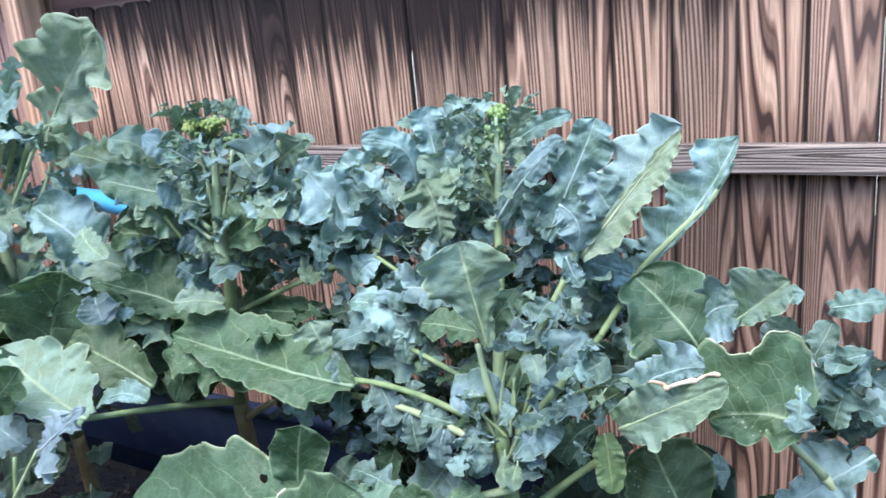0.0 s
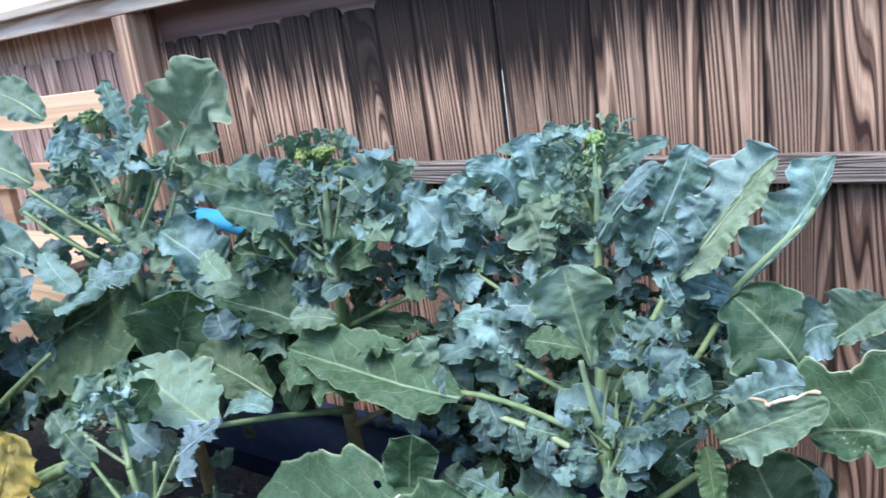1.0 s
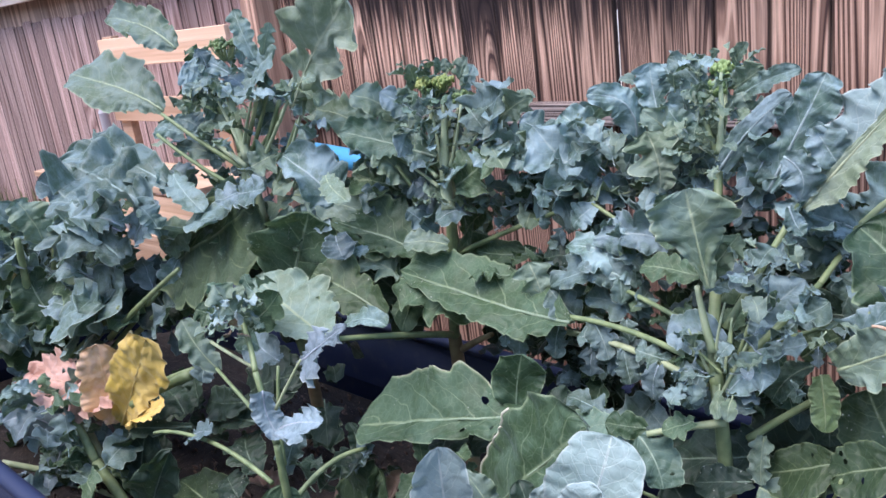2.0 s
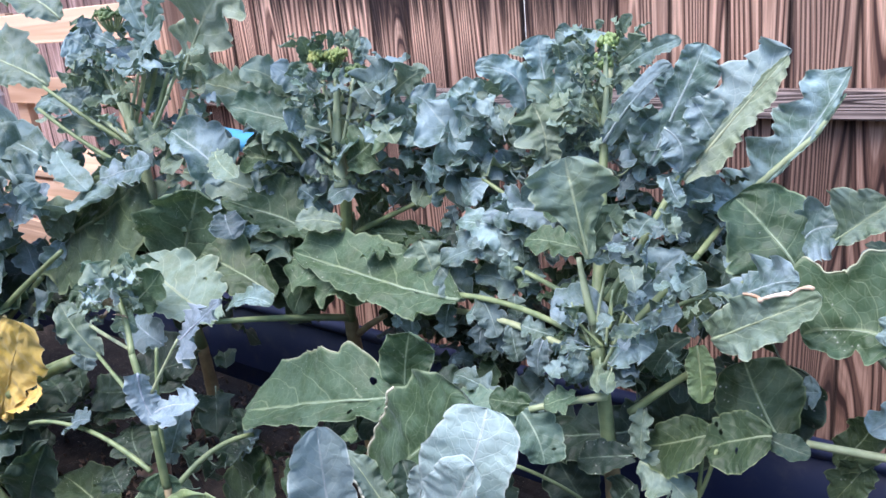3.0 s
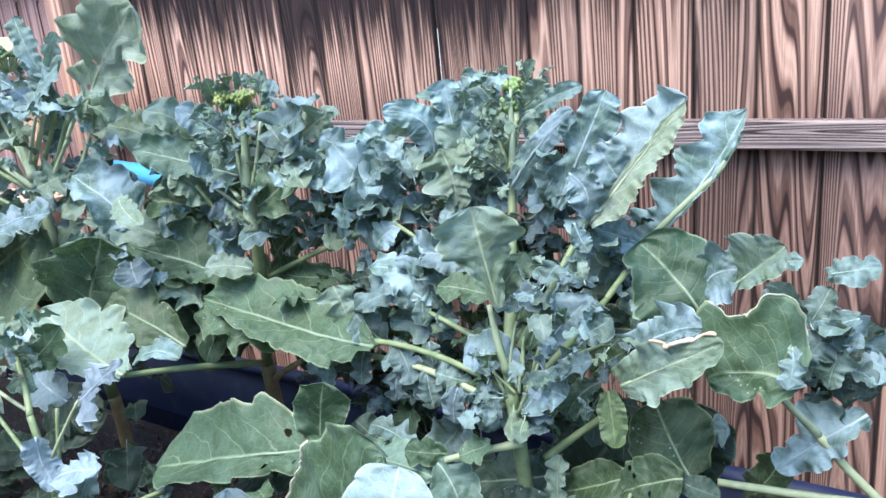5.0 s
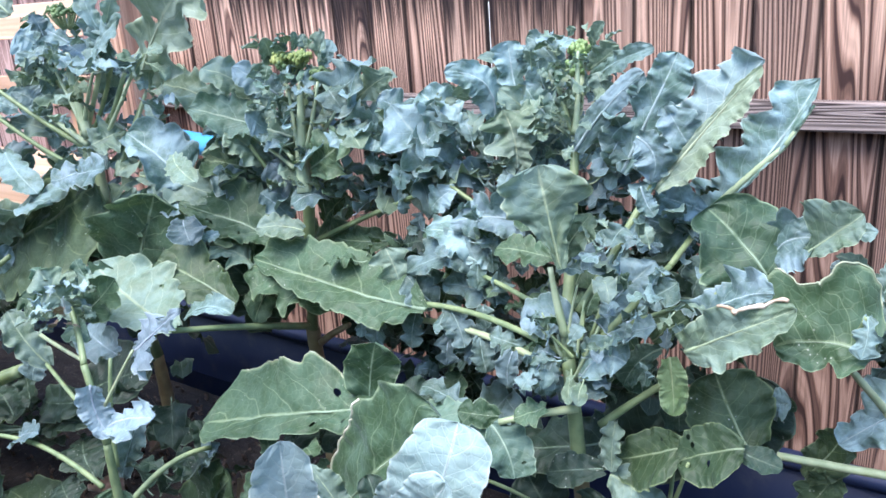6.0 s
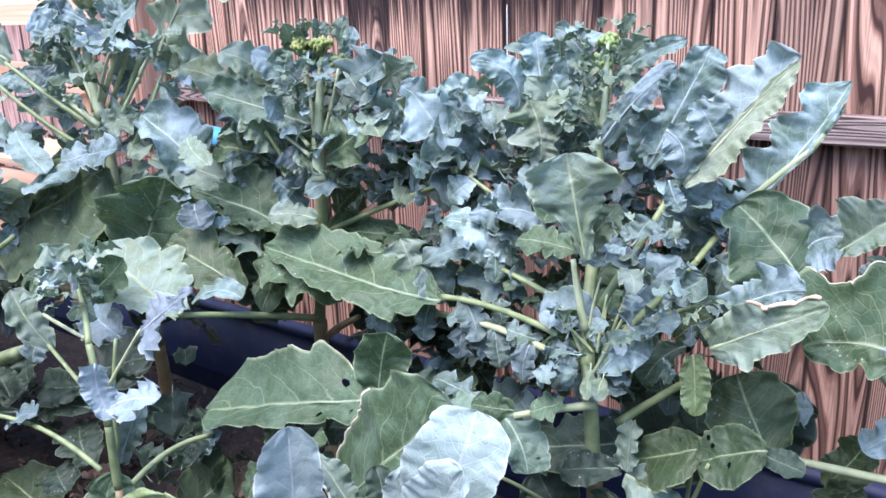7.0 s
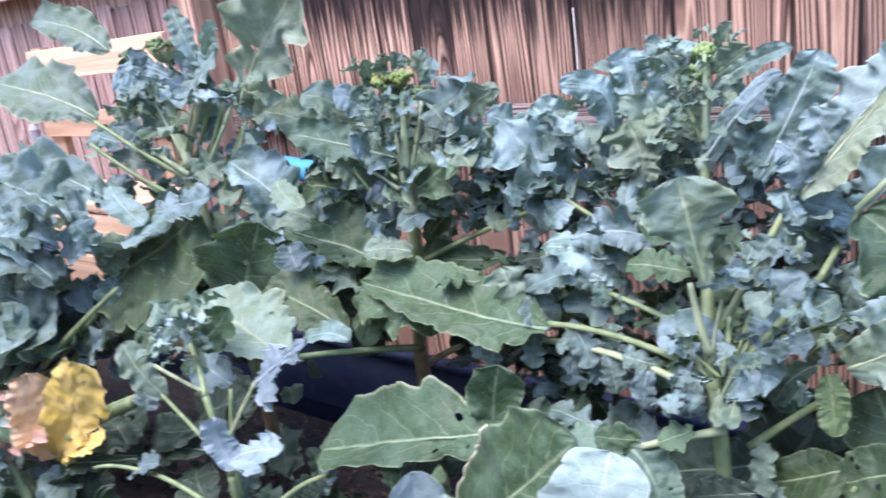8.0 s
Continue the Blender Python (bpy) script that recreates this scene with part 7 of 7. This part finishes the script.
blade(l_plant, (-1.300, -1.213, 0.714), (-1.330, -1.265, 0.767), (-1.360, -1.324, 0.821), (0.028, 0.069, 0.077, 0.069, 0.041), (0.028, 0.061, 0.073, 0.061, 0.037), -54, "dark", ruffle=0.9, lobes=0.18)
blade(l_plant, (-1.250, -1.211, 0.666), (-1.280, -1.300, 0.678), (-1.310, -1.391, 0.727), (0.029, 0.062, 0.074, 0.062, 0.037), (0.029, 0.053, 0.062, 0.053, 0.033), -53, "moss", ruffle=0.9, lobes=0.18)
blade(l_plant, (-1.550, -1.311, 0.784), (-1.580, -1.326, 0.939), (-1.610, -1.389, 1.030), (0.034, 0.092, 0.113, 0.092, 0.050), (0.034, 0.092, 0.105, 0.092, 0.050), -56, "moss", ruffle=0.9, lobes=0.18)
blade(l_plant, (-1.500, -1.343, 0.727), (-1.530, -1.426, 0.811), (-1.560, -1.515, 0.857), (0.034, 0.095, 0.116, 0.095, 0.052), (0.034, 0.095, 0.108, 0.095, 0.052), -57, "blue", ruffle=0.9, lobes=0.18)
blade(l_plant, (-1.350, -1.404, 0.631), (-1.380, -1.497, 0.665), (-1.410, -1.595, 0.664), (0.034, 0.092, 0.105, 0.092, 0.050), (0.034, 0.084, 0.097, 0.084, 0.046), -51, "green", ruffle=0.9, lobes=0.18)
blade(l_plant, (-0.900, -1.416, 0.575), (-0.930, -1.463, 0.632), (-0.960, -1.523, 0.636), (0.018, 0.043, 0.050, 0.043, 0.025), (0.018, 0.046, 0.053, 0.046, 0.028), -47, "sky", ruffle=1, lobes=0.3)
blade(l_plant, (-0.850, -1.310, 0.430), (-0.880, -1.366, 0.503), (-0.910, -1.428, 0.543), (0.018, 0.036, 0.043, 0.036, 0.021), (0.018, 0.039, 0.050, 0.039, 0.025), -50, "blue", ruffle=1, lobes=0.25)
blade(l_plant, (-0.800, -1.442, 0.467), (-0.830, -1.505, 0.459), (-0.860, -1.572, 0.486), (0.021, 0.049, 0.060, 0.049, 0.032), (0.021, 0.046, 0.056, 0.046, 0.028), -44, "dusk", ruffle=1, lobes=0.25)
blade(l_plant, (-0.550, -1.330, 0.425), (-0.580, -1.326, 0.528), (-0.610, -1.266, 0.576), (0.022, 0.052, 0.065, 0.056, 0.031), (0.022, 0.037, 0.043, 0.037, 0.025), 18, "dark", ruffle=0.6, lobes=0.08)
blade(l_plant, (-0.600, -1.370, 0.464), (-0.630, -1.357, 0.544), (-0.660, -1.339, 0.615), (0.016, 0.037, 0.047, 0.040, 0.022), (0.016, 0.037, 0.047, 0.040, 0.022), 5, "moss", ruffle=0.6, lobes=0.1)
stalk(l_plant, "leaf_stalk", (-1.200, -1.201, 0.653), (-1.100, -0.915, 0.867), 0.0153, 0.0114, (0, 0, 0), STALK)
stalk(l_plant, "leaf_stalk", (-0.750, -1.349, 0.344), (-0.900, -1.347, 0.540), 0.0203, 0.0135, (0, 0, 0), PALE_STALK)
stalk(l_plant, "leaf_stalk", (-0.800, -1.361, 0.421), (-0.950, -1.554, 0.538), 0.0102, 0.0085, (0, 0, 0), PALE_STALK)
stalk(l_plant, "leaf_stalk", (-0.880, -1.348, 0.511), (-0.950, -1.367, 0.623), 0.0103, 0.0069, (0, 0, 0), STALK)
stalk(l_plant, "leaf_stalk", (-0.780, -1.394, 0.360), (-0.900, -1.474, 0.415), 0.0085, 0.0068, (0, 0, 0), STALK)
cluster(l_plant, (-1.500, -1.200, 0.860), (0.120, 0.09, 0.100), 26, 0.085, ('moss', 'blue', 'dusk', 'dark'), 301)
cluster(l_plant, (-1.380, -1.280, 0.680), (0.120, 0.09, 0.080), 22, 0.080, ('moss', 'dark', 'dusk'), 302)
cluster(l_plant, (-1.560, -1.330, 0.980), (0.100, 0.10, 0.090), 22, 0.080, ('moss', 'blue', 'dark', 'dusk'), 303)
cluster(l_plant, (-1.330, -1.000, 0.990), (0.100, 0.08, 0.080), 20, 0.075, ('moss', 'blue', 'dusk'), 304)
cluster(l_plant, (-0.880, -1.450, 0.540), (0.110, 0.09, 0.050), 20, 0.060, ('dusk', 'blue', 'moss', 'sky'), 305)
cluster(l_plant, (-1.150, -1.380, 0.560), (0.140, 0.09, 0.060), 20, 0.075, ('dark', 'moss', 'dusk'), 306)
g_plant = tagged(new("broccoli_plant"), "broccoli plant of dusky leaves on long pale stalks", "broccoli plant", "broccoli plants")
stalk(g_plant, "stem", (1.221, -0.995, 0.43), (1.231, -1.000, 0.908), 0.0126, 0.0110, (0, 0, 0), WOODY)
cluster(g_plant, (1.173, -0.950, 1.082), (0.053, 0.05, 0.053), 16, 0.047, ('blue', 'dark'), 40)
leaf(g_plant, (1.177, -1.000, 1.130), (1.140, -1.020, 1.088), 0.044, -53, "blue", OVAL, ruffle=2.4)
leaf(g_plant, (1.186, -1.000, 1.121), (1.167, -1.020, 1.058), 0.048, -39, "blue", LOBED, ruffle=2.4)
leaf(g_plant, (1.193, -0.950, 1.067), (1.136, -0.950, 1.027), 0.050, -52, "dark", OVAL)
leaf(g_plant, (1.193, -1.000, 1.142), (1.156, -1.000, 1.116), 0.038, -40, "wax", OVAL)
leaf(g_plant, (1.094, -0.950, 1.179), (1.125, -0.950, 1.189), 0.023, 64, "blue", OVAL)
leaf(g_plant, (1.142, -0.950, 1.120), (1.219, -0.920, 1.061), 0.060, 77, "wax", LOBED)
leaf(g_plant, (1.127, -0.850, 1.028), (1.208, -0.850, 0.978), 0.071, 47, "dark", OVAL, jag=.35)
leaf(g_plant, (1.152, -0.950, 1.174), (1.208, -0.950, 1.190), 0.041, 52, "blue", OVAL, ruffle=2)
stalk(g_plant, "leaf_stalk", (1.231, -1.000, 0.908), (1.159, -1.020, 0.996), 0.0060, 0.0052, (0, 0, 0.0), PALE_STALK)
stalk(g_plant, "leaf_stalk", (1.159, -1.020, 0.996), (1.121, -1.080, 1.074), 0.0052, 0.0037, (0, 0, 0.0), PALE_STALK)
stalk(g_plant, "leaf_stalk", (1.121, -1.080, 1.074), (1.140, -1.100, 1.140), 0.0037, 0.0029, (0, 0, 0.0), STALK)
stalk(g_plant, "leaf_stalk", (1.220, -1.000, 0.905), (1.050, -1.050, 0.920), 0.0058, 0.0048, (0, 0, 0.0), PALE_STALK)
cluster(g_plant, (1.172, -0.970, 1.072), (0.033, 0.05, 0.039), 10, 0.039, ('blue', 'dark', 'wax'), 55)
blade(g_plant, (1.208, -1.000, 1.023), (1.161, -1.020, 0.987), (1.115, -1.030, 0.944), (0.008, 0.024, 0.028, 0.024, 0.014), (0.017, 0.036, 0.039, 0.032, 0.016), -46, "wax", ruffle=1.2, lobes=0.25)
blade(g_plant, (1.109, -1.000, 0.886), (1.098, -1.000, 0.857), (1.074, -1.000, 0.812), (0.008, 0.020, 0.024, 0.020, 0.012), (0.008, 0.022, 0.027, 0.024, 0.015), -70, "moss", ruffle=0.6, lobes=0.1)
blade(g_plant, (1.074, -0.990, 0.860), (1.099, -0.990, 0.903), (1.115, -0.990, 0.939), (0.012, 0.025, 0.028, 0.025, 0.015), (0.010, 0.025, 0.030, 0.027, 0.017), 69, "moss", ruffle=0.6, lobes=0.1)

# ---- dry leaves on the soil ----
for x, y, a, long in ((-0.12, -1.12, 30, 0.10), (-0.02, -1.05, 110, 0.08), (-0.25, -1.18, 200, 0.09), (0.10, -1.18, 300, 0.07), (-0.38, -1.02, 75, 0.06), (0.45, -1.05, 10, 0.08)):
    way = Vector((math.cos(radians(a)), math.sin(radians(a)), 0.25)) * long
    dry = leaf(None, Vector((x, y, SOIL_Z + 0.018)), Vector((x, y, SOIL_Z + 0.018)) + way, 0.7 * long, 8, "husk", OVAL, fold=0.7, ruffle=1.6, curl=0.6, nu=18, nv=10)
    dry.name = "dead_leaf"
    tagged(dry, "curled dry pinkish-brown leaf lying on the soil", "dead leaf", "fallen leaves")

# ---- pickets ----
shapes = [picket_mesh(k) for k in range(7)]
reddish = [picket_mesh(k, PALE_FENCE) for k in range(7)]
rng = random.Random(5)
for k in range(-39, 23):
    picket = new("picket", (shapes if k >= -11 else reddish)[rng.randrange(7)])
    picket.parent = fence
    gap = 0.0055 if k == 0 else 0.0
    if k == -1:
        gap = -0.0055
    x = PITCH * (k + 0.5) + gap
    picket.matrix_basis = pose(x, rng.uniform(0, 0.003), rng.uniform(-0.008, 0.008), 0, rng.uniform(-0.04, 0.04), rng.uniform(-0.5, 0.5))
